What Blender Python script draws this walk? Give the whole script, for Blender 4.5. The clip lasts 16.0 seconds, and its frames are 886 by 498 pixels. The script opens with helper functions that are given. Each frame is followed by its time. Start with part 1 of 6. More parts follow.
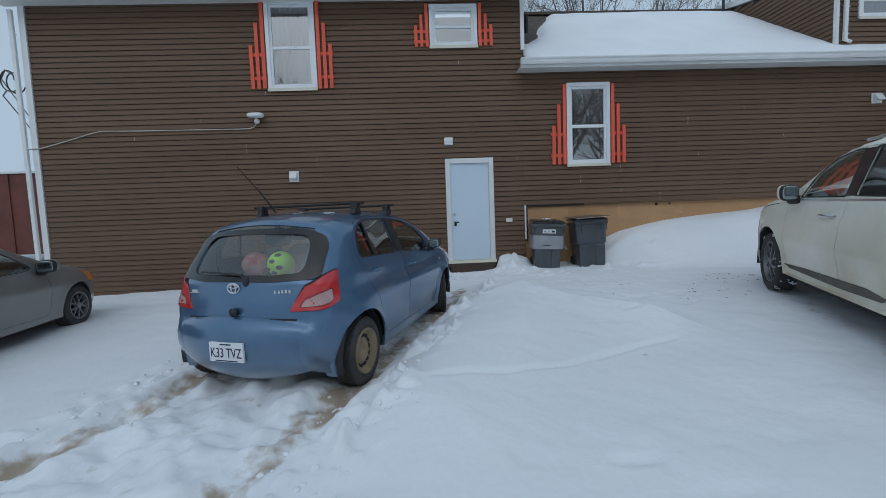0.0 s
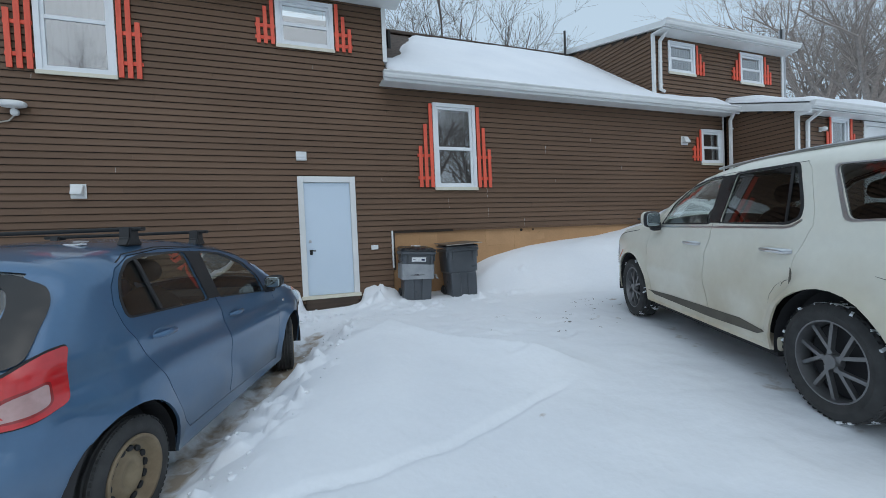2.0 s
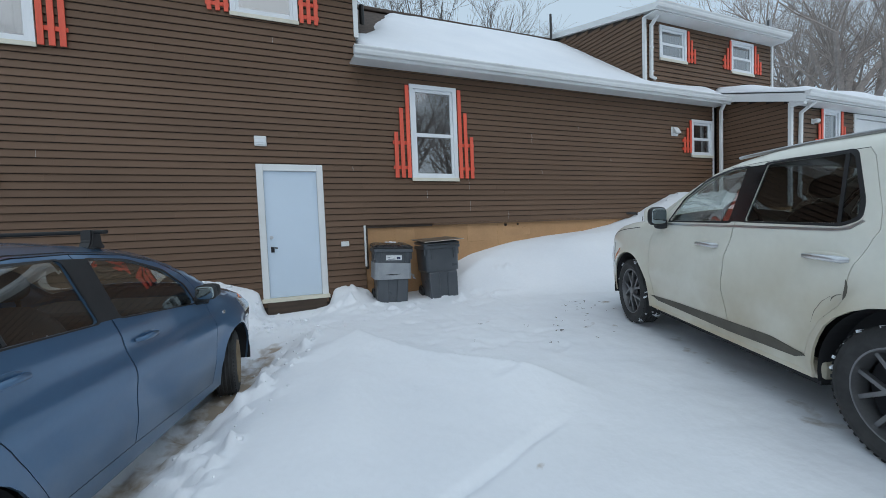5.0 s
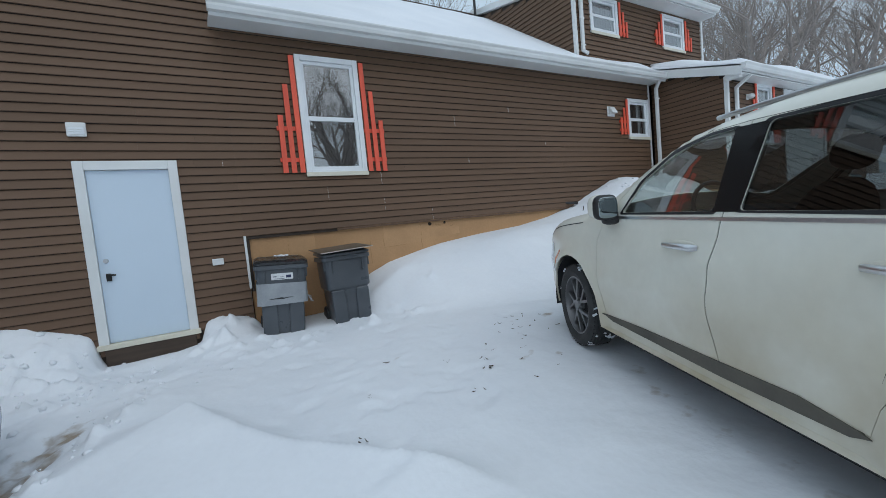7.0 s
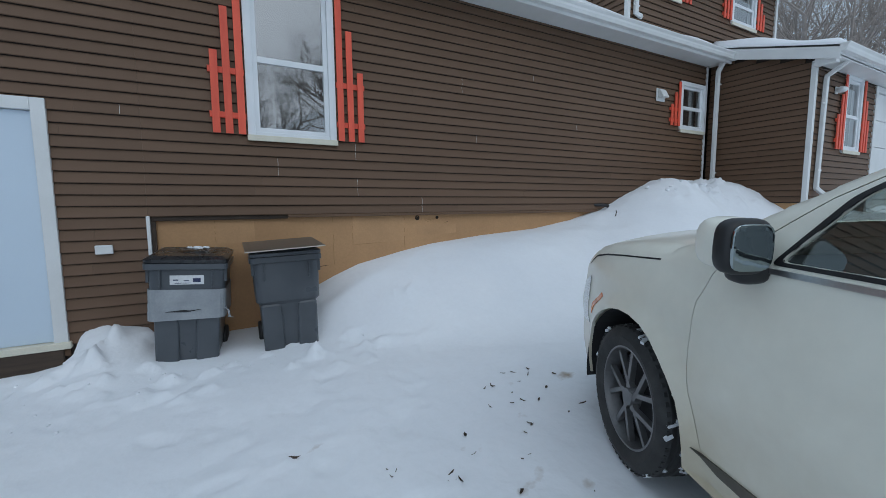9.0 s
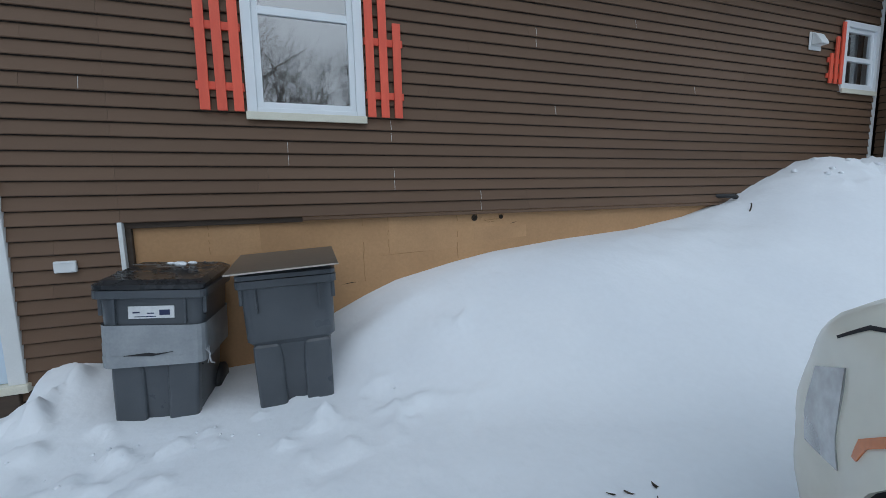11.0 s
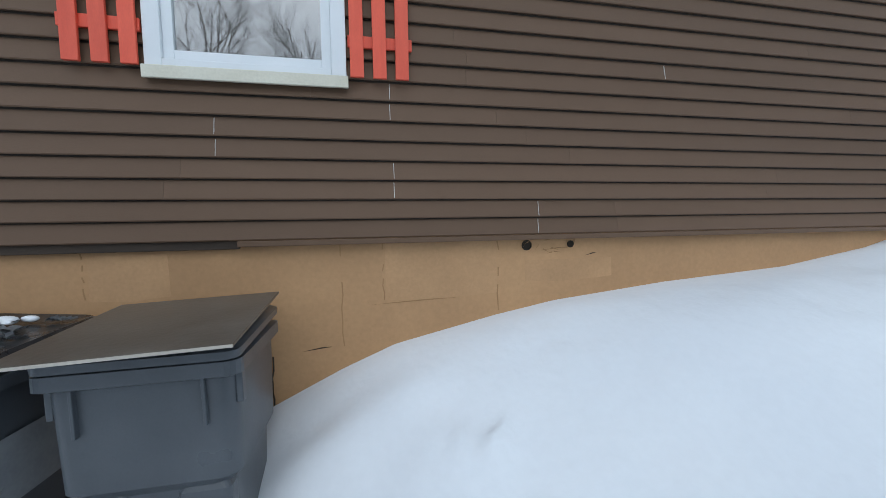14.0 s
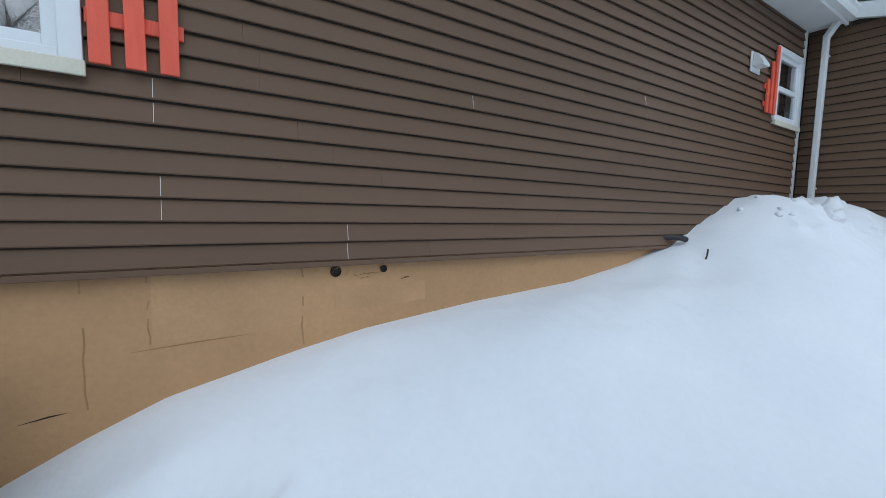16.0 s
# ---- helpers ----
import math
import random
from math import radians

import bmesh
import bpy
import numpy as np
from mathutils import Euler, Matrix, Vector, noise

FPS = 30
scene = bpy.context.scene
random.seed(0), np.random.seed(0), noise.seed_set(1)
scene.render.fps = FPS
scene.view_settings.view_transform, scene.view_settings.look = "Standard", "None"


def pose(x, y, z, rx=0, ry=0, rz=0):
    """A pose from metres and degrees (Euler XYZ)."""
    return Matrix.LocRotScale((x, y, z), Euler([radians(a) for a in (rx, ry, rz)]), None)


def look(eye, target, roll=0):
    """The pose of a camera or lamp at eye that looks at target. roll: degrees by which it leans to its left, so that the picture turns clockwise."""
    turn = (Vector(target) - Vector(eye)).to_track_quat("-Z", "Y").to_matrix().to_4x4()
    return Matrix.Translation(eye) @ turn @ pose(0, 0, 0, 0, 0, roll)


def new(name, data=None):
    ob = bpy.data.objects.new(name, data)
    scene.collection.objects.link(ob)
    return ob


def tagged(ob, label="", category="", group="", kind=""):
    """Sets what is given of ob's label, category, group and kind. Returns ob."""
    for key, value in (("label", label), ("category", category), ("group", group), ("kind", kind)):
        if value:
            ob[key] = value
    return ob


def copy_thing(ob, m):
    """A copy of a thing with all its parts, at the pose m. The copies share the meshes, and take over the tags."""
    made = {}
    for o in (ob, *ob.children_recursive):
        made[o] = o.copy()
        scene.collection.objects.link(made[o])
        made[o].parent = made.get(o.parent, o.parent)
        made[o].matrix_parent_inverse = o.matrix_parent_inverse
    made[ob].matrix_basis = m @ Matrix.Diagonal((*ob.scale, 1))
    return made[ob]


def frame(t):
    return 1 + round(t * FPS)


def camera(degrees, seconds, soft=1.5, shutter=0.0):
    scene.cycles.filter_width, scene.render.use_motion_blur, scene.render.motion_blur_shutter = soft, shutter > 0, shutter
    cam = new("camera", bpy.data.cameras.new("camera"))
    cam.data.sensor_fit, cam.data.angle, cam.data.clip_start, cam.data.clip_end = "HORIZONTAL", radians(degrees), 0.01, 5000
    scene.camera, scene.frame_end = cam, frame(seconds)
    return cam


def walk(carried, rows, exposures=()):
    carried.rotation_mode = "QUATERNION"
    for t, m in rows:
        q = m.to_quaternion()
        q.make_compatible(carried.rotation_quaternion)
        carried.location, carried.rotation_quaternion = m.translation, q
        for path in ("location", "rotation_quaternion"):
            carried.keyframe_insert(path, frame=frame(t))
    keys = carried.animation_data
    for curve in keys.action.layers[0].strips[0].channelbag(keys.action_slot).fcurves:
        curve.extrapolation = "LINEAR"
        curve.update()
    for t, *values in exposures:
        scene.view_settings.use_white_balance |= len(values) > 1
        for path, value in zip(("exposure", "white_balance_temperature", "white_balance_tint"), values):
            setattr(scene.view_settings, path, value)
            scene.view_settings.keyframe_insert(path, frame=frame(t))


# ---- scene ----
cam = camera(93.5, 16.0, soft=0.65)
PATH = [
    (0, (0.258, -0.133, 1.472), (0.344, 1.859, 1.32), -2.1),
    (0.5, (0.205, 0.124, 1.469), (0.508, 2.1, 1.424), -1.6),
    (1, (0.266, 0.375, 1.485), (0.832, 2.292, 1.433), -1.9),
    (1.5, (0.417, 0.63, 1.513), (1.074, 2.518, 1.463), -2.2),
    (2, (0.499, 0.855, 1.509), (1.204, 2.726, 1.45), -2.4),
    (2.5, (0.596, 1.15, 1.536), (1.345, 3.003, 1.465), -2.3),
    (3, (0.629, 1.281, 1.544), (1.402, 3.123, 1.455), -1.5),
    (3.2, (0.644, 1.314, 1.528), (1.423, 3.154, 1.448), -0.9),
    (5.3, (0.88, 1.562, 1.576), (1.683, 3.39, 1.465), -2.7),
    (5.5, (0.98, 1.638, 1.554), (1.841, 3.44, 1.437), -4.0),
    (6, (1.243, 1.902, 1.631), (2.2, 3.654, 1.504), -4.2),
    (6.5, (1.597, 2.127, 1.637), (2.584, 3.862, 1.506), -5.7),
    (7, (1.881, 2.468, 1.624), (2.883, 4.194, 1.488), -5.4),
    (7.5, (2.16, 2.832, 1.67), (3.163, 4.556, 1.516), -4.0),
    (8, (2.489, 3.191, 1.702), (3.483, 4.918, 1.527), -1.1),
    (8.5, (2.679, 3.567, 1.746), (3.66, 5.3, 1.557), -0.0),
    (9, (2.956, 3.795, 1.746), (3.919, 5.536, 1.539), -0.4),
    (9.5, (3.236, 3.993, 1.783), (4.152, 5.756, 1.552), -0.1),
    (10, (3.377, 4.274, 1.784), (4.127, 6.105, 1.5), -1.1),
    (10.2, (3.435, 4.433, 1.811), (4.17, 6.273, 1.536), -1.3),
    (12.3, (3.894, 5.65, 1.773), (4.475, 7.55, 1.547), -0.8),
    (12.5, (3.959, 5.754, 1.766), (4.547, 7.655, 1.557), -1.0),
    (13, (4.065, 5.967, 1.759), (4.606, 7.885, 1.578), -3.2),
    (13.5, (4.123, 6.221, 1.784), (4.575, 8.161, 1.611), -0.5),
    (14, (4.255, 6.385, 1.788), (4.694, 8.329, 1.618), -0.6),
    (14.5, (4.44, 6.454, 1.841), (4.991, 8.368, 1.664), -0.6),
    (15, (4.502, 6.468, 1.906), (5.254, 8.31, 1.701), 0.3),
    (15.5, (4.531, 6.46, 1.914), (5.501, 8.2, 1.733), 0.7),
    (16, (4.546, 6.461, 1.941), (5.631, 8.132, 1.761), 1.3),
]
walk(cam, [(t, look(eye, target, roll)) for t, eye, target, roll in PATH],
     [(0, -0.52, 6300, 10), (0.6, -0.44, 6350, 10), (1.5, -0.18, 6400, 10), (2.5, -0.16, 6450, 10), (5.5, -0.15, 6500, 10), (7.5, -0.22, 6400, 10), (9, -0.34, 6250, 10), (12.5, -0.08, 6250, 10), (14.2, 0.09, 6350, 10), (16, 0.04, 6200, 10)])

# ---- world and light: flat overcast winter sky ----
world = bpy.data.worlds.new("overcast")
scene.world = world
world.use_nodes = True
wn, wl = world.node_tree.nodes, world.node_tree.links
sky = wn.new("ShaderNodeTexSky")
sky.sky_type, sky.sun_disc = "NISHITA", False
sky.sun_elevation, sky.sun_rotation, sky.air_density, sky.dust_density = radians(46), radians(190), 1.0, 4.0
soft_sky = wn.new("ShaderNodeHueSaturation")
soft_sky.inputs["Saturation"].default_value = 0.25
cloud = wn.new("ShaderNodeMix")
cloud.data_type = "RGBA"
cloud.inputs[0].default_value = 0.75
cloud.inputs[7].default_value = (5.05, 6.6, 8.0, 1)
wl.new(sky.outputs[0], soft_sky.inputs["Color"])
wl.new(soft_sky.outputs[0], cloud.inputs[6])
wl.new(cloud.outputs[2], wn["Background"].inputs[0])
wn["Background"].inputs[1].default_value = 0.128
sun = new("sun", bpy.data.lights.new("sun", "SUN"))
sun.data.energy, sun.data.angle, sun.data.color = 0.42, radians(80), (0.96, 0.98, 1.0)
sun.matrix_world = look((-0.5, -9, 14), (2, 4, 0))


# ---- materials ----
def mat(name, c1, c2=None, scale=3.0, fine=80.0, rough=0.6, bump=0.15, metal=0.0, vary=0.0, grain=0.12, stretch=(1, 1, 1), coat=0.0, depth=0.004):
    m = bpy.data.materials.new(name)
    m.use_nodes = True
    n, l = m.node_tree.nodes, m.node_tree.links
    b = n["Principled BSDF"]
    b.inputs["Metallic"].default_value = metal
    b.inputs["Coat Weight"].default_value = coat
    b.inputs["Coat Roughness"].default_value = 0.08
    c2 = c2 or tuple(v * 0.8 for v in c1)
    geo = n.new("ShaderNodeNewGeometry")
    mp = n.new("ShaderNodeMapping")
    mp.inputs["Scale"].default_value = stretch
    l.new(geo.outputs["Position"], mp.inputs[0])
    big, small = n.new("ShaderNodeTexNoise"), n.new("ShaderNodeTexNoise")
    big.inputs["Scale"].default_value, small.inputs["Scale"].default_value = scale, fine
    big.inputs["Detail"].default_value, small.inputs["Detail"].default_value = 5, 3
    l.new(mp.outputs[0], big.inputs["Vector"])
    l.new(mp.outputs[0], small.inputs["Vector"])
    ramp = n.new("ShaderNodeMapRange")
    ramp.inputs[1].default_value, ramp.inputs[2].default_value = 0.3, 0.7
    l.new(big.outputs["Fac"], ramp.inputs[0])
    mix = n.new("ShaderNodeMix")
    mix.data_type = "RGBA"
    mix.inputs[6].default_value, mix.inputs[7].default_value = (*c1, 1), (*c2, 1)
    l.new(ramp.outputs[0], mix.inputs[0])
    hsv = n.new("ShaderNodeHueSaturation")
    val = n.new("ShaderNodeMapRange")
    val.inputs[3].default_value, val.inputs[4].default_value = 1 - grain, 1 + grain
    l.new(small.outputs["Fac"], val.inputs[0])
    l.new(mix.outputs[2], hsv.inputs["Color"])
    if vary:
        info, rng, mul = n.new("ShaderNodeObjectInfo"), n.new("ShaderNodeMapRange"), n.new("ShaderNodeMath")
        rng.inputs[3].default_value, rng.inputs[4].default_value = 1 - vary, 1 + vary
        mul.operation = "MULTIPLY"
        l.new(info.outputs["Random"], rng.inputs[0])
        l.new(rng.outputs[0], mul.inputs[0])
        l.new(val.outputs[0], mul.inputs[1])
        l.new(mul.outputs[0], hsv.inputs["Value"])
    else:
        l.new(val.outputs[0], hsv.inputs["Value"])
    l.new(hsv.outputs[0], b.inputs["Base Color"])
    rr = n.new("ShaderNodeMapRange")
    rr.inputs[3].default_value, rr.inputs[4].default_value = max(rough - 0.08, 0.02), min(rough + 0.08, 1)
    l.new(big.outputs["Fac"], rr.inputs[0])
    l.new(rr.outputs[0], b.inputs["Roughness"])
    if bump:
        bp = n.new("ShaderNodeBump")
        bp.inputs["Strength"].default_value, bp.inputs["Distance"].default_value = bump, depth
        l.new(small.outputs["Fac"], bp.inputs["Height"])
        l.new(bp.outputs[0], b.inputs["Normal"])
    return m


def glass_mat(name, tint, f0=0.06, rough=0.0):
    m = bpy.data.materials.new(name)
    m.use_nodes = True
    n, l = m.node_tree.nodes, m.node_tree.links
    n.remove(n["Principled BSDF"])
    tr, gl, mx, fr, pw, fm = n.new("ShaderNodeBsdfTransparent"), n.new("ShaderNodeBsdfGlossy"), n.new("ShaderNodeMixShader"), n.new("ShaderNodeLayerWeight"), n.new("ShaderNodeMath"), n.new("ShaderNodeMapRange")
    tr.inputs[0].default_value = (*tint, 1)
    gl.inputs["Roughness"].default_value = rough
    pw.operation = "POWER"
    pw.inputs[1].default_value = 5.0
    fr.inputs["Blend"].default_value = 0.5
    fm.inputs[3].default_value = f0
    l.new(fr.outputs["Facing"], pw.inputs[0])
    l.new(pw.outputs[0], fm.inputs[0])
    l.new(fm.outputs[0], mx.inputs[0])
    l.new(tr.outputs[0], mx.inputs[1])
    l.new(gl.outputs[0], mx.inputs[2])
    l.new(mx.outputs[0], n["Material Output"].inputs["Surface"])
    return m


M_SIDING = mat("brown_vinyl_siding", (0.142, 0.083, 0.050), (0.12, 0.070, 0.042), 1.3, 220, 0.58, 0.12, vary=0.05, stretch=(0.25, 0.25, 1), grain=0.06)
M_SIDING.node_tree.nodes["Principled BSDF"].inputs["Specular IOR Level"].default_value = 0.35
# Near-black core puts the lap shadow between boards into the colour.
M_SHEATH = mat("wall_core", (0.035, 0.026, 0.02), rough=0.9)
M_TRIM = mat("white_trim", (0.74, 0.75, 0.75), (0.66, 0.67, 0.66), 2.0, 120, 0.45, 0.05, grain=0.04)
M_PVC = mat("white_window_vinyl", (0.78, 0.80, 0.82), (0.72, 0.75, 0.77), 3.0, 150, 0.35, 0.03, grain=0.03)
M_SILL = mat("cream_aluminium", (0.70, 0.67, 0.56), (0.62, 0.58, 0.47), 4.0, 90, 0.45, 0.05)
M_DOOR = mat("pale_blue_door_paint", (0.60, 0.70, 0.80), (0.57, 0.67, 0.77), 1.2, 200, 0.4, 0.05, grain=0.03)
M_CORAL = mat("coral_painted_wood", (0.80, 0.115, 0.06), (0.70, 0.09, 0.05), 6.0, 90, 0.55, 0.25, vary=0.06, stretch=(4, 4, 0.6), grain=0.1)
M_FOUND = mat("tan_parged_foundation", (0.50, 0.288, 0.14), (0.42, 0.24, 0.118), 1.6, 45, 0.8, 0.3, grain=0.12)
M_SHINGLE = mat("brown_asphalt_shingle", (0.10, 0.075, 0.06), (0.06, 0.045, 0.04), 9.0, 160, 0.9, 0.6, vary=0.2)
M_DARKWOOD = mat("weathered_dark_wood", (0.07, 0.045, 0.03), (0.04, 0.028, 0.02), 5.0, 90, 0.75, 0.4, stretch=(0.4, 2, 4))
M_BLACK = mat("black_plastic", (0.02, 0.02, 0.022), (0.014, 0.014, 0.015), 4, 150, 0.5, 0.1)
M_BLACKMETAL = mat("black_metal", (0.02, 0.02, 0.02), rough=0.45, metal=0.4)
M_STEEL = mat("brushed_steel", (0.55, 0.55, 0.56), rough=0.3, metal=1.0)
M_GLASS = glass_mat("window_glass", (0.80, 0.85, 0.85), 0.40, 0.02)
# Near-black wall colour carries the dimness of the unlit rooms.
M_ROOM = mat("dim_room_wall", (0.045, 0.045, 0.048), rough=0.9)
M_CURTAIN = mat("grey_curtain", (0.15, 0.16, 0.18), (0.11, 0.12, 0.135), 6, 60, 0.9, 0.3, stretch=(8, 8, 0.5))
M_BARK = mat("winter_bark", (0.14, 0.12, 0.11), (0.09, 0.078, 0.07), 5, 50, 0.9, 0.5)
# Paler copy of the bark: haze over far trees put into colour.
M_BARKHAZE = mat("haze_pale_bark", (0.36, 0.31, 0.28), (0.24, 0.21, 0.19), 5, 50, 0.9, 0.4)
M_ROADS = mat("wet_slushy_road", (0.10, 0.095, 0.09), (0.30, 0.30, 0.30), 0.6, 20, 0.5, 0.3)
M_REDSTEEL = mat("rust_red_corrugated_steel", (0.17, 0.045, 0.03), (0.11, 0.03, 0.022), 1.5, 40, 0.6, 0.2)


def snow_mat():
    m = mat("packed_snow", (0.83, 0.85, 0.88), (0.775, 0.80, 0.84), 0.9, 22, 0.75, 0.16, grain=0.03, depth=0.02)
    n, l = m.node_tree.nodes, m.node_tree.links
    b = n["Principled BSDF"]
    src = b.inputs["Base Color"].links[0].from_socket
    geo, at = n.new("ShaderNodeNewGeometry"), n.new("ShaderNodeAttribute")
    at.attribute_name = "dirt"
    no = n.new("ShaderNodeTexNoise")
    no.inputs["Scale"].default_value, no.inputs["Detail"].default_value = 7.0, 8
    l.new(geo.outputs["Position"], no.inputs["Vector"])
    add, edge = n.new("ShaderNodeMath"), n.new("ShaderNodeMapRange")
    add.operation = "ADD"
    l.new(at.outputs["Fac"], add.inputs[0])
    l.new(no.outputs["Fac"], add.inputs[1])
    edge.inputs[1].default_value, edge.inputs[2].default_value, edge.inputs[4].default_value = 0.95, 1.22, 0.9
    l.new(add.outputs[0], edge.inputs[0])
    mix = n.new("ShaderNodeMix")
    mix.data_type = "RGBA"
    mix.inputs[7].default_value = (0.33, 0.25, 0.17, 1)
    l.new(edge.outputs[0], mix.inputs[0])
    l.new(src, mix.inputs[6])
    l.new(mix.outputs[2], b.inputs["Base Color"])
    return m


M_SNOW = snow_mat()


# ---- building helpers ----
def part(name, bm, material, parent=None, label="", smooth=False):
    me = bpy.data.meshes.new(name)
    bm.to_mesh(me)
    bm.free()
    return place(name, me, material, parent, label, smooth)


def place(name, me, material, parent=None, label="", smooth=False):
    if not me.materials:
        me.materials.append(material)
    if smooth:
        me.shade_smooth()
    ob = new(name, me)
    if parent:
        ob.parent = parent
    if label:
        ob["label"] = label
    return ob


def empty(name, at, label, category, group="", kind=""):
    ob = new(name)
    ob.empty_display_size = 0.1
    ob.matrix_world = at if isinstance(at, Matrix) else Matrix.Translation(at)
    return tagged(ob, label, category, group, kind)


def box(bm, x0, y0, z0, x1, y1, z1, bevel=0.0):
    r = bmesh.ops.create_cube(bm, size=1.0, matrix=Matrix.LocRotScale(((x0 + x1) / 2, (y0 + y1) / 2, (z0 + z1) / 2), None, (x1 - x0, y1 - y0, z1 - z0)))
    if bevel:
        es = list({e for v in r["verts"] for e in v.link_edges})
        bmesh.ops.bevel(bm, geom=es, offset=bevel, segments=2, affect="EDGES", profile=0.5)
    return bm


def boxes(*rows, bevel=0.0):
    bm = bmesh.new()
    for r in rows:
        box(bm, *r, bevel=bevel)
    return bm


def tube(bm, pts, radii, sides=8, caps=True):
    rings = []
    up = Vector((0.123, 0.31, 0.94))
    for i, p in enumerate(pts):
        p = Vector(p)
        d = (Vector(pts[min(i + 1, len(pts) - 1)]) - Vector(pts[max(i - 1, 0)])).normalized()
        a = d.cross(up)
        if a.length < 0.05:
            a = d.cross(Vector((1, 0, 0)))
        a.normalize()
        b = d.cross(a)
        r = radii[i] if hasattr(radii, "__len__") else radii
        rings.append([bm.verts.new(p + a * (math.cos(k * 2 * math.pi / sides) * r) + b * (math.sin(k * 2 * math.pi / sides) * r)) for k in range(sides)])
    for r0, r1 in zip(rings, rings[1:]):
        for k in range(sides):
            bm.faces.new((r0[k], r0[(k + 1) % sides], r1[(k + 1) % sides], r1[k]))
    if caps:
        bm.faces.new(rings[0])
        bm.faces.new(rings[-1][::-1])
    return bm


def prism(bm, poly, axis, a, b):
    """A polygon in the two other axes, drawn out along one axis from a to b."""
    def v3(p, q):
        return {"x": (q, p[0], p[1]), "y": (p[0], q, p[1]), "z": (p[0], p[1], q)}[axis]
    lo, hi = [bm.verts.new(v3(p, a)) for p in poly], [bm.verts.new(v3(p, b)) for p in poly]
    n = len(poly)
    bm.faces.new(lo), bm.faces.new(hi[::-1])
    for i in range(n):
        bm.faces.new((lo[i], hi[i], hi[(i + 1) % n], lo[(i + 1) % n]))
    bmesh.ops.recalc_face_normals(bm, faces=bm.faces)
    return bm


# ---- the house: walls ----
WALL, COURSE, LINE = 8.70, 0.1045, 1.868


def spans(a, b, cuts):
    """What is left of the stretch a to b between the cuts."""
    out, at = [], a
    for c0, c1 in sorted(cuts):
        if c1 <= at or c0 >= b:
            continue
        if c0 > at + 0.005:
            out.append((at, c0))
        at = max(at, c1)
    if at < b - 0.005:
        out.append((at, b))
    return out


def wall_core(name, x0, x1, z0, z1, holes, y0, y1, label):
    bm = bmesh.new()
    zs = sorted({z0, z1, *[z for h in holes for z in h[2:4] if z0 < z < z1]})
    for a, b in zip(zs, zs[1:]):
        cuts = [(h[0], h[1]) for h in holes if h[2] < (a + b) / 2 < h[3]]
        for s0, s1 in spans(x0, x1, cuts):
            box(bm, s0, y0, a, s1, y1, b)
    return tagged(part(name, bm, M_SHEATH), label, "wall", kind="structure")


SIDING_JOBS = []


def siding(parent, u0, u1, z0, z1, holes, origin, along, out, seed, top=None):
    """Lapped boards on a wall. holes: (u0, u1, z0, z1). top(u): where a sloping roof cuts them off."""
    SIDING_JOBS.append((parent, u0, u1, z0, z1, holes, Vector(origin), Vector(along), Vector(out), seed, top))


def lay_siding(parent, u0, u1, z0, z1, holes, origin, along, out, seed, top):
    rnd = random.Random(seed)
    k0, k1 = math.floor((z0 - LINE) / COURSE), math.ceil((z1 - LINE) / COURSE)
    for k in range(k0, k1):
        a, b = LINE + k * COURSE, LINE + (k + 1) * COURSE
        lo, hi = max(a, z0), min(b, z1)
        if hi - lo < 0.012:
            continue
        cuts = [(h[0], h[1]) for h in holes if h[2] < hi - 0.01 and h[3] > lo + 0.01]
        joints = [u0]
        at = u0 + rnd.uniform(0.8, 3.6)
        while at < u1 - 0.4:
            joints.append(at)
            at += 3.66
        joints.append(u1)
        for j0, j1 in zip(joints, joints[1:]):
            pieces = [(c, d, lo, hi) for c, d in spans(j0 + 0.0005, j1 - 0.0005, cuts)]
            for h in holes:
                c, d = max(h[0], j0 + 0.0005), min(h[1], j1 - 0.0005)
                if d - c > 0.02 and lo + 0.014 < h[2] < hi:
                    pieces.append((c, d, lo, h[2] - 0.004))
                if d - c > 0.02 and lo < h[3] < hi - 0.014:
                    pieces.append((c, d, h[3] + 0.004, hi))
            for s0, s1, p0, p1 in pieces:
                if top:
                    s1 = min(s1, top(hi))
                    if s1 - s0 < 0.03:
                        continue
                lean = 0.020 * (hi - p1) / (hi - lo)
                prof = ((-0.004, p0 + 0.004), (0.019, p0), (0.022, p0 + 0.006), (0.002 + lean, p1 - 0.010), (-0.001, p1 - 0.006), (-0.005, p1 - 0.002))
                vs = [origin + along * s + out * d + Vector((0, 0, z)) for s in (s0, s1) for d, z in prof]
                m = len(prof)
                fs = [(i, i + 1, m + i + 1, m + i) for i in range(m - 1)] + [tuple(range(m))[::-1], tuple(range(m, 2 * m))]
                me = bpy.data.meshes.new("board")
                me.from_pydata(vs, [], fs)
                place("board", me, M_SIDING, parent)


# openings: x0, x1, z0, z1 of the outer frames
W_UP = (-2.775, -1.79, 4.155, 5.91)
W_SMALL = (0.523, 1.503, 4.935, 5.79)
W_MID = (3.34, 4.268, 2.46, 4.175)
W_FAR = (10.765, 11.56, 3.115, 4.035)
DOOR = (0.745, 1.758, 0.50, 2.685)
DW1, DW2 = (9.68, 10.61, 5.37, 6.18), (12.31, 13.25, 5.345, 6.19)
W_PORCH = (13.0, 13.75, 2.66, 4.03)

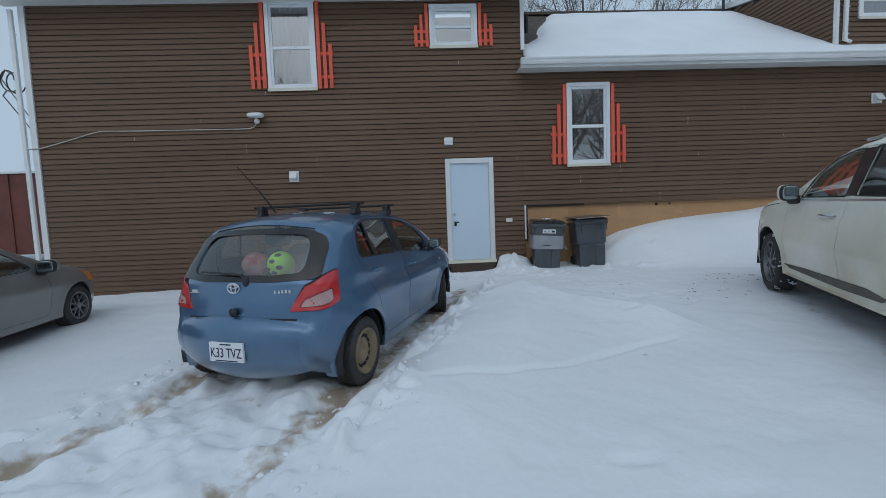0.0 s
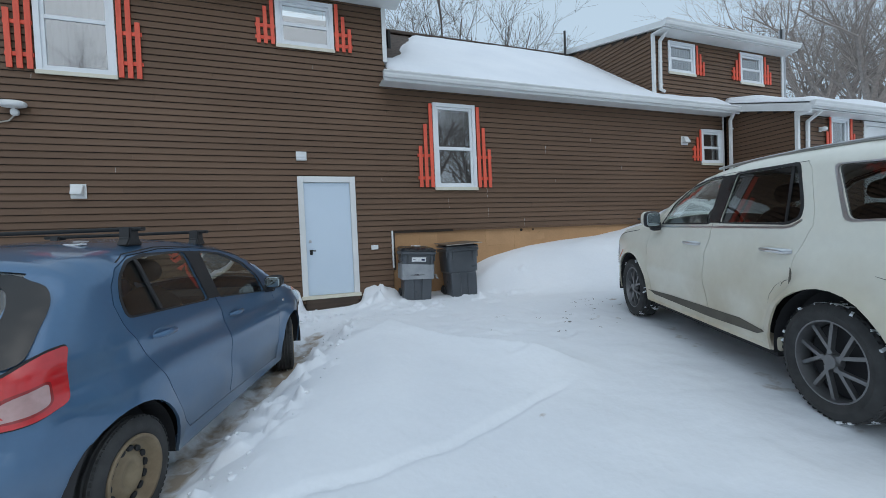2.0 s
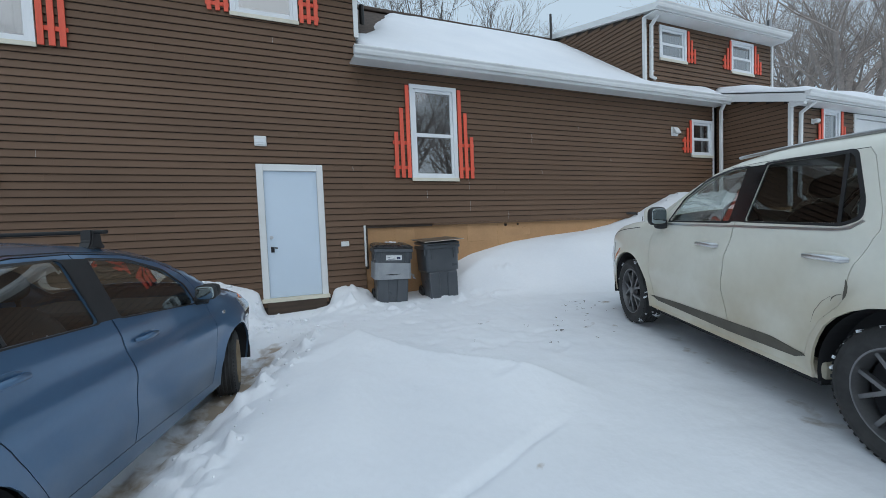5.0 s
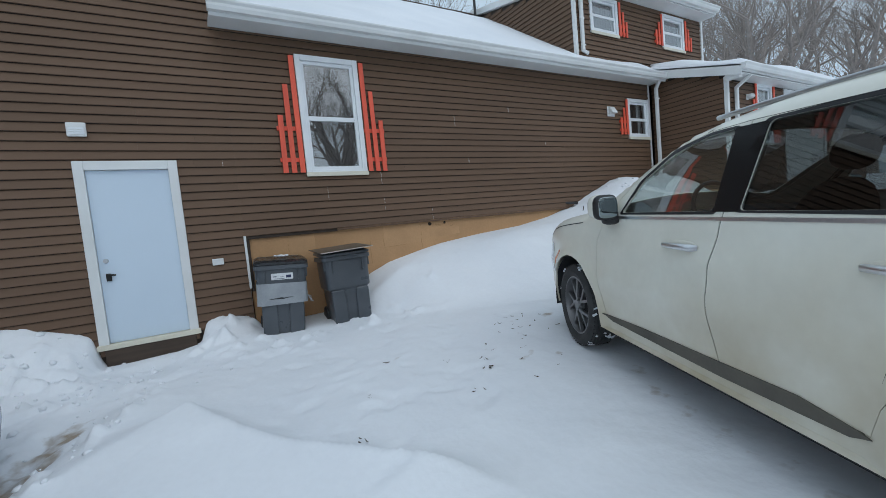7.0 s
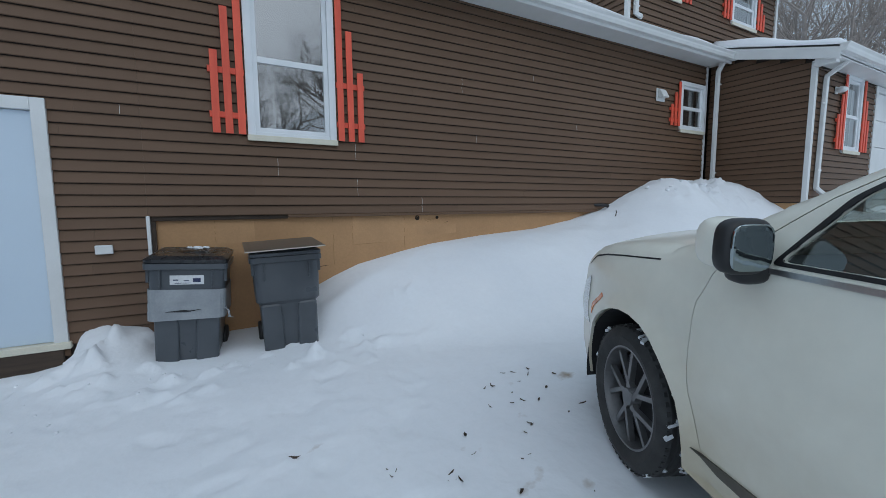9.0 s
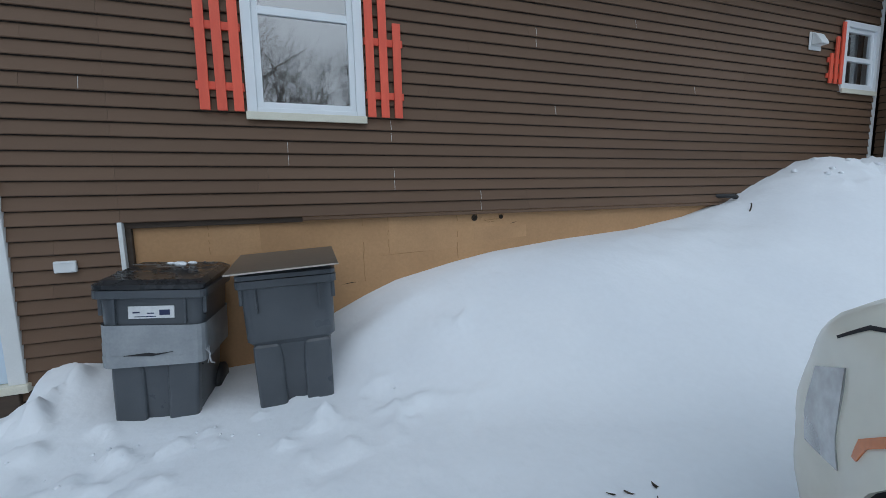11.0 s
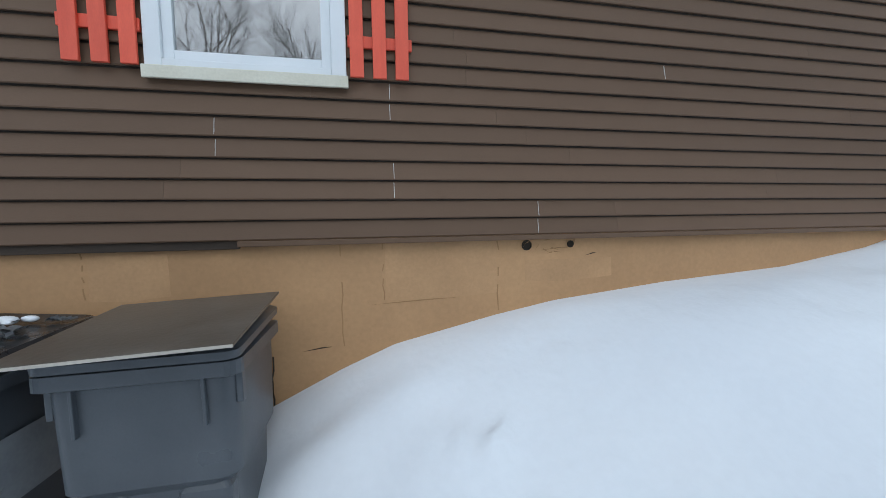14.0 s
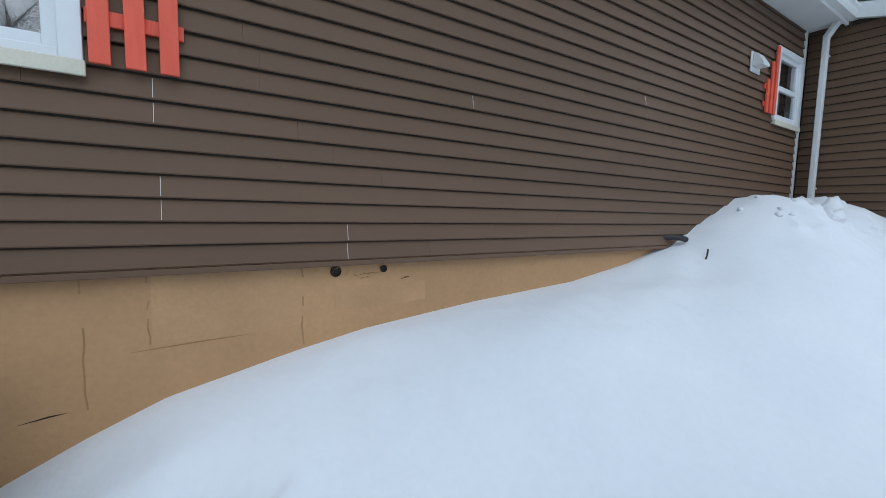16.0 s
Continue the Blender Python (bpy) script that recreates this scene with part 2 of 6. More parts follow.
wall_a = wall_core("wall_front_tall", -7.45, 2.42, -0.3, 6.0, [W_UP, W_SMALL, DOOR], 8.702, 8.90, "brown lapped siding wall of the tall house part")
siding(wall_a, -7.36, 2.42, 0.02, 5.93, [W_UP, W_SMALL, DOOR, (0.70, 1.80, 0.3, 0.5)], (0, 8.702, 0), (1, 0, 0), (0, -1, 0), 1)
wall_b = wall_core("wall_front_low", 2.42, 11.62, 1.66, 4.62, [W_MID, W_FAR], 8.702, 8.90, "brown lapped siding wall of the low wing")
siding(wall_b, 2.42, 11.60, 1.66, 4.44, [W_MID, W_FAR], (0, 8.702, 0), (1, 0, 0), (0, -1, 0), 2)

found = tagged(part("foundation", boxes((2.44, 8.745, -0.3, 11.62, 8.90, 1.665)), M_FOUND), "tan parged concrete foundation under brown siding", "foundation", kind="structure")


# ---- ground: one sheet of snow ----
def smooth01(t):
    t = np.clip(t, 0, 1)
    return t * t * (3 - 2 * t)


def lattice_noise(x, y, seed):
    def h(i, j):
        v = np.sin(i * 127.1 + j * 311.7 + seed * 74.7) * 43758.5453
        return v - np.floor(v)
    i, j = np.floor(x), np.floor(y)
    fx, fy = smooth01(x - i), smooth01(y - j)
    return (h(i, j) * (1 - fx) + h(i + 1, j) * fx) * (1 - fy) + (h(i, j + 1) * (1 - fx) + h(i + 1, j + 1) * fx) * fy - 0.5


def fractal(x, y, seed, octaves=4):
    return sum(lattice_noise(x * 2 ** k + k * 17.3, y * 2 ** k - k * 9.1, seed + k) / 2 ** k for k in range(octaves))


def hill(x, y, cx, cy, sx, sy, turn=0.0):
    c, s = math.cos(radians(turn)), math.sin(radians(turn))
    u, v = (x - cx) * c + (y - cy) * s, -(x - cx) * s + (y - cy) * c
    return np.exp(-(u / sx) ** 2 - (v / sy) ** 2)


HATCH = (-1.051, 3.670, 18.7)   # small car: middle of the rear axle, and its turn from north to east
SUV = (4.66, 2.15, 21.8)
BANK_X = (-60, -8, -6, -4.7, -3, -1.5, -0.5, 0, 0.5, 0.68, 0.78, 1.74, 1.85, 2.1, 2.35, 2.5, 3.5, 3.72, 3.8, 4.2, 4.5, 5.1, 5.5, 6.3, 7.3, 8.06, 8.7, 9.3, 10.0, 10.6, 11.2, 11.6, 13, 16, 60)
BANK_Z = (-0.6, 0.05, 0.06, 0.15, 0.35, 0.7, 0.93, 0.9, 0.75, 0.67, 0.28, 0.28, 0.60, 0.62, 0.57, 0.40, 0.40, 0.62, 0.73, 0.92, 1.04, 1.17, 1.24, 1.32, 1.385, 1.50, 1.66, 1.91, 2.15, 2.10, 2.17, 2.2, 2.0, 1.9, 1.9)
BANK_W = (1, 1, 1, 1, 1, 1, 1.1, 1.0, 0.8, 0.6, 0.5, 0.5, 0.5, 0.65, 0.6, 0.5, 0.6, 0.7, 0.8, 1.2, 1.5, 1.8, 2.0, 2.3, 2.6, 2.8, 2.9, 3.0, 3.0, 3.0, 3.1, 3.4, 4.5, 5, 5)


def along_car(x, y, car):
    a = radians(car[2])
    dx, dy = x - car[0], y - car[1]
    return dx * math.sin(a) + dy * math.cos(a), dx * math.cos(a) - dy * math.sin(a)


foot = random.Random(14)
FOOTPRINTS = []
for ax_, ay_, bx_, by_, n_ in ((2.4, 4.6, 3.4, 6.8, 14), (3.3, 5.0, 3.9, 7.2, 14), (1.0, 7.2, 3.4, 7.0, 12), (0.4, 0.6, 1.5, 2.2, 7)):
    for k_ in range(n_):
        f_ = (k_ + foot.uniform(-0.3, 0.3)) / n_
        w_ = math.atan2(by_ - ay_, bx_ - ax_)
        o_ = (0.11 if k_ % 2 else -0.11) + foot.gauss(0, 0.35)
        FOOTPRINTS.append((ax_ + (bx_ - ax_) * f_ - o_ * math.sin(w_), ay_ + (by_ - ay_) * f_ + o_ * math.cos(w_), w_ + foot.gauss(0, 0.7), foot.uniform(0.005, 0.014)))
SLUSH = ((4.31, 5.31, 0.09), (4.06, 5.59, 0.1), (5.35, 6.13, 0.13), (4.91, 6.24, 0.1), (3.42, 6.2, 0.07), (4.57, 5.18, 0.08), (2.2, 3.43, 0.06), (1.54, 2.83, 0.09), (2.24, 2.95, 0.06), (4.2, 3.3, 0.12), (4.06, 3.0, 0.12))


def snow_height(x, y):
    x, y = np.asarray(x, float), np.asarray(y, float)
    xc, yc = np.clip(x, -9, 14), np.clip(y, -6, 9)
    z = 0.03 * xc + 0.035 * yc + 0.05 * fractal(x * 0.35, y * 0.35, 3, 3)
    # trodden snow
    z = z + 0.024 * fractal(x * 1.6, y * 1.6, 5, 4) + 0.012 * np.clip(fractal(x * 3.1, y * 3.1, 6, 3), -0.5, 0.15)
    # drift beside the small car, with a folded crest
    z = z + 0.05 * hill(x, y, 1.25, 5.9, 1.3, 0.40, 65) + 0.10 * hill(x, y, 0.75, 3.7, 1.7, 0.45, 62)
    u = ((x - 1.66) * 1.26 + (y - 6.0) * -1.7) / 2.116
    v = -((x - 1.66) * 1.7 + (y - 6.0) * 1.26) / 2.116 - 0.12 * np.sin(np.clip(u / 2.1, 0, 1) * math.pi)
    win = smooth01((u + 0.25) / 0.35) * smooth01((2.7 - u) / 0.9)
    z = z + 0.19 * win * np.where(v > 0, np.exp(-np.abs(v) / 0.75), np.exp(-(np.abs(v) / 0.17) ** 1.15))
    z = z + 0.07 * hill(x, y, 1.38, 4.9, 1.15, 0.26, 75)
    # trampled stretch
    z = z + 0.035 * np.clip(fractal(x * 5.2, y * 5.2, 71, 4), -0.45, 0.08) * np.clip(1.3 * hill(x, y, 3.3, 6.0, 1.9, 1.3) + hill(x, y, 1.6, 1.5, 2.5, 1.2), 0, 1)
    # broken crust line
    u, v = (x - 0.56) * 0.945 + (y - 3.05) * 0.326, -(x - 0.56) * 0.326 + (y - 3.05) * 0.945 + 0.06 * fractal(x * 2, y * 2, 61, 3)
    z = z + (-0.035 * np.exp(-(v / 0.03) ** 2)) * smooth01((u + 0.4) / 0.3) * smooth01((2.5 - u) / 0.6)
    z = z + 0.10 * hill(x, y, 0.3, 2.0, 1.2, 0.4, 66)
    # flattened drive of the large car
    s, l = along_car(x, y, SUV)
    flat = smooth01((2.1 - np.abs(l)) / 0.7) * smooth01((s + 9) / 2) * smooth01((5.4 - s) / 1.2)
    z = z * (1 - flat) + flat * (0.215 + 0.0455 * s + 0.022 * fractal(x * 1.6, y * 1.6, 5, 4) + 0.02 * np.clip(fractal(x * 4, y * 4, 7, 3), -0.6, 0.1))
    # ruts of the small car
    s, l = along_car(x, y, HATCH)
    wob = 0.07 * fractal(x * 1.3, y * 1.3, 8, 3)
    lane = smooth01((1.10 + wob - np.abs(l)) / 0.17) * smooth01((s + 8) / 1.5) * smooth01((4.0 - s) / 0.8)
    z = z + 0.09 * np.exp(-((l - 1.38) / 0.32) ** 2) * smooth01((s + 1.5) / 1.5) * smooth01((4.3 - s) / 0.8) + 0.05 * np.exp(-((l + 1.38) / 0.3) ** 2)
    rut = np.exp(-(((np.abs(l) - 0.74) / 0.17) ** 4))
    bed = 0.06 + 0.023 * np.clip(s, -4, 4) + 0.07 * (1 - rut) * (1 + 2.0 * fractal(x * 4, y * 4, 11, 4)) + 0.11 * rut * fractal(x * 5, y * 5, 12, 4)
    z = z * (1 - lane) + lane * bed
    # banks against the walls
    d = np.maximum(8.74 - y, 0)
    zb, w = np.interp(x, BANK_X, BANK_Z), np.interp(x, BANK_X, BANK_W)
    fall = smooth01(1 - d / w)
    ripple = np.clip(fall * 1.4, 0, 1) * (0.10 * fractal(x * 1.1, y * 1.1, 21, 4)) * smooth01(d / 0.4)
    z = np.where(zb > z, z + (zb - z) * fall, z) + ripple
    z = z + 0.09 * hill(x, y, 2.08, 8.2, 0.40, 0.40) + 0.12 * hill(x, y, 0.25, 7.8, 0.6, 0.5)
    z = z + 0.16 * hill(x, y, 11.3, 8.0, 0.45, 0.4) + 0.12 * hill(x, y, 10.2, 8.1, 0.35, 0.5)
    crumbs = np.clip(fractal(x * 7, y * 7, 31, 3) - 0.05, 0, 1)
    z = z + crumbs * (0.08 * hill(x, y, 4.95, 8.1, 0.55, 0.28, 30) + 0.30 * hill(x, y, 10.9, 8.1, 0.9, 0.5) + 0.3 * hill(x, y, 2.1, 8.2, 0.5, 0.4) + 0.34 * hill(x, y, 0.1, 7.8, 0.9, 0.6) + 0.2 * hill(x, y, 3.4, 7.6, 1.2, 0.35))
    edge = np.exp(-((np.abs(l) - 1.18) / 0.2) ** 2) * smooth01((s + 6) / 1.5) * smooth01((4.4 - s) / 0.8)
    z = z + crumbs * np.where(l < 0, 0.09, 0.24) * edge
    z = z + 0.06 * hill(x, y, 4.25, 8.30, 0.55, 0.13, 12)
    for fx, fy, ang, dep in FOOTPRINTS:
        c, s_ = math.cos(ang), math.sin(ang)
        sel = (np.abs(x - fx) < 0.3) & (np.abs(y - fy) < 0.3)
        if sel.any():
            u, v = (x[sel] - fx) * c + (y[sel] - fy) * s_, -(x[sel] - fx) * s_ + (y[sel] - fy) * c
            q = np.sqrt((u / 0.15) ** 2 + (v / (0.058 - 0.06 * u)) ** 2)
            z[sel] += dep * (-smooth01((1.15 - q) / 0.4) + 0.25 * np.exp(-((q - 1.35) / 0.25) ** 2))
    z = z - 0.10 * hill(x, y, 1.27, 8.35, 0.5, 0.45)
    return np.where(y > 8.78, np.minimum(z, 0.2), z)


def dirt_mask(x, y):
    s, l = along_car(x, y, HATCH)
    rut = np.exp(-(((np.abs(l) - 0.74) / 0.2) ** 4)) * smooth01((s + 9) / 2) * smooth01((4.1 - s) / 0.6)
    lane = 0.33 * smooth01((1.25 - np.abs(l)) / 0.35) * smooth01((s + 7) / 2) * smooth01((4.1 - s) / 0.6)
    d = np.maximum(rut * (0.63 + 0.4 * fractal(x * 1.4, y * 1.4, 91, 3)), lane)
    s, l = along_car(x, y, SUV)
    d = np.maximum(d, 0.40 * np.exp(-(((np.abs(l) - 0.86) / 0.2) ** 4)) * smooth01((s + 9) / 2) * smooth01((3.4 - s) / 1.0))
    for cx, cy, r in SLUSH:
        d = np.maximum(d, 0.52 * hill(x, y, cx, cy, r * 1.7, r * 0.8, 20))
    d = np.maximum(d, 0.30 * hill(x, y, 4.35, 5.75, 0.9, 0.5))
    return d


def axis_steps(lo, hi, step, far):
    mid = list(np.arange(lo, hi, step))
    out_lo, out_hi, g = [lo], [hi], step
    while out_hi[-1] < far:
        g *= 1.35
        out_hi.append(out_hi[-1] + g)
        out_lo.append(out_lo[-1] - g)
    return np.array(out_lo[:0:-1] + mid + out_hi)


gx, gy = axis_steps(-7.0, 12.2, 0.034, 900), axis_steps(-0.6, 8.8, 0.032, 900)
XX, YY = np.meshgrid(gx, gy)
ZZ = snow_height(XX, YY)
me = bpy.data.meshes.new("ground")
nx, ny = len(gx), len(gy)
idx = np.arange(nx * ny).reshape(ny, nx)
quads = np.stack([idx[:-1, :-1], idx[:-1, 1:], idx[1:, 1:], idx[1:, :-1]], -1).reshape(-1, 4)
me.from_pydata(np.stack([XX, YY, ZZ], -1).reshape(-1, 3).tolist(), [], quads.tolist())
at = me.attributes.new("dirt", "FLOAT", "POINT")
at.data.foreach_set("value", dirt_mask(XX, YY).astype(np.float32).ravel())
tagged(place("ground", me, M_SNOW, smooth=True), "snow-covered yard with tyre ruts and drifts", "snow", kind="structure")


# ---- windows, door and shutters ----
def sash_window(name, o, label, y=8.702, proud=0.035, split=0.5, slider=False):
    x0, x1, z0, z1 = o
    w = empty(name, ((x0 + x1) / 2, y, z0), label, "window", kind="structure")
    def p(n, rows, m, b=0.0, lab=""):
        return part(n, boxes(*[(r[0] - (x0 + x1) / 2, r[1], r[2] - z0, r[3] - (x0 + x1) / 2, r[4], r[5] - z0) for r in rows], bevel=b), m, w, lab)
    t = 0.075
    f, bk = -proud, 0.11
    p("window_frame", [(x0, f, z0, x0 + t, bk, z1), (x1 - t, f, z0, x1, bk, z1), (x0 + t, f, z1 - t, x1 - t, bk, z1), (x0 + t, f, z0, x1 - t, bk, z0 + t)], M_PVC, 0.004)
    p("window_sill", [(x0 - 0.008, f - 0.022, z0 - 0.022, x1 + 0.008, f - 0.001, z0 + 0.038)], M_SILL, 0.004, "cream metal sill")
    zm = z0 + (z1 - z0) * split
    s = 0.048
    for n, a, b, dy in (("upper_sash", zm, z1 - t, 0.012), ("lower_sash", z0 + t, zm + 0.03, 0.0)):
        xa, xb, g = x0 + t, x1 - t, f + 0.022 + dy
        sash = p(n, [(xa, g, a, xa + s, g + 0.04, b), (xb - s, g, a, xb, g + 0.04, b), (xa + s, g, b - s, xb - s, g + 0.04, b), (xa + s, g, a, xb - s, g + 0.04, a + s)], M_PVC, 0.003)
        me = bpy.data.meshes.new("pane")
        c = (x0 + x1) / 2
        y_ = g + 0.02
        me.from_pydata([(xa + s - c, y_, a + s - z0), (xb - s - c, y_, a + s - z0), (xb - s - c, y_, b - s - z0), (xa + s - c, y_, b - s - z0)], [], [(0, 1, 2, 3)])
        pane = place("pane", me, M_GLASS, sash)
        pane.visible_shadow = False
    return w


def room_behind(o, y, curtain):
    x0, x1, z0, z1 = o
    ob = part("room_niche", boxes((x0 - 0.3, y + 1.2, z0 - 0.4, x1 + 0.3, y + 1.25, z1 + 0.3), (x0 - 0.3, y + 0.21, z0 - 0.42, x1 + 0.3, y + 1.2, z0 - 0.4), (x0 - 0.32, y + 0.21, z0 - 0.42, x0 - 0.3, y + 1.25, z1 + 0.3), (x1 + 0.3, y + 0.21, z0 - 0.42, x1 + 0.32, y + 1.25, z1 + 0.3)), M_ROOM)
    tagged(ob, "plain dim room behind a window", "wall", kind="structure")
    if curtain:
        bm = bmesh.new()
        n = 60
        rows = [[bm.verts.new((x0 + (x1 - x0) * i / n, y + 0.17 + 0.02 * math.sin(i * 1.1) + 0.008 * math.sin(i * 2.7), z)) for i in range(n + 1)] for z in (z0 + 0.02, z1 - 0.02)]
        for i in range(n):
            bm.faces.new((rows[0][i], rows[0][i + 1], rows[1][i + 1], rows[1][i]))
        bmesh.ops.solidify(bm, geom=bm.faces[:], thickness=0.004)
        tagged(part("curtain", bm, M_CURTAIN, smooth=True), "grey drawn curtain hanging behind a window", "curtain")


for i, (o, lab, y, cu) in enumerate((
        (W_UP, "tall white vinyl window on the upper floor", 8.702, True),
        (W_SMALL, "small white vinyl window on the upper floor", 8.702, False),
        (W_MID, "white vinyl sash window with cream sill", 8.702, False),
        (W_FAR, "small white vinyl window near the inner corner", 8.702, True),
        (DW1, "small white vinyl window of the upper storey", 8.702, True),
        (DW2, "small white vinyl window beside coral shutters", 8.702, True),
        (W_PORCH, "white vinyl window in the projecting porch wall", 7.05, False))):
    sash_window(f"window_{i + 1}", o, lab, y, split=0.47)
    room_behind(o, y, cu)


def shutter(x_in, side, z0, tops, rails, y=8.687, label="coral stepped picket shutter beside a white window", pw=0.07, gap=0.047):
    """Three upright pickets, tallest next to the window, on two rails. side: -1 or 1."""
    th = empty("shutter", (x_in, y, z0), label, "shutter", "picket shutters of the house")
    rnd = random.Random(round(x_in * 100))
    for i, t in enumerate(tops):
        a = side * (0.012 + i * (pw + gap))
        b = a + side * pw
        bm = boxes((min(a, b), -0.040, 0, max(a, b), -0.020, t - z0), bevel=0.003)
        bmesh.ops.rotate(bm, cent=((a + b) / 2, 0, 0), matrix=Matrix.Rotation(radians(rnd.uniform(-0.4, 0.4)), 3, "Y"), verts=bm.verts)
        part("picket", bm, M_CORAL, th)
    e = 3 * pw + 2 * gap + 0.032
    for r in rails:
        a, b = side * 0.002, side * e
        part("rail", boxes((min(a, b), -0.019, r - z0 - 0.03, max(a, b), 0.0, r - z0 + 0.03), bevel=0.003), M_CORAL, th)
    return th


shutter(3.333, -1, 2.495, (4.14, 3.73, 3.30), (3.12, 2.68))
shutter(4.275, 1, 2.495, (4.14, 3.72, 3.28), (3.12, 2.68))
shutter(-2.785, -1, 4.19, (5.88, 5.47, 5.04), (4.86, 4.40))
shutter(-1.78, 1, 4.17, (5.88, 5.45, 5.04), (4.86, 4.40))
shutter(0.513, -1, 4.95, (5.79, 5.58, 5.37), (5.26, 5.06), pw=0.062, gap=0.05)
shutter(1.513, 1, 4.95, (5.79, 5.58, 5.37), (5.26, 5.06), pw=0.062, gap=0.05)
shutter(10.755, -1, 3.20, (4.0, 3.80, 3.58), (3.50, 3.30), pw=0.062, gap=0.045)
shutter(10.62, 1, 5.40, (6.15, 5.95, 5.75), (5.64, 5.48), pw=0.062, gap=0.05)
shutter(12.30, -1, 5.40, (6.15, 5.95, 5.75), (5.64, 5.48), pw=0.062, gap=0.05)
shutter(13.26, 1, 5.40, (6.15, 5.95, 5.75), (5.64, 5.48), pw=0.062, gap=0.05)
shutter(12.99, -1, 2.70, (4.0, 3.65, 3.3), (3.2, 2.85), y=7.035)
shutter(13.76, 1, 2.70, (4.0, 3.65, 3.3), (3.2, 2.85), y=7.035)

# the white door with its frame
x0, x1, z0, z1 = DOOR
door = empty("door_1", ((x0 + x1) / 2, 8.702, z0), "pale blue-white flush steel entrance door, closed", "door", kind="structure")
hw, hh = (x1 - x0) / 2, z1 - z0
part("door_frame", boxes((-hw, -0.04, -0.02, -hw + 0.10, 0.16, hh), (hw - 0.10, -0.04, -0.02, hw, 0.16, hh), (-hw + 0.1, -0.04, hh - 0.105, hw - 0.1, 0.16, hh), bevel=0.006), M_TRIM, door, "white painted wood frame")
leaf = part("door_leaf", boxes((-hw + 0.102, 0.006, 0.045, hw - 0.102, 0.05, hh - 0.108), bevel=0.003), M_DOOR, door)
part("threshold", boxes((-hw - 0.02, -0.07, -0.02, hw + 0.02, 0.06, 0.042), bevel=0.008), M_SILL, door, "cream metal threshold")
part("door_step", boxes((-hw + 0.05, -0.06, -0.3, hw - 0.04, -0.01, -0.022), bevel=0.008), M_DARKWOOD, door, "brown wooden step board")
bm = bmesh.new()
bmesh.ops.create_cone(bm, cap_ends=True, segments=24, radius1=0.028, radius2=0.022, depth=0.02, matrix=Matrix.Translation((-0.335, -0.006, 1.02)) @ Matrix.Rotation(radians(90), 4, "X"))
part("deadbolt", bm, M_STEEL, leaf, "round steel deadbolt")
bm = boxes((-0.352, -0.012, 0.78, -0.30, 0.008, 0.87), bevel=0.006)
tube(bm, [(-0.326, -0.01, 0.855), (-0.326, -0.05, 0.855), (-0.30, -0.058, 0.853), (-0.25, -0.058, 0.85)], 0.011, 10)
part("door_handle", bm, M_BLACKMETAL, leaf, "black lever handle with lock plate")

# ---- trims on the front ----
def trim(name, rows, material=None, label="white corner trim", bevel=0.004, kind="structure", cat="trim"):
    return tagged(part(name, boxes(*rows, bevel=bevel), material or M_TRIM), label, cat, kind=kind)


trim("corner_trim", [(-7.475, 8.66, -0.1, -7.36, 8.90, 5.95)])
trim("corner_trim", [(2.395, 8.672, 4.86, 2.475, 8.90, 5.93)])
trim("corner_trim", [(11.575, 8.67, 1.7, 11.62, 8.7, 4.42)])
trim("foundation_edge", [(2.405, 8.66, 0.95, 2.435, 8.735, 1.665)], label="short white trim strip beside foundation")
trim("foundation_strip", [(2.436, 8.705, 1.615, 3.70, 8.76, 1.659), (2.436, 8.705, 0.9, 2.475, 8.76, 1.614)], M_DARKWOOD, "dark weathered wood strip framing the foundation", 0.003)
trim("starter_strip", [(3.70, 8.672, 1.628, 8.9, 8.70, 1.657)], M_SIDING, "brown siding starter strip above foundation", 0.003)


def downspout(pts, r=(0.04, 0.03), label="white metal downspout with wall straps", straps=()):
    bm = bmesh.new()
    for a, b in zip(pts, pts[1:]):
        a, b = Vector(a), Vector(b)
        d = b - a
        q = d.to_track_quat("Z", "Y").to_matrix().to_4x4()
        bmesh.ops.create_cube(bm, size=1, matrix=Matrix.Translation((a + b) / 2) @ q @ Matrix.Diagonal((r[0] * 2, r[1] * 2, d.length + 0.03, 1)))
    bmesh.ops.bevel(bm, geom=bm.edges[:], offset=0.008, segments=1, affect="EDGES")
    ob = tagged(part("downspout", bm, M_TRIM), label, "downspout")
    for s in straps:
        part("strap", boxes((s[0] - 0.075, s[1] - 0.034, s[2] - 0.012, s[0] + 0.075, s[1] - 0.03, s[2] + 0.012)), M_TRIM, ob)
    return ob


downspout([(-7.56, 8.60, 5.75), (-7.56, 8.64, 0.02)], straps=((-7.56, 8.64, 3.13), (-7.56, 8.64, 5.3)))
downspout([(11.56, 8.36, 4.42), (11.58, 8.47, 4.25), (11.58, 8.47, 2.0)], straps=((11.58, 8.47, 4.02), (11.58, 8.47, 2.35)))
downspout([(9.40, 8.45, 6.28), (9.37, 8.64, 6.10), (9.37, 8.655, 4.93), (9.42, 8.58, 4.86)], straps=((9.36, 8.66, 5.6), (9.36, 8.66, 5.05)))
downspout([(12.08, 6.74, 4.02), (12.03, 6.98, 3.84), (12.03, 7.0, 2.0), (12.12, 6.93, 1.9)], straps=((12.02, 7.0, 3.4), (12.02, 7.0, 2.3)))


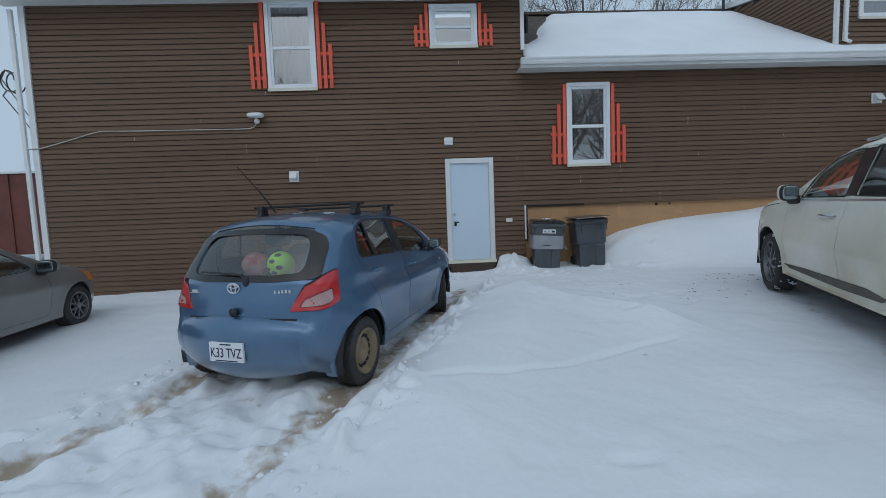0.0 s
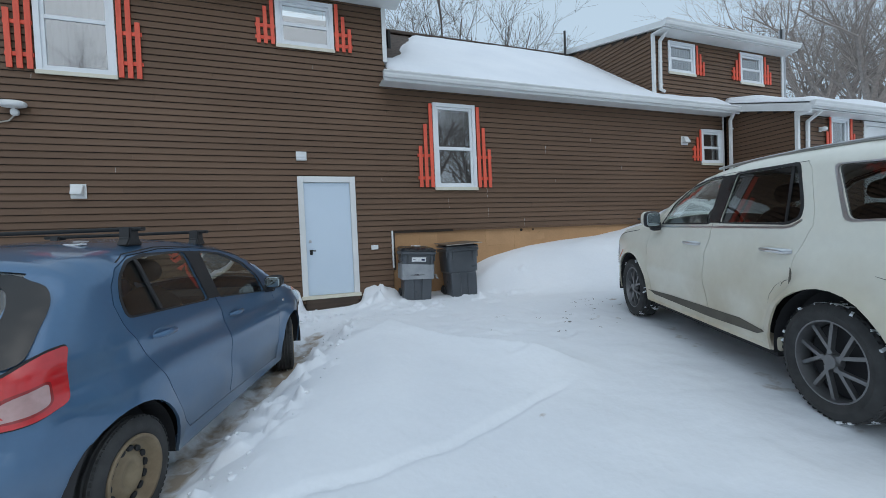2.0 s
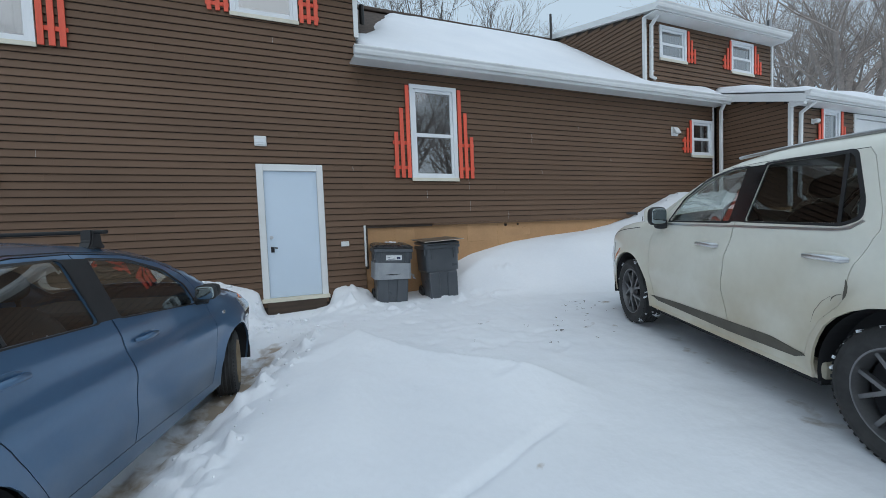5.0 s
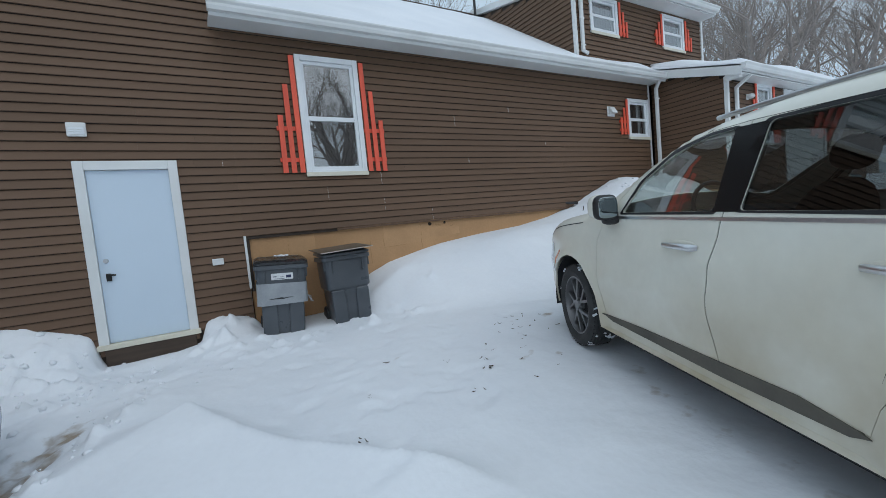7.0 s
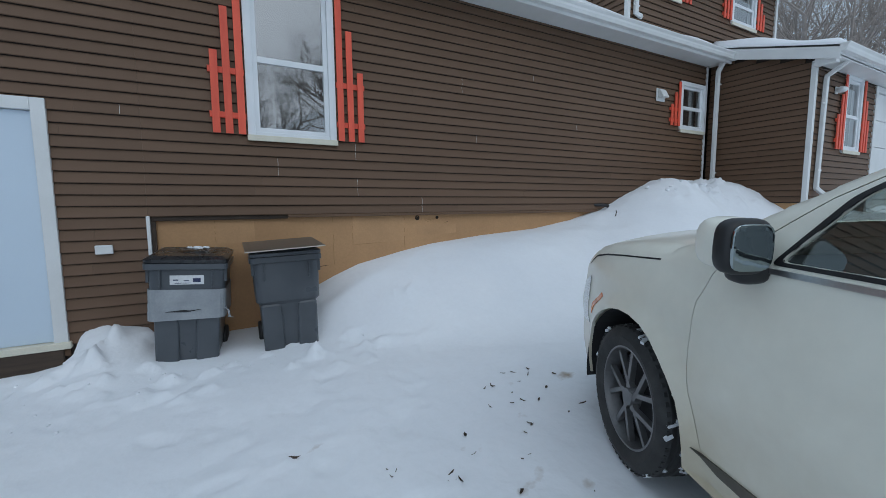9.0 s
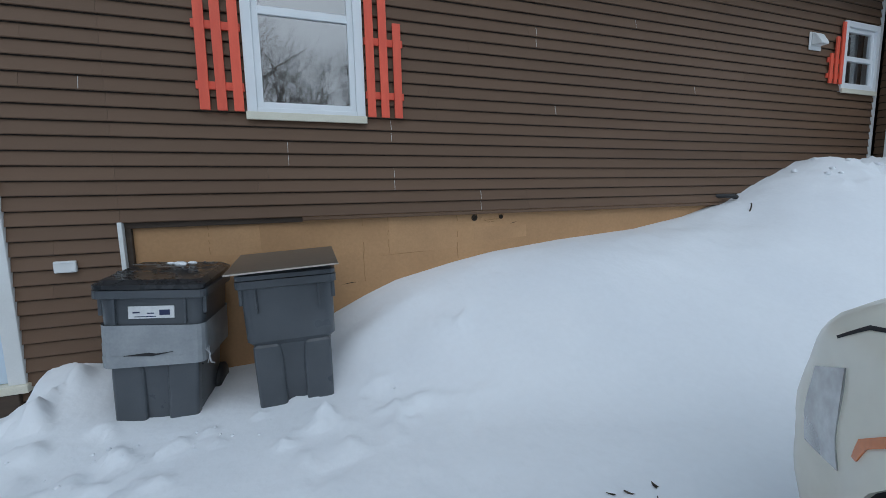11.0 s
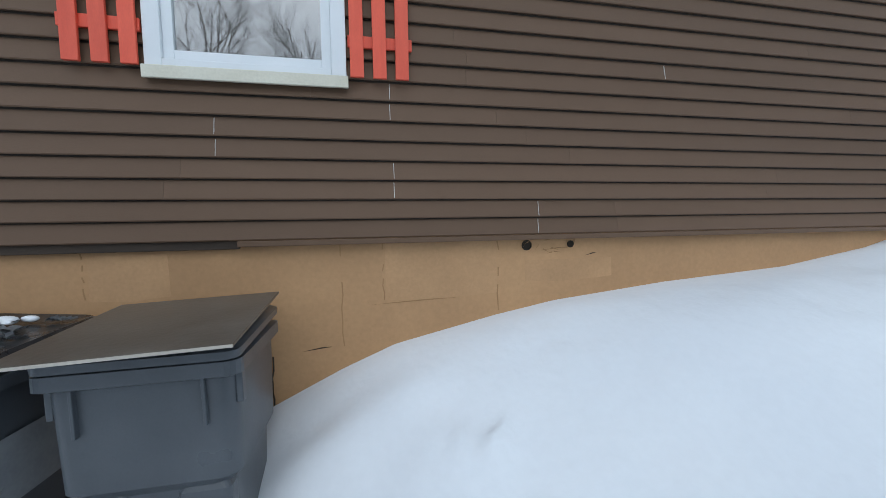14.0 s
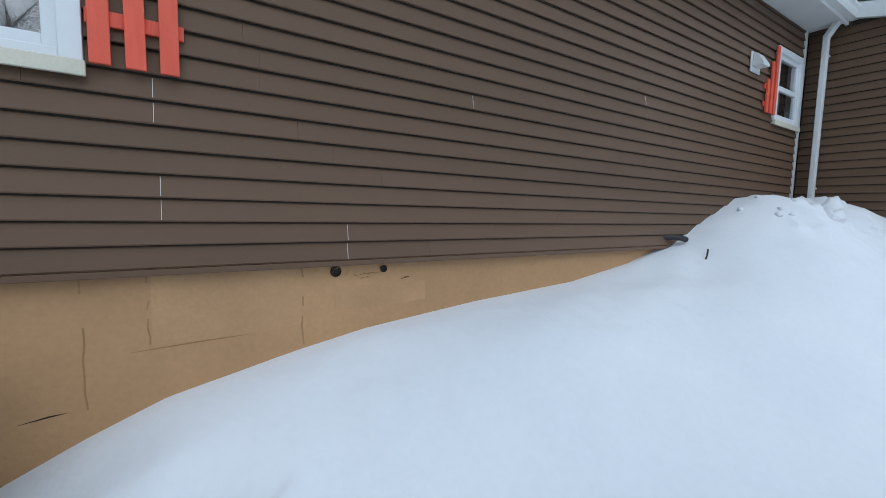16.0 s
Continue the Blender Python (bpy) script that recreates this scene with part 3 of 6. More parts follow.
# ---- roofs ----
def slab(name, pts, thick, material, label, parent=None):
    bm = bmesh.new()
    lo = [bm.verts.new(p) for p in pts]
    hi = [bm.verts.new((p[0], p[1], p[2] + thick)) for p in pts]
    bm.faces.new(lo[::-1]), bm.faces.new(hi)
    for i in range(4):
        bm.faces.new((lo[i], lo[(i + 1) % 4], hi[(i + 1) % 4], hi[i]))
    bmesh.ops.recalc_face_normals(bm, faces=bm.faces)
    return tagged(part(name, bm, material), label, "roof", kind="structure")


def gutter(x0, x1, y, z, label="white metal eaves gutter"):
    """An ogee gutter, its back at y, its lip at z."""
    prof = [(y, z), (y, z - 0.115), (y - 0.075, z - 0.115), (y - 0.095, z - 0.075), (y - 0.098, z - 0.045), (y - 0.122, z - 0.018), (y - 0.124, z), (y - 0.117, z), (y - 0.112, z - 0.02), (y - 0.088, z - 0.05), (y - 0.07, z - 0.105), (y - 0.006, z - 0.105), (y - 0.006, z)]
    bm = prism(bmesh.new(), prof, "x", x0, x1)
    ob = tagged(part("gutter", bm, M_TRIM), label, "gutter")
    for x in (x0 - 0.004, x1 - 0.002):
        part("end_cap", prism(bmesh.new(), prof[:7], "x", x, x + 0.006), M_TRIM, ob)
    for x in np.arange(x0 + 0.4, x1, 0.9):
        part("hanger", boxes((x - 0.012, y - 0.116, z - 0.012, x + 0.012, y - 0.004, z - 0.006)), M_TRIM, ob)
    return ob


def roof_snow(name, x0, x1, y0, y1, zf, thick, label, bare=None, step=0.11, overhang=0.05):
    xs, ys = np.arange(x0, x1 + step, step), np.linspace(y0 - overhang, y1, max(int((y1 - y0) / step), 4))
    X, Y = np.meshgrid(xs, ys)
    edge = np.minimum.reduce([smooth01((Y - y0 + overhang) / 0.16), smooth01((X - x0 + 0.02) / 0.2), smooth01((x1 + 0.02 - X) / 0.2)])
    t = thick * (0.75 + 0.5 * fractal(X * 0.7, Y * 0.7, 41, 3)) * (0.12 + 0.88 * edge) + 0.012
    if bare is not None:
        t = t * smooth01(bare(X, Y) / 0.25) - 0.02 * (bare(X, Y) < 0.02)
    Z = zf(X, Y) + t
    me = bpy.data.meshes.new(name)
    n, m = X.shape[1], X.shape[0]
    ii = np.arange(n * m).reshape(m, n)
    q = np.stack([ii[:-1, :-1], ii[:-1, 1:], ii[1:, 1:], ii[1:, :-1]], -1).reshape(-1, 4)
    Zb = zf(X, Y) - 0.03
    vs = np.concatenate([np.stack([X, Y, Z], -1).reshape(-1, 3), np.stack([X, Y, Zb], -1).reshape(-1, 3)])
    rim = [*ii[0], *ii[1:, -1], *ii[-1, -2::-1], *ii[-2:0:-1, 0]]
    side = [(a, a + n * m, b + n * m, b) for a, b in zip(rim, rim[1:] + rim[:1])]
    me.from_pydata(vs.tolist(), [], q.tolist() + [tuple(int(v) for v in f) for f in side])
    return tagged(place(name, me, M_SNOW, smooth=True), label, "snow", kind="structure")


# low wing: eave at y 8.33, ridge at y 12
EAVE_Y, EAVE_Z, RIDGE_Y, RIDGE_Z = 8.33, 4.50, 12.0, 7.06
PITCH = (RIDGE_Z - EAVE_Z) / (RIDGE_Y - EAVE_Y)
slab("roof_low", [(2.42, EAVE_Y, EAVE_Z - 0.06), (11.75, EAVE_Y, EAVE_Z - 0.06), (11.75, RIDGE_Y, RIDGE_Z - 0.06), (2.42, RIDGE_Y, RIDGE_Z - 0.06)], 0.06, M_SHINGLE, "brown shingle roof of the low wing")
slab("roof_low_back", [(2.42, RIDGE_Y, RIDGE_Z - 0.06), (14.3, RIDGE_Y, RIDGE_Z - 0.06), (14.3, 15.7, 4.4), (2.42, 15.7, 4.4)], 0.06, M_SHINGLE, "brown shingle roof slope behind the ridge")
trim("fascia", [(2.30, 8.30, 4.37, 11.70, 8.332, 4.50)], label="white eaves fascia board")
trim("soffit", [(2.30, 8.332, 4.40, 11.70, 8.70, 4.425)], label="white eaves soffit")
gutter(2.29, 11.72, 8.30, 4.53)
trim("ridge_cap", [(2.45, 11.9, 7.05, 9.6, 12.1, 7.14)], M_SHINGLE, "dark ridge cap of the low roof", 0.02, cat="roof")


def bare_patch(x, y):
    c = 0.35 * fractal(x * 1.7, y * 1.7, 51, 3)
    return np.clip(np.maximum(x - (2.78 + (y - 9.4) * 0.45), 9.35 - y) + 0.5 * c, -1, 1)


roof_snow("roof_snow", 2.46, 11.6, EAVE_Y, RIDGE_Y - 0.22, lambda x, y: EAVE_Z + (y - EAVE_Y) * PITCH, 0.13, "thick snow lying on the low roof", bare_patch)
bm = tube(bmesh.new(), [(8.95, 11.75, 6.85), (8.95, 11.75, 7.75)], 0.035, 12)
tagged(part("vent_pipe", bm, M_BLACK), "black plumbing vent pipe standing on the roof", "vent pipe")
bm = tube(bmesh.new(), [(2.95, 10.35, 5.85), (2.95, 10.35, 6.3)], 0.05, 12)
tagged(part("vent_pipe", bm, M_BLACKMETAL), "short dark vent pipe on bare shingles", "vent pipe")

# tall part
slab("roof_tall", [(-7.75, 8.27, 5.93), (2.70, 8.27, 5.93), (2.70, 12.2, 7.9), (-7.75, 12.2, 7.9)], 0.08, M_SHINGLE, "snowy roof of the tall house part")
roof_snow("roof_snow_tall", -7.75, 2.7, 8.27, 12.1, lambda x, y: 6.01 + (y - 8.27) * 0.5013, 0.15, "snow lying on the tall roof", step=0.25)
trim("fascia", [(-7.75, 8.24, 5.83, 2.70, 8.27, 6.0)], label="white eaves fascia board")
trim("soffit", [(-7.75, 8.27, 5.87, 2.70, 8.70, 5.93)], label="white eaves soffit")
gutter(-7.75, 2.72, 8.24, 6.0)
wall_core("wall_tall_east", 2.22, 2.40, 4.3, 7.9, [], 8.92, 15, "plain brown end wall above the low roof")
wall_core("wall_tall_west", -7.44, -7.2, -0.3, 7.0, [], 8.91, 15, "plain brown end wall of the tall part")
wall_core("wall_back", -7.44, 14.2, -0.3, 6.5, [], 15.0, 15.2, "plain back wall closing the house")

# upper storey over the far end
wall_d = wall_core("wall_upper_storey", 9.2, 14.1, 4.45, 6.32, [DW1, DW2], 8.703, 8.9, "brown siding wall of the upper storey")
siding(wall_d, 9.24, 14.04, 4.5, 6.28, [DW1, DW2], (0, 8.702, 0), (1, 0, 0), (0, -1, 0), 4)
UP = 0.235
bm = prism(bmesh.new(), [(8.9, 4.6), (12.4, 4.6), (12.4, 6.25 + 4.1 * UP), (8.9, 6.25 + 0.6 * UP)], "x", 9.202, 9.36)
wall_e = tagged(part("wall_upper_side", bm, M_SHEATH), "brown siding side wall of the upper storey", "wall", kind="structure")
siding(wall_e, -12.3, -8.72, 4.6, 7.2, [], (9.2, 0, 0), (0, -1, 0), (-1, 0, 0), 5, lambda z: -max(8.72, 8.3 + (z - 6.26) / UP))
wall_core("wall_upper_east", 13.9, 14.1, 2.0, 6.3, [], 8.9, 15, "plain end wall of the upper storey")
trim("corner_trim", [(9.17, 8.66, 4.6, 9.24, 8.73, 6.28)])
trim("corner_trim", [(14.04, 8.66, 4.4, 14.12, 8.9, 6.28)])
UP = 0.235
slab("roof_upper", [(9.12, 8.30, 6.27), (14.12, 8.30, 6.27), (14.12, 12.5, 6.27 + 4.2 * UP), (9.12, 12.5, 6.27 + 4.2 * UP)], 0.15, M_TRIM, "low-pitched white-edged roof of the upper storey")
roof_snow("roof_snow_upper", 9.2, 14.05, 8.34, 12.4, lambda x, y: 6.42 + (y - 8.30) * UP, 0.05, "thin snow on the upper roof", step=0.25)
trim("soffit", [(9.14, 8.33, 6.25, 14.1, 8.70, 6.272)], label="white eaves soffit")
gutter(9.1, 14.1, 8.30, 6.42)

# projecting porch at the far end
wall_f = wall_core("wall_porch", 11.86, 20, 1.2, 4.1, [W_PORCH, (14.4, 16.9, 1.2, 4.0)], 7.052, 7.2, "brown siding front wall of the porch")
siding(wall_f, 11.86, 20, 1.75, 4.0, [W_PORCH, (14.4, 16.9, 1.2, 4.0)], (0, 7.052, 0), (1, 0, 0), (0, -1, 0), 6)
bm = prism(bmesh.new(), [(7.052, 1.75), (8.70, 1.75), (8.70, 4.60), (7.052, 4.14)], "x", 11.762, 11.86)
wall_g = tagged(part("wall_porch_side", bm, M_SHEATH), "brown siding side wall of the porch", "wall", kind="structure")
siding(wall_g, -8.70, -7.07, 1.76, 4.56, [], (11.762, 0, 0), (0, -1, 0), (-1, 0, 0), 7, lambda z: -max(7.07, 6.70 + (z - 4.03) / 0.285))
tagged(part("foundation_porch", boxes((11.775, 7.07, 0.5, 20, 8.7, 1.752)), M_FOUND), "tan parged foundation under the porch", "foundation", kind="structure")
trim("corner_trim", [(11.735, 7.03, 1.76, 11.765, 7.09, 4.05), (11.736, 7.02, 1.76, 11.82, 7.05, 4.05)])
bm = prism(bmesh.new(), [(6.69, 3.97), (8.68, 4.535), (8.68, 4.70), (6.69, 4.135)], "x", 11.595, 11.618)
tagged(part("rake_board", bm, M_TRIM), "white sloping rake board of the porch roof", "trim", kind="structure")
bm = prism(bmesh.new(), [(6.72, 4.005), (8.68, 4.563), (8.68, 4.585), (6.72, 4.027)], "x", 11.62, 11.76)
tagged(part("soffit", bm, M_TRIM), "white soffit under the porch rake", "trim", kind="structure")
slab("roof_porch", [(11.62, 6.70, 4.05), (20.2, 6.70, 4.05), (20.2, 8.70, 4.62), (11.62, 8.70, 4.62)], 0.14, M_TRIM, "white-edged porch roof")
roof_snow("roof_snow_porch", 11.62, 20.2, 6.70, 8.66, lambda x, y: 4.19 + (y - 6.70) * 0.285, 0.22, "snow lying on the porch roof", step=0.12)
trim("soffit", [(11.65, 6.72, 4.02, 20, 7.05, 4.045)], label="white eaves soffit")
trim("eave_return", [(11.63, 6.74, 3.95, 11.755, 7.015, 4.06)], label="white boxed eave return")
gutter(11.6, 20.2, 6.70, 4.2)
garage = empty("door_2", (15.65, 7.06, 1.3), "white panelled garage door, closed", "door", kind="structure")
part("door_frame", boxes((-1.25, -0.04, 0, -1.15, 0.1, 2.7), (1.15, -0.04, 0, 1.25, 0.1, 2.7), (-1.15, -0.04, 2.6, 1.15, 0.1, 2.7)), M_TRIM, garage)
for k in range(5):
    part("panel", boxes((-1.15, 0.0, k * 0.52, 1.15, 0.05, k * 0.52 + 0.51), bevel=0.01), M_TRIM, garage)
wall_core("wall_porch_end", 19.8, 20, 0.5, 4.1, [], 7.2, 12, "plain end wall of the porch")


# ---- bare winter trees ----
def grow(bm, p, d, length, r, level, rnd, fine):
    steps = 4 if level < 2 else 3
    pts, rad = [p.copy()], [r]
    for i in range(steps):
        d = (d + Vector((rnd.uniform(-1, 1), rnd.uniform(-1, 1), rnd.uniform(-0.5, 0.9))) * 0.16).normalized()
        p = p + d * length / steps
        pts.append(p.copy())
        rad.append(max(r * (1 - 0.55 * (i + 1) / steps), 0.006))
    tube(bm, pts, rad, 7 if level == 0 else (5 if level < 3 else 3), caps=False)
    if level >= fine:
        return
    n = rnd.choice((3, 4, 5)) if level else rnd.choice((6, 7, 8))
    for i in range(n):
        f = rnd.uniform(0.35, 1.0) if level else rnd.uniform(0.3, 1.0)
        k = min(int(f * steps), steps - 1)
        q = pts[k].lerp(pts[k + 1], f * steps - k)
        side = d.cross(Vector((rnd.uniform(-1, 1), rnd.uniform(-1, 1), rnd.uniform(-1, 1)))).normalized()
        nd = (d * rnd.uniform(0.45, 1.0) + side * rnd.uniform(0.5, 1.0) + Vector((0, 0, 0.25))).normalized()
        grow(bm, q, nd, length * rnd.uniform(0.5, 0.78), rad[k] * rnd.uniform(0.4, 0.62), level + 1, rnd, fine)


def bare_tree(at, height, seed, fine=5, bark=None):
    rnd = random.Random(seed)
    th = empty("tree", at, "tall bare deciduous tree in winter", "tree", "bare trees round the house")
    bm = bmesh.new()
    top = height * 0.42
    tube(bm, [(0, 0, -0.4), (0.05, 0.03, top * 0.5), (0.1, -0.05, top)], [height * 0.022, height * 0.017, height * 0.012], 10)
    part("trunk", bm, bark or M_BARK, th, smooth=True)
    bm = bmesh.new()
    for k in range(6):
        a = k * 1.05 + rnd.uniform(0, 1)
        grow(bm, Vector((0.05, 0, top * rnd.uniform(0.6, 0.98))), Vector((math.cos(a) * 0.55, math.sin(a) * 0.55, 1)).normalized(), height * 0.33, height * 0.0115, 1, rnd, fine)
    part("crown", bm, bark or M_BARK, th)
    return th


# Trees 1 and 2, and their copies, wear the haze-paled bark.
TREES = [bare_tree((11.6, 25, 0), 18, 11), bare_tree((42, 22, 0.5), 23, 12, 5, M_BARKHAZE), bare_tree((38, 17, 0.5), 21, 13, 5, M_BARKHAZE)]
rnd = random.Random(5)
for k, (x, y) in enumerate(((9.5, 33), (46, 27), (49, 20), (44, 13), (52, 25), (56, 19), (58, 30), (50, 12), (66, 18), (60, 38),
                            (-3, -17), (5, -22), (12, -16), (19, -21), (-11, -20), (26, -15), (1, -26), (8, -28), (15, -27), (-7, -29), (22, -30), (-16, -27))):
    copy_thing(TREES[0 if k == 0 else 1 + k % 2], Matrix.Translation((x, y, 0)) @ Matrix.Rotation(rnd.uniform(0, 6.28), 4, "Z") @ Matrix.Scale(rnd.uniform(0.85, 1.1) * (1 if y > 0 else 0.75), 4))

# ---- far left: street and red steel shed ----
shed = empty("shed", (-23, 21, 0), "rust-red corrugated steel shed across the street", "shed")
for k in range(24):
    part("panel", boxes((-5 + k * 0.42, 0.0 if k % 2 else 0.05, 0.4, -5 + k * 0.42 + 0.415, 0.3, 4.3)), M_REDSTEEL, shed)
part("roof", boxes((-5.1, -0.1, 4.3, 5.3, 6, 4.4)), M_TRIM, shed)
part("side_wall", boxes((5.07, 0.02, 0.3, 5.2, 6, 4.3)), M_REDSTEEL, shed)
me = bpy.data.meshes.new("road")
me.from_pydata([(-60, 13.5, 0.2), (-8.2, 13.5, 0.25), (-8.2, 18.5, 0.25), (-60, 18.5, 0.2)], [], [(0, 1, 2, 3)])
tagged(place("road", me, M_ROADS), "slushy wet street", "road", kind="structure")

# overhead wires and a street pole beyond the house corner
pole = tagged(part("utility_pole", tube(bmesh.new(), [(-17.5, 17.6, -0.3), (-17.45, 17.6, 9.5)], [0.16, 0.11], 12), M_DARKWOOD, smooth=True), "weathered wooden utility pole by the street", "utility pole")
for z, sag in ((7.3, 0.5), (6.2, 0.55), (5.1, 0.6), (8.2, 0.4)):
    pts = [(-60 + k * 3.1, 17.6, z + 0.004 * (-60 + k * 3.1 + 30) ** 2 * sag * 0.1) for k in range(15)]
    tagged(part("wire", tube(bmesh.new(), pts, 0.025, 5), M_BLACK), "black overhead wire along the street", "wire")
bm = tube(bmesh.new(), [(-8.05 + 0.16 * math.cos(a), 8.9 + 0.02 * a, 4.55 + 0.2 * math.sin(a)) for a in np.linspace(0, 12.2, 40)], 0.012, 6)
tube(bm, [(-12, 14, 4.9), (-8.6, 9.4, 4.75), (-8.05, 8.9, 4.75), (-7.6, 8.68, 4.5)], 0.012, 6)
tube(bm, [(-12, 14, 4.55), (-8.6, 9.4, 4.4), (-8.05, 8.9, 4.35), (-7.6, 8.68, 4.2)], 0.012, 6)
tagged(part("service_cable", bm, M_BLACK), "black service cable coiled at the house corner", "cable")


# ---- cars ----
from mathutils.geometry import delaunay_2d_cdt

M_BLUE = mat("blue_car_paint", (0.070, 0.155, 0.275), (0.062, 0.138, 0.25), 1.5, 30, 0.32, 0.0, metal=0.45, coat=1.0, grain=0.05)
M_CREAM = mat("dirty_cream_white_paint", (0.85, 0.835, 0.745), (0.80, 0.78, 0.68), 1.1, 18, 0.34, 0.0, coat=0.45, grain=0.04)
M_SALT = mat("road_dirt_on_lower_paint", (0.50, 0.46, 0.36), (0.30, 0.27, 0.21), 2.5, 25, 0.7, 0.1)
M_GREYCAR = mat("grey_car_paint", (0.27, 0.265, 0.255), (0.23, 0.228, 0.22), 1.5, 30, 0.4, 0.0, metal=0.4, coat=0.4, grain=0.05)
M_CLAD = mat("grey_brown_cladding", (0.13, 0.115, 0.09), (0.09, 0.08, 0.065), 3, 60, 0.7, 0.1)
M_TYRE = mat("tyre_rubber", (0.022, 0.022, 0.023), (0.05, 0.05, 0.05), 9, 70, 0.8, 0.3)
M_RUSTRIM = mat("rusty_beige_steel_wheel", (0.33, 0.26, 0.17), (0.22, 0.16, 0.10), 6, 60, 0.65, 0.2, metal=0.3)
M_ALLOY = mat("dark_grey_alloy", (0.25, 0.25, 0.255), (0.18, 0.18, 0.185), 5, 80, 0.4, 0.0, metal=0.7)
M_CHROME = mat("chrome", (0.78, 0.78, 0.79), rough=0.34, metal=1.0, bump=0)
M_CABIN = mat("dark_cabin_plastic", (0.025, 0.025, 0.028), rough=0.8)
M_FABRIC = mat("dark_grey_seat_fabric", (0.07, 0.07, 0.075), (0.05, 0.05, 0.055), 6, 200, 0.9, 0.4)
M_REDLENS = mat("red_lamp_lens", (0.60, 0.018, 0.022), (0.45, 0.012, 0.016), 8, 60, 0.2, 0.05, coat=0.8)
M_PINKLENS = mat("clear_pinkish_lamp_lens", (0.50, 0.32, 0.31), (0.40, 0.25, 0.24), 12, 60, 0.2, 0.1, coat=0.8)
M_CLEARLENS = mat("clear_headlamp", (0.55, 0.57, 0.58), (0.3, 0.3, 0.3), 10, 60, 0.15, 0.0, metal=0.5, coat=0.8)
M_GLOSSBLACK = mat("glossy_black_glass_border", (0.012, 0.013, 0.014), rough=0.2, bump=0)
M_DARKRED = mat("dark_red_lens_rim", (0.30, 0.01, 0.012), rough=0.25, bump=0, coat=0.6)
M_AMBER = mat("amber_lens", (0.75, 0.22, 0.06), rough=0.25, coat=0.6)
M_PLATE = mat("white_number_plate", (0.78, 0.79, 0.80), rough=0.4, bump=0)
M_INK = mat("dark_blue_ink", (0.02, 0.03, 0.09), rough=0.5, bump=0)
M_CARGLASS = glass_mat("car_glass", (0.86, 0.93, 0.90), 0.28)
M_REARGLASS = glass_mat("misted_rear_glass", (0.84, 0.92, 0.88), 0.15)
M_TINTGLASS = glass_mat("privacy_glass", (0.20, 0.21, 0.215), 0.10)
M_MIRROR = mat("mirror_glass", (0.34, 0.39, 0.40), rough=0.02, metal=1.0, bump=0, grain=0.0)


def add_road_dirt(m, colour, lo, hi, scale, cut=0.05, gain=2.2):
    """Splashed dirt that fades out from lo to hi metres."""
    n, l = m.node_tree.nodes, m.node_tree.links
    b = n["Principled BSDF"]
    src = b.inputs["Base Color"].links[0].from_socket
    geo, sep, no, rng, mul, mix = (n.new("ShaderNode" + k) for k in ("NewGeometry", "SeparateXYZ", "TexNoise", "MapRange", "Math", "Mix"))
    no.inputs["Scale"].default_value, no.inputs["Detail"].default_value, no.inputs["Roughness"].default_value = scale, 8, 0.55
    l.new(geo.outputs["Position"], no.inputs["Vector"])
    l.new(geo.outputs["Position"], sep.inputs[0])
    rng.inputs[1].default_value, rng.inputs[2].default_value, rng.inputs[3].default_value, rng.inputs[4].default_value = lo, hi, 0.55, 0.0
    l.new(sep.outputs["Z"], rng.inputs[0])
    mul.operation, mix.data_type = "MULTIPLY_ADD", "RGBA"
    mul.use_clamp = True
    mul.inputs[2].default_value = -cut
    l.new(rng.outputs[0], mul.inputs[0])
    l.new(no.outputs["Fac"], mul.inputs[1])
    mul2 = n.new("ShaderNodeMath")
    mul2.operation, mul2.use_clamp = "MULTIPLY", True
    mul2.inputs[1].default_value = gain
    l.new(mul.outputs[0], mul2.inputs[0])
    l.new(mul2.outputs[0], mix.inputs[0])
    mix.inputs[7].default_value = (*colour, 1)
    l.new(src, mix.inputs[6])
    l.new(mix.outputs[2], b.inputs["Base Color"])


add_road_dirt(M_CREAM, (0.45, 0.365, 0.22), 0.6, 1.75, 1.3, 0.08, 3.6)
add_road_dirt(M_BLUE, (0.20, 0.22, 0.23), 0.2, 0.75, 3.5)
add_road_dirt(M_TYRE, (0.06, 0.058, 0.055), 0.1, 0.7, 9.0)


def catmull(pts, n=5):
    out, keep = [], []
    P = [np.array(p, float) for p in pts]
    for i in range(len(P) - 1):
        a, b, c, d = P[max(i - 1, 0)], P[i], P[i + 1], P[min(i + 2, len(P) - 1)]
        keep.append(len(out))
        for k in range(n):
            t = k / n
            out.append(0.5 * (2 * b + (c - a) * t + (2 * a - 5 * b + 4 * c - d) * t * t + (3 * b - a - 3 * c + d) * t ** 3))
    keep.append(len(out))
    out.append(P[-1])
    return np.array(out), keep


def chaikin(poly, n=2):
    for _ in range(n):
        out = []
        for a, b in zip(poly, poly[1:] + poly[:1]):
            out += [(a[0] * 0.8 + b[0] * 0.2, a[1] * 0.8 + b[1] * 0.2), (a[0] * 0.2 + b[0] * 0.8, a[1] * 0.2 + b[1] * 0.8)]
        poly = out
    return poly


def rounded(poly, r=0.04, n=4):
    """A polygon with its corners rounded off."""
    out = []
    for a, b, c in zip(poly[-1:] + poly[:-1], poly, poly[1:] + poly[:1]):
        a, b, c = Vector(a), Vector(b), Vector(c)
        p = b + (a - b) * min(r / max((a - b).length, 1e-6), 0.45)
        q = b + (c - b) * min(r / max((c - b).length, 1e-6), 0.45)
        for k in range(n + 1):
            t = k / n
            out.append(tuple(p * (1 - t) ** 2 + b * 2 * t * (1 - t) + q * t * t))
    return out


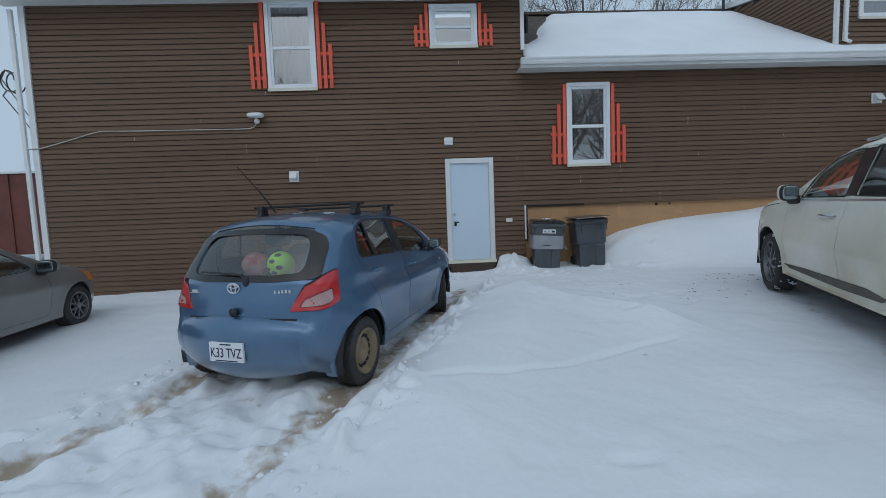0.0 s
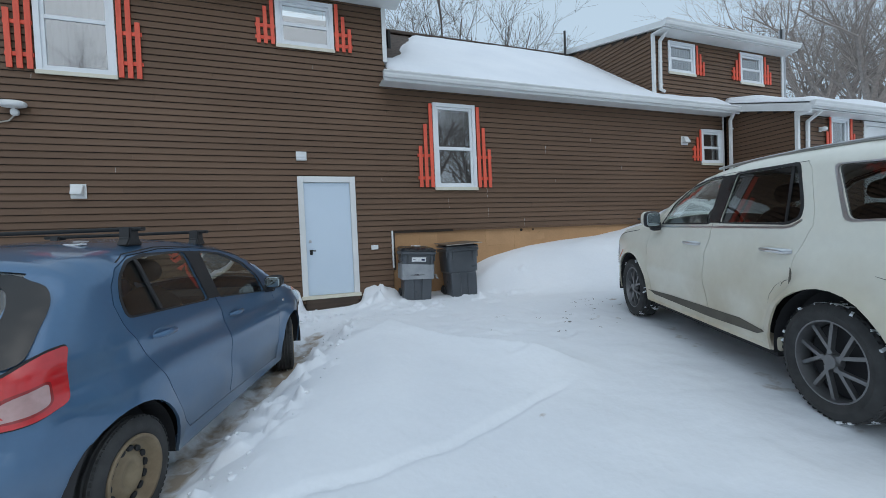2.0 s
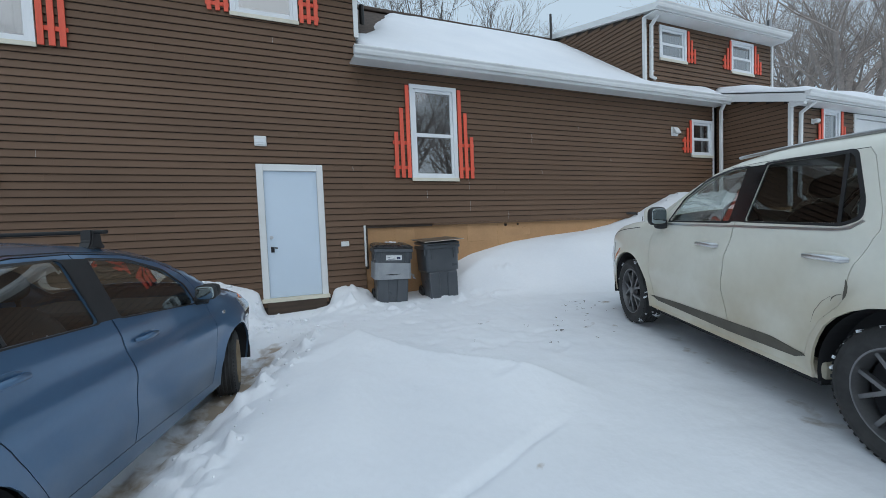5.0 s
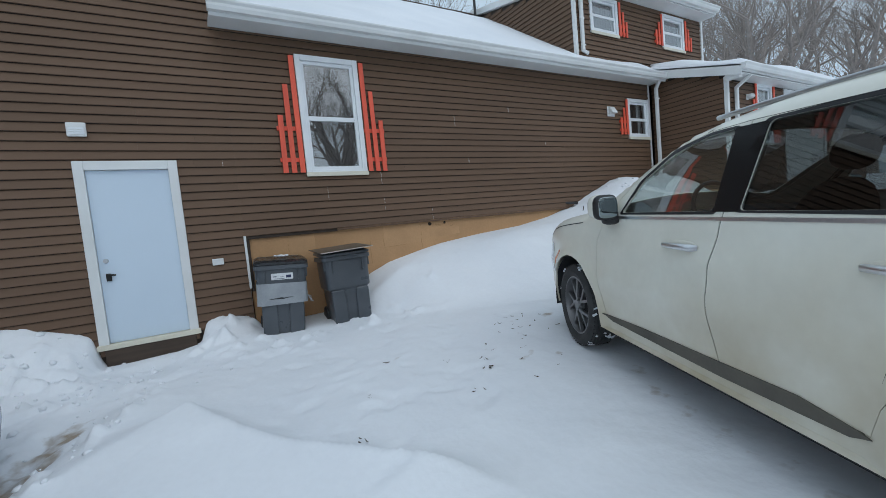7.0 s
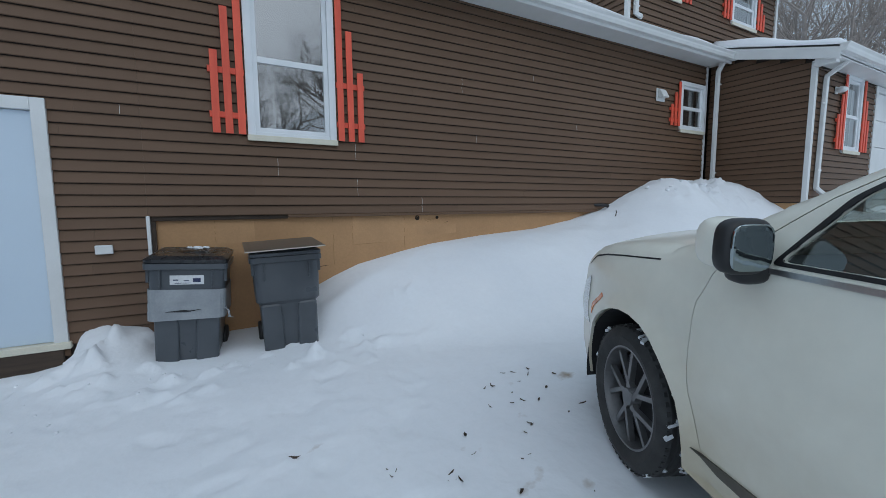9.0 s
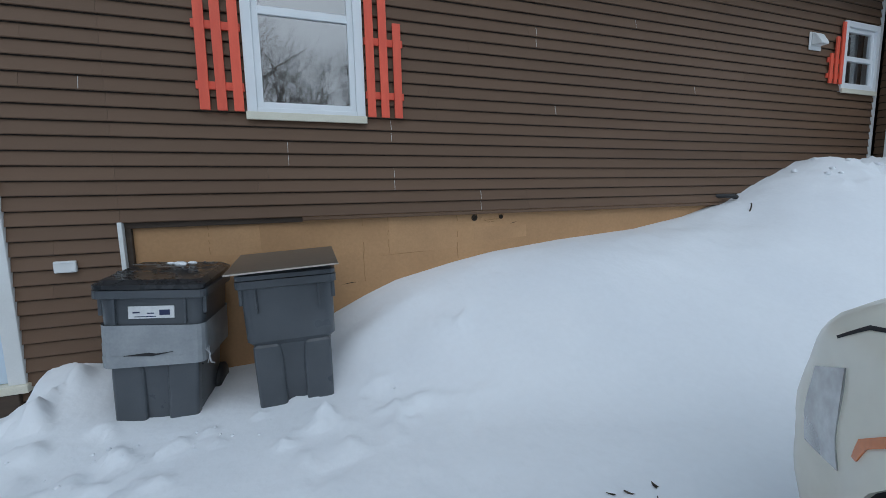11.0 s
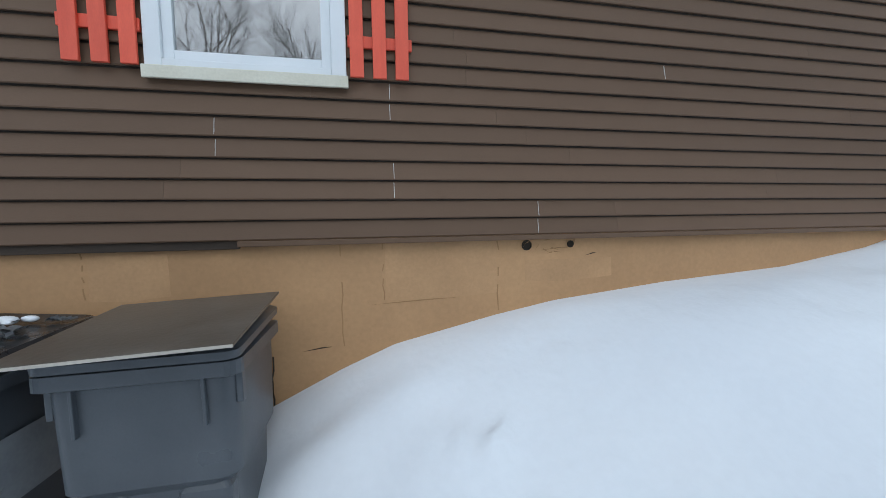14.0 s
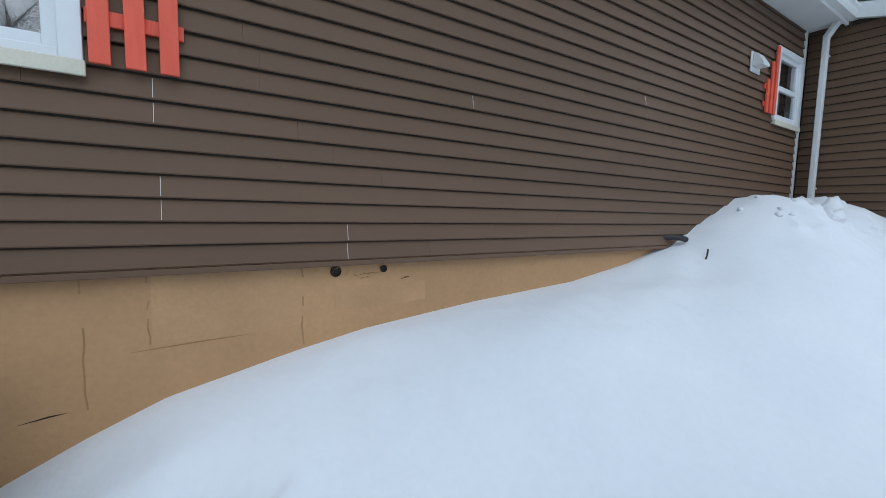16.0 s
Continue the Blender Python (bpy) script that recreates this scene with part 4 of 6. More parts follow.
def inside(poly, X, Y):
    p = np.array(poly)
    r = np.zeros(X.shape, bool)
    for (x0, y0), (x1, y1) in zip(p, np.roll(p, -1, 0)):
        if y0 != y1:
            r ^= ((y0 > Y) != (y1 > Y)) & (X < (x1 - x0) * (Y - y0) / (y1 - y0) + x0)
    return r


def near(lines, X, Y, closed):
    d = np.full(X.shape, 9.0)
    p = np.array(lines, float)
    q = np.roll(p, -1, 0) if closed else p[1:]
    for (x0, y0), (x1, y1) in zip(p if closed else p[:-1], q):
        ex, ey = x1 - x0, y1 - y0
        t = np.clip(((X - x0) * ex + (Y - y0) * ey) / max(ex * ex + ey * ey, 1e-9), 0, 1)
        d = np.minimum(d, np.hypot(X - x0 - t * ex, Y - y0 - t * ey))
    return d


def refine(poly, step):
    out = []
    for a, b in zip(poly, poly[1:] + poly[:1]):
        n = max(int(math.ceil(math.dist(a, b) / step)), 1)
        out += [(a[0] + (b[0] - a[0]) * k / n, a[1] + (b[1] - a[1]) * k / n) for k in range(n)]
    return out


def cdt_panel(outline, holes, step=0.055, keep=False):
    rings = [list(map(tuple, outline)) if keep else refine(list(map(tuple, outline)), step)] + [refine(list(map(tuple, h)), step) for h in holes]
    vs, es = [], []
    for r in rings:
        k = len(vs)
        vs += [Vector(p) for p in r]
        es += [(k + i, k + (i + 1) % len(r)) for i in range(len(r))]
    xs, zs = [p[0] for p in rings[0]], [p[1] for p in rings[0]]
    X, Z = np.meshgrid(np.arange(min(xs), max(xs), step), np.arange(min(zs), max(zs), step))
    X = X + (np.arange(X.shape[0]) % 2)[:, None] * step * 0.5
    ok = inside(rings[0], X, Z) & (near(rings[0], X, Z, True) > step * 0.45)
    for h in rings[1:]:
        ok &= ~inside(h, X, Z) & (near(h, X, Z, True) > step * 0.45)
    vs += [Vector((a, b)) for a, b in zip(X[ok], Z[ok])]
    V, _, T, *_ = delaunay_2d_cdt(vs, es, [], 0, 1e-6)
    V = np.array([(v.x, v.y) for v in V])
    T = np.array([t for t in T if len(t) == 3])
    C = V[T].mean(1)
    good = inside(rings[0], C[:, 0], C[:, 1])
    for h in rings[1:]:
        good &= ~inside(h, C[:, 0], C[:, 1])
    return V, T[good]


class Body:
    """The shell of a car: x ahead from the rear axle, y to its left, z up. Its sides are half(x, z) from the middle."""

    def __init__(self, edge, wheelbase, wheel_r, arch_r, sill, width, belt, tumble, nose, tail, rnd, bulge):
        self.E, self.keep = catmull(edge)
        self.wb, self.wr, self.ar, self.sill = wheelbase, wheel_r, arch_r, sill
        self.width, self.belt, self.tumble, self.nose, self.tail, self.rnd, self.bulge = width, belt, tumble, nose, tail, rnd, bulge
        n = np.array(self.keep)
        self.bul = np.interp(np.arange(len(self.E)), n, bulge)

    def half(self, x, z):
        x, z = np.asarray(x, float), np.asarray(z, float)
        w = np.full(x.shape, self.width / 2)
        w = w - 0.16 * np.clip(0.45 - z, 0, 1) - 0.035 * smooth01((z - self.belt + 0.26) / 0.22) - self.tumble * np.clip(z - self.belt, 0, 2)
        w = w + 0.018 * np.exp(-((z - 0.72) / 0.10) ** 2)
        for c in (0, self.wb):
            w = w + 0.022 * smooth01(1 - (np.hypot(x - c, z - self.wr) - self.ar) / 0.10)
        w = w - self.nose[1] * np.clip(x - self.nose[0], 0, 9) ** 2 - self.tail[1] * np.clip(self.tail[0] - x, 0, 9) ** 2
        d = near(self.E, x, z, False)
        r = self.rnd
        return w - r * (1 - np.sqrt(np.clip(1 - np.clip(1 - d / r, 0, 1) ** 2, 0, 1)))

    def dent(self, x, z):
        """How far the left side is pushed in."""
        return 0.0

    def outline(self):
        pts = [tuple(p) for p in self.E]
        for c in (self.wb, 0):
            a0 = math.asin(min(max((self.sill - self.wr) / self.ar, -1), 1))
            pts += [(c + self.ar * math.cos(a), self.wr + self.ar * math.sin(a)) for a in np.linspace(a0, math.pi - a0, 18)]
        return pts

    def panel(self, name, poly, holes, sign, material, parent, off=0.0, thick=0.018, step=0.055, label="", keep=False):
        V, T = cdt_panel(poly, holes, step, keep)
        y = (self.half(V[:, 0], V[:, 1]) + off - (self.dent(V[:, 0], V[:, 1]) if sign > 0 else 0)) * sign
        bm = bmesh.new()
        vs = [bm.verts.new((a, b, c)) for (a, c), b in zip(V, y)]
        for t in T:
            tri = [vs[i] for i in t]
            bm.faces.new(tri[::-1] if sign > 0 else tri)
        lone = [v for v in bm.verts if not v.link_faces]
        bmesh.ops.delete(bm, geom=lone, context="VERTS")
        if thick:
            rim = [e for e in bm.edges if e.is_boundary]
            r = bmesh.ops.extrude_edge_only(bm, edges=rim)
            for v in [g for g in r["geom"] if isinstance(g, bmesh.types.BMVert)]:
                v.co.y -= thick * sign
        ob = part(name, bm, material, parent, label, smooth=True)
        ob.data.set_sharp_from_angle(angle=radians(40))
        return ob

    def ribbon(self, cols):
        E = self.E
        tan = np.gradient(E, axis=0)
        tan /= np.linalg.norm(tan, axis=1)[:, None]
        nrm = np.stack([-tan[:, 1], tan[:, 0]], 1)
        w = self.half(E[:, 0], E[:, 1])
        t = np.array(cols)
        lift = self.bul[:, None] * (1 - t[None] ** 2)
        return np.stack([E[:, :1] + nrm[:, :1] * lift, w[:, None] * t[None], E[:, 1:] + nrm[:, 1:] * lift], -1), nrm

    def wrap(self, name, poly, holes, material, parent, off=0.0, step=0.03, label=""):
        """A patch on the tail, drawn in (across, height); what reaches past the edge goes on round the corner along the side."""
        V, T = cdt_panel(poly, holes, step)
        E = self.E[:int(np.argmax(self.E[:, 1] > self.E[:, 1].max() - 0.02))]
        s, z = np.abs(V[:, 0]), V[:, 1]
        ex = np.interp(z, E[:, 1], E[:, 0])
        w = self.half(ex, z)
        lift = np.interp(z, E[:, 1], self.bul[:len(E)]) * (1 - np.clip(s / w, 0, 1) ** 2)
        x = np.where(s > w, ex + s - w, ex - lift * 0.93)
        y = np.where(s > w, self.half(np.maximum(x, ex), z), s)
        turn = smooth01((s - w + 0.10) / 0.16)
        x, y = x - off * (1 - turn), y + off * turn
        bm = bmesh.new()
        vs = [bm.verts.new((a, b * (1 if q >= 0 else -1), c + 0.3 * d)) for a, b, c, d, q in zip(x, y, z, lift, V[:, 0])]
        for t in T:
            bm.faces.new([vs[i] for i in t])
        bmesh.ops.delete(bm, geom=[v for v in bm.verts if not v.link_faces], context="VERTS")
        rim = bmesh.ops.extrude_edge_only(bm, edges=[e for e in bm.edges if e.is_boundary])
        for v in [g for g in rim["geom"] if isinstance(g, bmesh.types.BMVert)]:
            v.co.x += 0.012
            v.co.y *= 0.985
        bmesh.ops.recalc_face_normals(bm, faces=bm.faces)
        ob = part(name, bm, material, parent, label, smooth=True)
        ob.data.set_sharp_from_angle(angle=radians(40))
        return ob

    def strip(self, name, pick, cols, material, parent, off=0.0, label="", thick=0.012):
        """The part of the middle ribbon whose cells (row, column) pick() chooses."""
        P, nrm = self.ribbon(cols)
        P = P + off * np.stack([nrm[:, 0], np.zeros(len(nrm)), nrm[:, 1]], -1)[:, None, :]
        bm = bmesh.new()
        vs = {}

        def v(i, j):
            if (i, j) not in vs:
                vs[i, j] = bm.verts.new(P[i, j])
            return vs[i, j]
        for i in range(P.shape[0] - 1):
            for j in range(P.shape[1] - 1):
                if pick(i, (cols[j] + cols[j + 1]) / 2):
                    bm.faces.new((v(i, j), v(i, j + 1), v(i + 1, j + 1), v(i + 1, j)))
        if thick:
            rim = [e for e in bm.edges if e.is_boundary]
            r = bmesh.ops.extrude_edge_only(bm, edges=rim)
            c = Vector((sum((x.co for x in bm.verts), Vector()) / len(bm.verts)))
            for g in [g for g in r["geom"] if isinstance(g, bmesh.types.BMVert)]:
                g.co += (Vector((1.2, 0, 0.75)) - g.co).normalized() * thick
        bmesh.ops.recalc_face_normals(bm, faces=bm.faces)
        ob = part(name, bm, material, parent, label, smooth=True)
        ob.data.set_sharp_from_angle(angle=radians(40))
        return ob


def grown(poly, r):
    """A polygon swollen by about r round its middle."""
    p = np.array(poly)
    c = p.mean(0)
    return [tuple(c + (q - c) * (1 + r / np.linalg.norm(q - c))) for q in p]


def lathe(bm, prof, segs=40, flip=1):
    """(radius, y) turned about the y axis."""
    rings = [[bm.verts.new((r * math.cos(a), y * flip, r * math.sin(a))) for a in np.linspace(0, 2 * math.pi, segs, endpoint=False)] for r, y in prof]
    for a, b in zip(rings, rings[1:]):
        for k in range(segs):
            bm.faces.new((a[k], a[(k + 1) % segs], b[(k + 1) % segs], b[k]))
    return bm


def wheel(car, x, y, r, width, rim_r, sign, style, steer=0.0):
    base = Matrix.Translation((x, y, r)) @ Matrix.Rotation(radians(steer), 4, "Z")
    w = width / 2
    prof = [(rim_r - 0.01, -w * 0.8), (rim_r + 0.01, -w * 0.92), (r - 0.06, -w * 1.04), (r - 0.02, -w * 0.92), (r, -w * 0.7)]
    for k in range(4):
        c = -w * 0.7 + (k + 0.5) * w * 0.35
        prof += [(r, c - 0.012), (r - 0.009, c - 0.008), (r - 0.009, c + 0.008), (r, c + 0.012)]
    prof += [(r, w * 0.7), (r - 0.02, w * 0.92), (r - 0.06, w * 1.04), (rim_r + 0.01, w * 0.92), (rim_r - 0.01, w * 0.8)]
    bm = lathe(bmesh.new(), prof, 56)
    for k in range(56):
        a = 2 * math.pi * (k + 0.5) / 56
        for s in (-1, 1):
            m = Matrix.Rotation(-a, 4, "Y") @ Matrix.Translation((r - 0.006, s * w * 0.77, 0))
            bmesh.ops.create_cube(bm, size=1, matrix=m @ Matrix.Diagonal((0.006, w * 0.2, 0.02, 1)))
    bm.transform(base)
    tyre = part("wheel", bm, M_TYRE, car, "black winter tyre with worn tread", smooth=True)
    tyre.data.set_sharp_from_angle(angle=radians(35))
    s = sign
    if style == "steel":
        bm = lathe(bmesh.new(), [(0.0, 0.035), (0.045, 0.04), (0.055, 0.055), (0.09, 0.058), (0.105, 0.045), (rim_r - 0.05, 0.03), (rim_r - 0.025, 0.055), (rim_r - 0.012, 0.09), (rim_r + 0.004, 0.095), (rim_r + 0.006, 0.08), (rim_r - 0.006, -0.08)], 48, s)
        bm.transform(base)
        rim = part("rim", bm, M_RUSTRIM, tyre, "rusty beige steel rim", smooth=True)
        bm = bmesh.new()
        for k in range(14):
            a = 2 * math.pi * k / 14
            bmesh.ops.create_cone(bm, cap_ends=True, segments=12, radius1=0.016, radius2=0.014, depth=0.012, matrix=Matrix.Rotation(-a, 4, "Y") @ Matrix.Translation((rim_r - 0.062, s * 0.043, 0)) @ Matrix.Diagonal((1, 1, 1.35, 1)) @ Matrix.Rotation(radians(90), 4, "X"))
        bm.transform(base)
        part("rim_slots", bm, M_CABIN, tyre)
    else:
        bm = lathe(bmesh.new(), [(rim_r - 0.03, 0.02), (rim_r - 0.018, 0.075), (rim_r - 0.012, 0.1), (rim_r + 0.008, 0.1), (rim_r + 0.008, 0.085), (rim_r - 0.006, -0.08)], 56, s)
        for k in range(10):
            a = 2 * math.pi * k / 10 + (0.09 if k % 2 else -0.09) + 0.3
            lean = 0.30 if k % 2 else -0.12
            m = Matrix.Rotation(-a, 4, "Y") @ Matrix.Translation((rim_r * 0.56, s * 0.066, 0)) @ Matrix.Rotation(lean, 4, "Y") @ Matrix.Rotation(-s * 0.07, 4, "Z")
            bmesh.ops.create_cube(bm, size=1, matrix=m @ Matrix.Diagonal((rim_r * 0.86, 0.03, 0.024, 1)))
        bmesh.ops.create_cone(bm, cap_ends=True, segments=24, radius1=0.06, radius2=0.045, depth=0.05, matrix=Matrix.Translation((0, s * 0.072, 0)) @ Matrix.Rotation(radians(-90 * s), 4, "X"))
        bm.transform(base)
        rim = part("rim", bm, M_ALLOY, tyre, "dark grey spoked alloy rim")
        bm = lathe(bmesh.new(), [(0.0, 0.0), (rim_r - 0.03, 0.0), (rim_r - 0.03, -0.02)], 40, s)
        bm.transform(base)
        part("brake_disc", bm, M_CABIN, tyre)
        if r > 0.35:
            rs = random.Random(int(x * 10) + 5)
            bm = bmesh.new()
            for k in range(70):
                m = Matrix.Rotation(rs.uniform(0, 2 * math.pi), 4, "Y") @ Matrix.Translation((r - 0.006, rs.uniform(-0.85, 0.85) * w, 0)) @ Matrix.Rotation(rs.uniform(-0.7, 0.7), 4, "X")
                bmesh.ops.create_cube(bm, size=1, matrix=m @ Matrix.Diagonal((0.014, rs.uniform(0.015, 0.06), rs.uniform(0.010, 0.02), 1)))
            bm.transform(base)
            tagged(part("tread_snow", bm, M_SNOW, tyre), "snow packed in the tyre tread", kind="stuff")
    return tyre


def wheel_liner(car, B, x, sign):
    """The dark housing over a wheel."""
    bm = bmesh.new()
    rows = []
    for y in (B.width / 2 - 0.035, B.width / 2 - 0.36):
        rows.append([bm.verts.new((x + (B.ar + 0.004) * math.cos(a), sign * y, B.wr + (B.ar + 0.004) * math.sin(a))) for a in np.linspace(-0.2, math.pi + 0.2, 26)])
    for k in range(25):
        bm.faces.new((rows[0][k], rows[0][k + 1], rows[1][k + 1], rows[1][k]))
    bm.faces.new(rows[1])
    part("wheel_liner", bm, M_CABIN, car, "dark wheel housing")


def blob(bm, c, s, seg=20, pw=2.4):
    """A rounded box, as a superellipsoid."""
    r = bmesh.ops.create_uvsphere(bm, u_segments=seg, v_segments=seg // 2, radius=1)
    for v in r["verts"]:
        q = [math.copysign(abs(a) ** (2 / pw), a) for a in v.co]
        v.co = Vector((c[0] + q[0] * s[0], c[1] + q[1] * s[1], c[2] + q[2] * s[2]))
    return bm


def seat(car, x, y, z, w=0.5, h=0.62):
    bm = bmesh.new()
    blob(bm, (x + 0.1, y, z), (0.27, w / 2, 0.1))
    r = bmesh.new()
    blob(r, (0, 0, h / 2), (0.075, w / 2, h / 2))
    blob(r, (-0.01, 0, h + 0.12), (0.05, 0.13, 0.085))
    r.transform(Matrix.Translation((x - 0.12, y, z)) @ Matrix.Rotation(radians(-14), 4, "Y"))
    me = bpy.data.meshes.new("seat")
    r.to_mesh(me)
    r.free()
    bm.from_mesh(me)
    bpy.data.meshes.remove(me)
    return part("seat", bm, M_FABRIC, car, smooth=True)


def cabin(car, B, x0, x1, belt, seats, rear, shelf=0.16):
    w = B.width / 2
    bm = boxes((x0, -w + 0.17, 0.28, x1, w - 0.17, belt - 0.35), (B.ar + 0.03, -w + 0.09, 0.24, B.wb - B.ar - 0.03, w - 0.09, 0.5))
    part("cabin_floor", bm, M_CABIN, car)
    bm = boxes((x1 - 0.42, -w + 0.2, belt - 0.4, x1 + 0.25, w - 0.2, belt - 0.03), bevel=0.06)
    dash = part("dashboard", bm, M_CABIN, car)
    bm = bmesh.new()
    n = 28
    pts = [(x1 - 0.60 + 0.06 * math.sin(a), w * 0.45 + 0.18 * math.cos(a), belt + 0.02 + 0.18 * math.sin(a)) for a in np.linspace(0, 2 * math.pi, n + 1)]
    tube(bm, pts, 0.015, 8, caps=False)
    tube(bm, [(x1 - 0.6, w * 0.45 - 0.17, belt + 0.02), (x1 - 0.58, w * 0.45, belt), (x1 - 0.6, w * 0.45 + 0.17, belt + 0.02)], 0.016, 6)
    part("steering_wheel", bm, M_BLACK, car, smooth=True)
    for sx, sy, sw in seats:
        seat(car, sx, sy, belt - 0.42, sw)
    bm = boxes((x0 + 0.02, -w + 0.2, belt - 0.40, rear, w - 0.2, belt - shelf), bevel=0.02)
    part("parcel_shelf", bm, M_CABIN, car)


def handle(B, x, z, sign, material, parent, length=0.18, drop=0.0):
    y = float(B.half(np.array([x]), np.array([z]))[0]) * sign
    bm = bmesh.new()
    blob(bm, (x, y - sign * 0.004, z), (length * 0.52, 0.006, 0.036), 20, 2.2)
    cup = part("handle_cup", bm, M_CREAM if material is M_CHROME else material, parent, smooth=True)
    bm = bmesh.new()
    tube(bm, [(x - length / 2, y, z), (x - length / 2 + 0.02, y + sign * 0.028, z + 0.002), (x, y + sign * 0.038, z + 0.004 + drop), (x + length / 2 - 0.02, y + sign * 0.028, z + 0.002), (x + length / 2, y, z)], [0.014, 0.022, 0.019, 0.016, 0.012] if material is M_CHROME else [0.012, 0.016, 0.017, 0.016, 0.012], 10)
    return part("handle", bm, material, parent, "chrome pull handle" if material is M_CHROME else "", smooth=True)


def door_mirror(B, x, z, sign, cap, parent, k=1.0, wide=1.0):
    y = float(B.half(np.array([x]), np.array([z - 0.05]))[0])
    mid = sign * (y + 0.02 + 0.12 * k * wide)
    bm = bmesh.new()
    blob(bm, (x + 0.035, mid, z + 0.02), (0.075 * k, 0.115 * k * wide, 0.082 * k), 24, 3.0)
    ob = part("mirror", bm, cap, parent, smooth=True)
    bm = bmesh.new()
    blob(bm, (x - 0.025, mid, z + 0.015), (0.040 * k, 0.119 * k * wide, 0.086 * k), 24, 3.4)
    blob(bm, (x + 0.01, sign * (y + 0.05), z - 0.075 * k), (0.05 * k, 0.06 * k, 0.035 * k), 16, 2.6)
    tube(bm, [(x + 0.02, sign * (y - 0.05), z - 0.06), (x + 0.02, sign * (y + 0.08), z - 0.045)], 0.035, 10)
    part("mirror_housing", bm, M_BLACK, ob, smooth=True)
    bm = bmesh.new()
    blob(bm, (x - 0.025 - 0.036 * k, mid, z + 0.015), (0.008, 0.100 * k * wide, 0.071 * k), 24, 4.0)
    part("mirror_glass", bm, M_MIRROR, ob)
    return ob


def car_pose(x, y, z, turn, pitch, roll=0.0):
    return Matrix.Translation((x, y, z)) @ Matrix.Rotation(radians(90 - turn), 4, "Z") @ Matrix.Rotation(radians(-pitch), 4, "Y") @ Matrix.Rotation(radians(roll), 4, "X")


def flat_text(body, size, depth=0.002):
    cu = bpy.data.curves.new("writing", "FONT")
    cu.body, cu.size, cu.extrude, cu.align_x, cu.align_y = body, size, depth, "CENTER", "CENTER"
    ob = bpy.data.objects.new("writing", cu)
    scene.collection.objects.link(ob)
    me = bpy.data.meshes.new_from_object(ob.evaluated_get(bpy.context.evaluated_depsgraph_get()))
    bpy.data.objects.remove(ob)
    return me


def car_shell(car, B, paint, doors, quarters, glass_rear, cols, holes_strip, step=0.055, gap=0.0055):
    for sign in (1, -1):
        out = B.outline()
        cut = [d["outline"] for d in doors] + quarters
        side = B.panel("body_side", out, cut, sign, paint, car, keep=True, step=step)
        for d in doors:
            o = np.array(d["outline"])
            c = o.mean(0)
            inner = [tuple(c + (p - c) * (1 - gap / max(np.linalg.norm(p - c), 0.01))) for p in o]
            leaf = B.panel("door", inner, [d["glass"]], sign, paint, car, off=0.0, step=step)
            grow, shrink = ([tuple(c + (p - c) * (1 + e / max(np.linalg.norm(p - c), 0.01))) for p in o] for e in (0.014, -0.025))
            B.panel("door_gap", grow, [shrink], sign, M_CABIN, leaf, off=-0.006, thick=0)
            g = B.panel("window", d["glass"], [], sign, d["tint"], leaf, off=-0.012, thick=0, step=0.09)
            g0 = np.array(d["glass"])
            gc = g0.mean(0)
            ring = [tuple(gc + (p - gc) * (1 + d.get("seal_w", 0.016) / np.linalg.norm(p - gc))) for p in g0]
            B.panel("window_seal", ring, [d["glass"]], sign, M_BLACK, leaf, off=0.003, thick=0.01, step=0.09)
            handle(B, d["handle"][0], d["handle"][1], sign, d["handle_mat"], leaf, d.get("hl", 0.18))
        for q in quarters:
            B.panel("quarter_window", q, [], sign, glass_rear, side, off=-0.012, thick=0, step=0.09)
    B.strip("body_top", lambda i, t: not holes_strip(i, t), cols, paint, car)

# small blue hatchback
yb = Body([(-0.44, 0.265), (-0.525, 0.36), (-0.55, 0.50), (-0.535, 0.60), (-0.475, 0.665), (-0.465, 0.80), (-0.445, 0.90), (-0.42, 0.97), (-0.30, 1.15), (-0.13, 1.35), (-0.04, 1.395), (0.16, 1.435), (0.60, 1.468), (1.00, 1.466), (1.34, 1.425), (1.62, 1.365),
           (2.0, 1.21), (2.36, 1.01), (2.72, 0.935), (2.99, 0.84), (3.15, 0.70), (3.22, 0.55), (3.225, 0.40), (3.18, 0.24)],
          2.46, 0.29, 0.362, 0.22, 1.67, 0.95, 0.30, (2.35, 0.24), (0.22, 0.30), 0.11,
          [0.10, 0.12, 0.12, 0.12, 0.10, 0.10, 0.10, 0.10, 0.09, 0.07, 0.06, 0.05, 0.04, 0.04, 0.04, 0.05, 0.07, 0.08, 0.07, 0.09, 0.14, 0.17, 0.17, 0.15])
hatch = empty("car", car_pose(HATCH[0], HATCH[1], 0.065, HATCH[2], 1.3), "blue five-door hatchback with roof rack, parked in snow", "car")
Y_SPLIT = [(1.035, 0.30), (1.045, 0.42), (1.048, 0.58), (1.045, 0.753), (1.03, 0.895), (1.0, 1.03)]
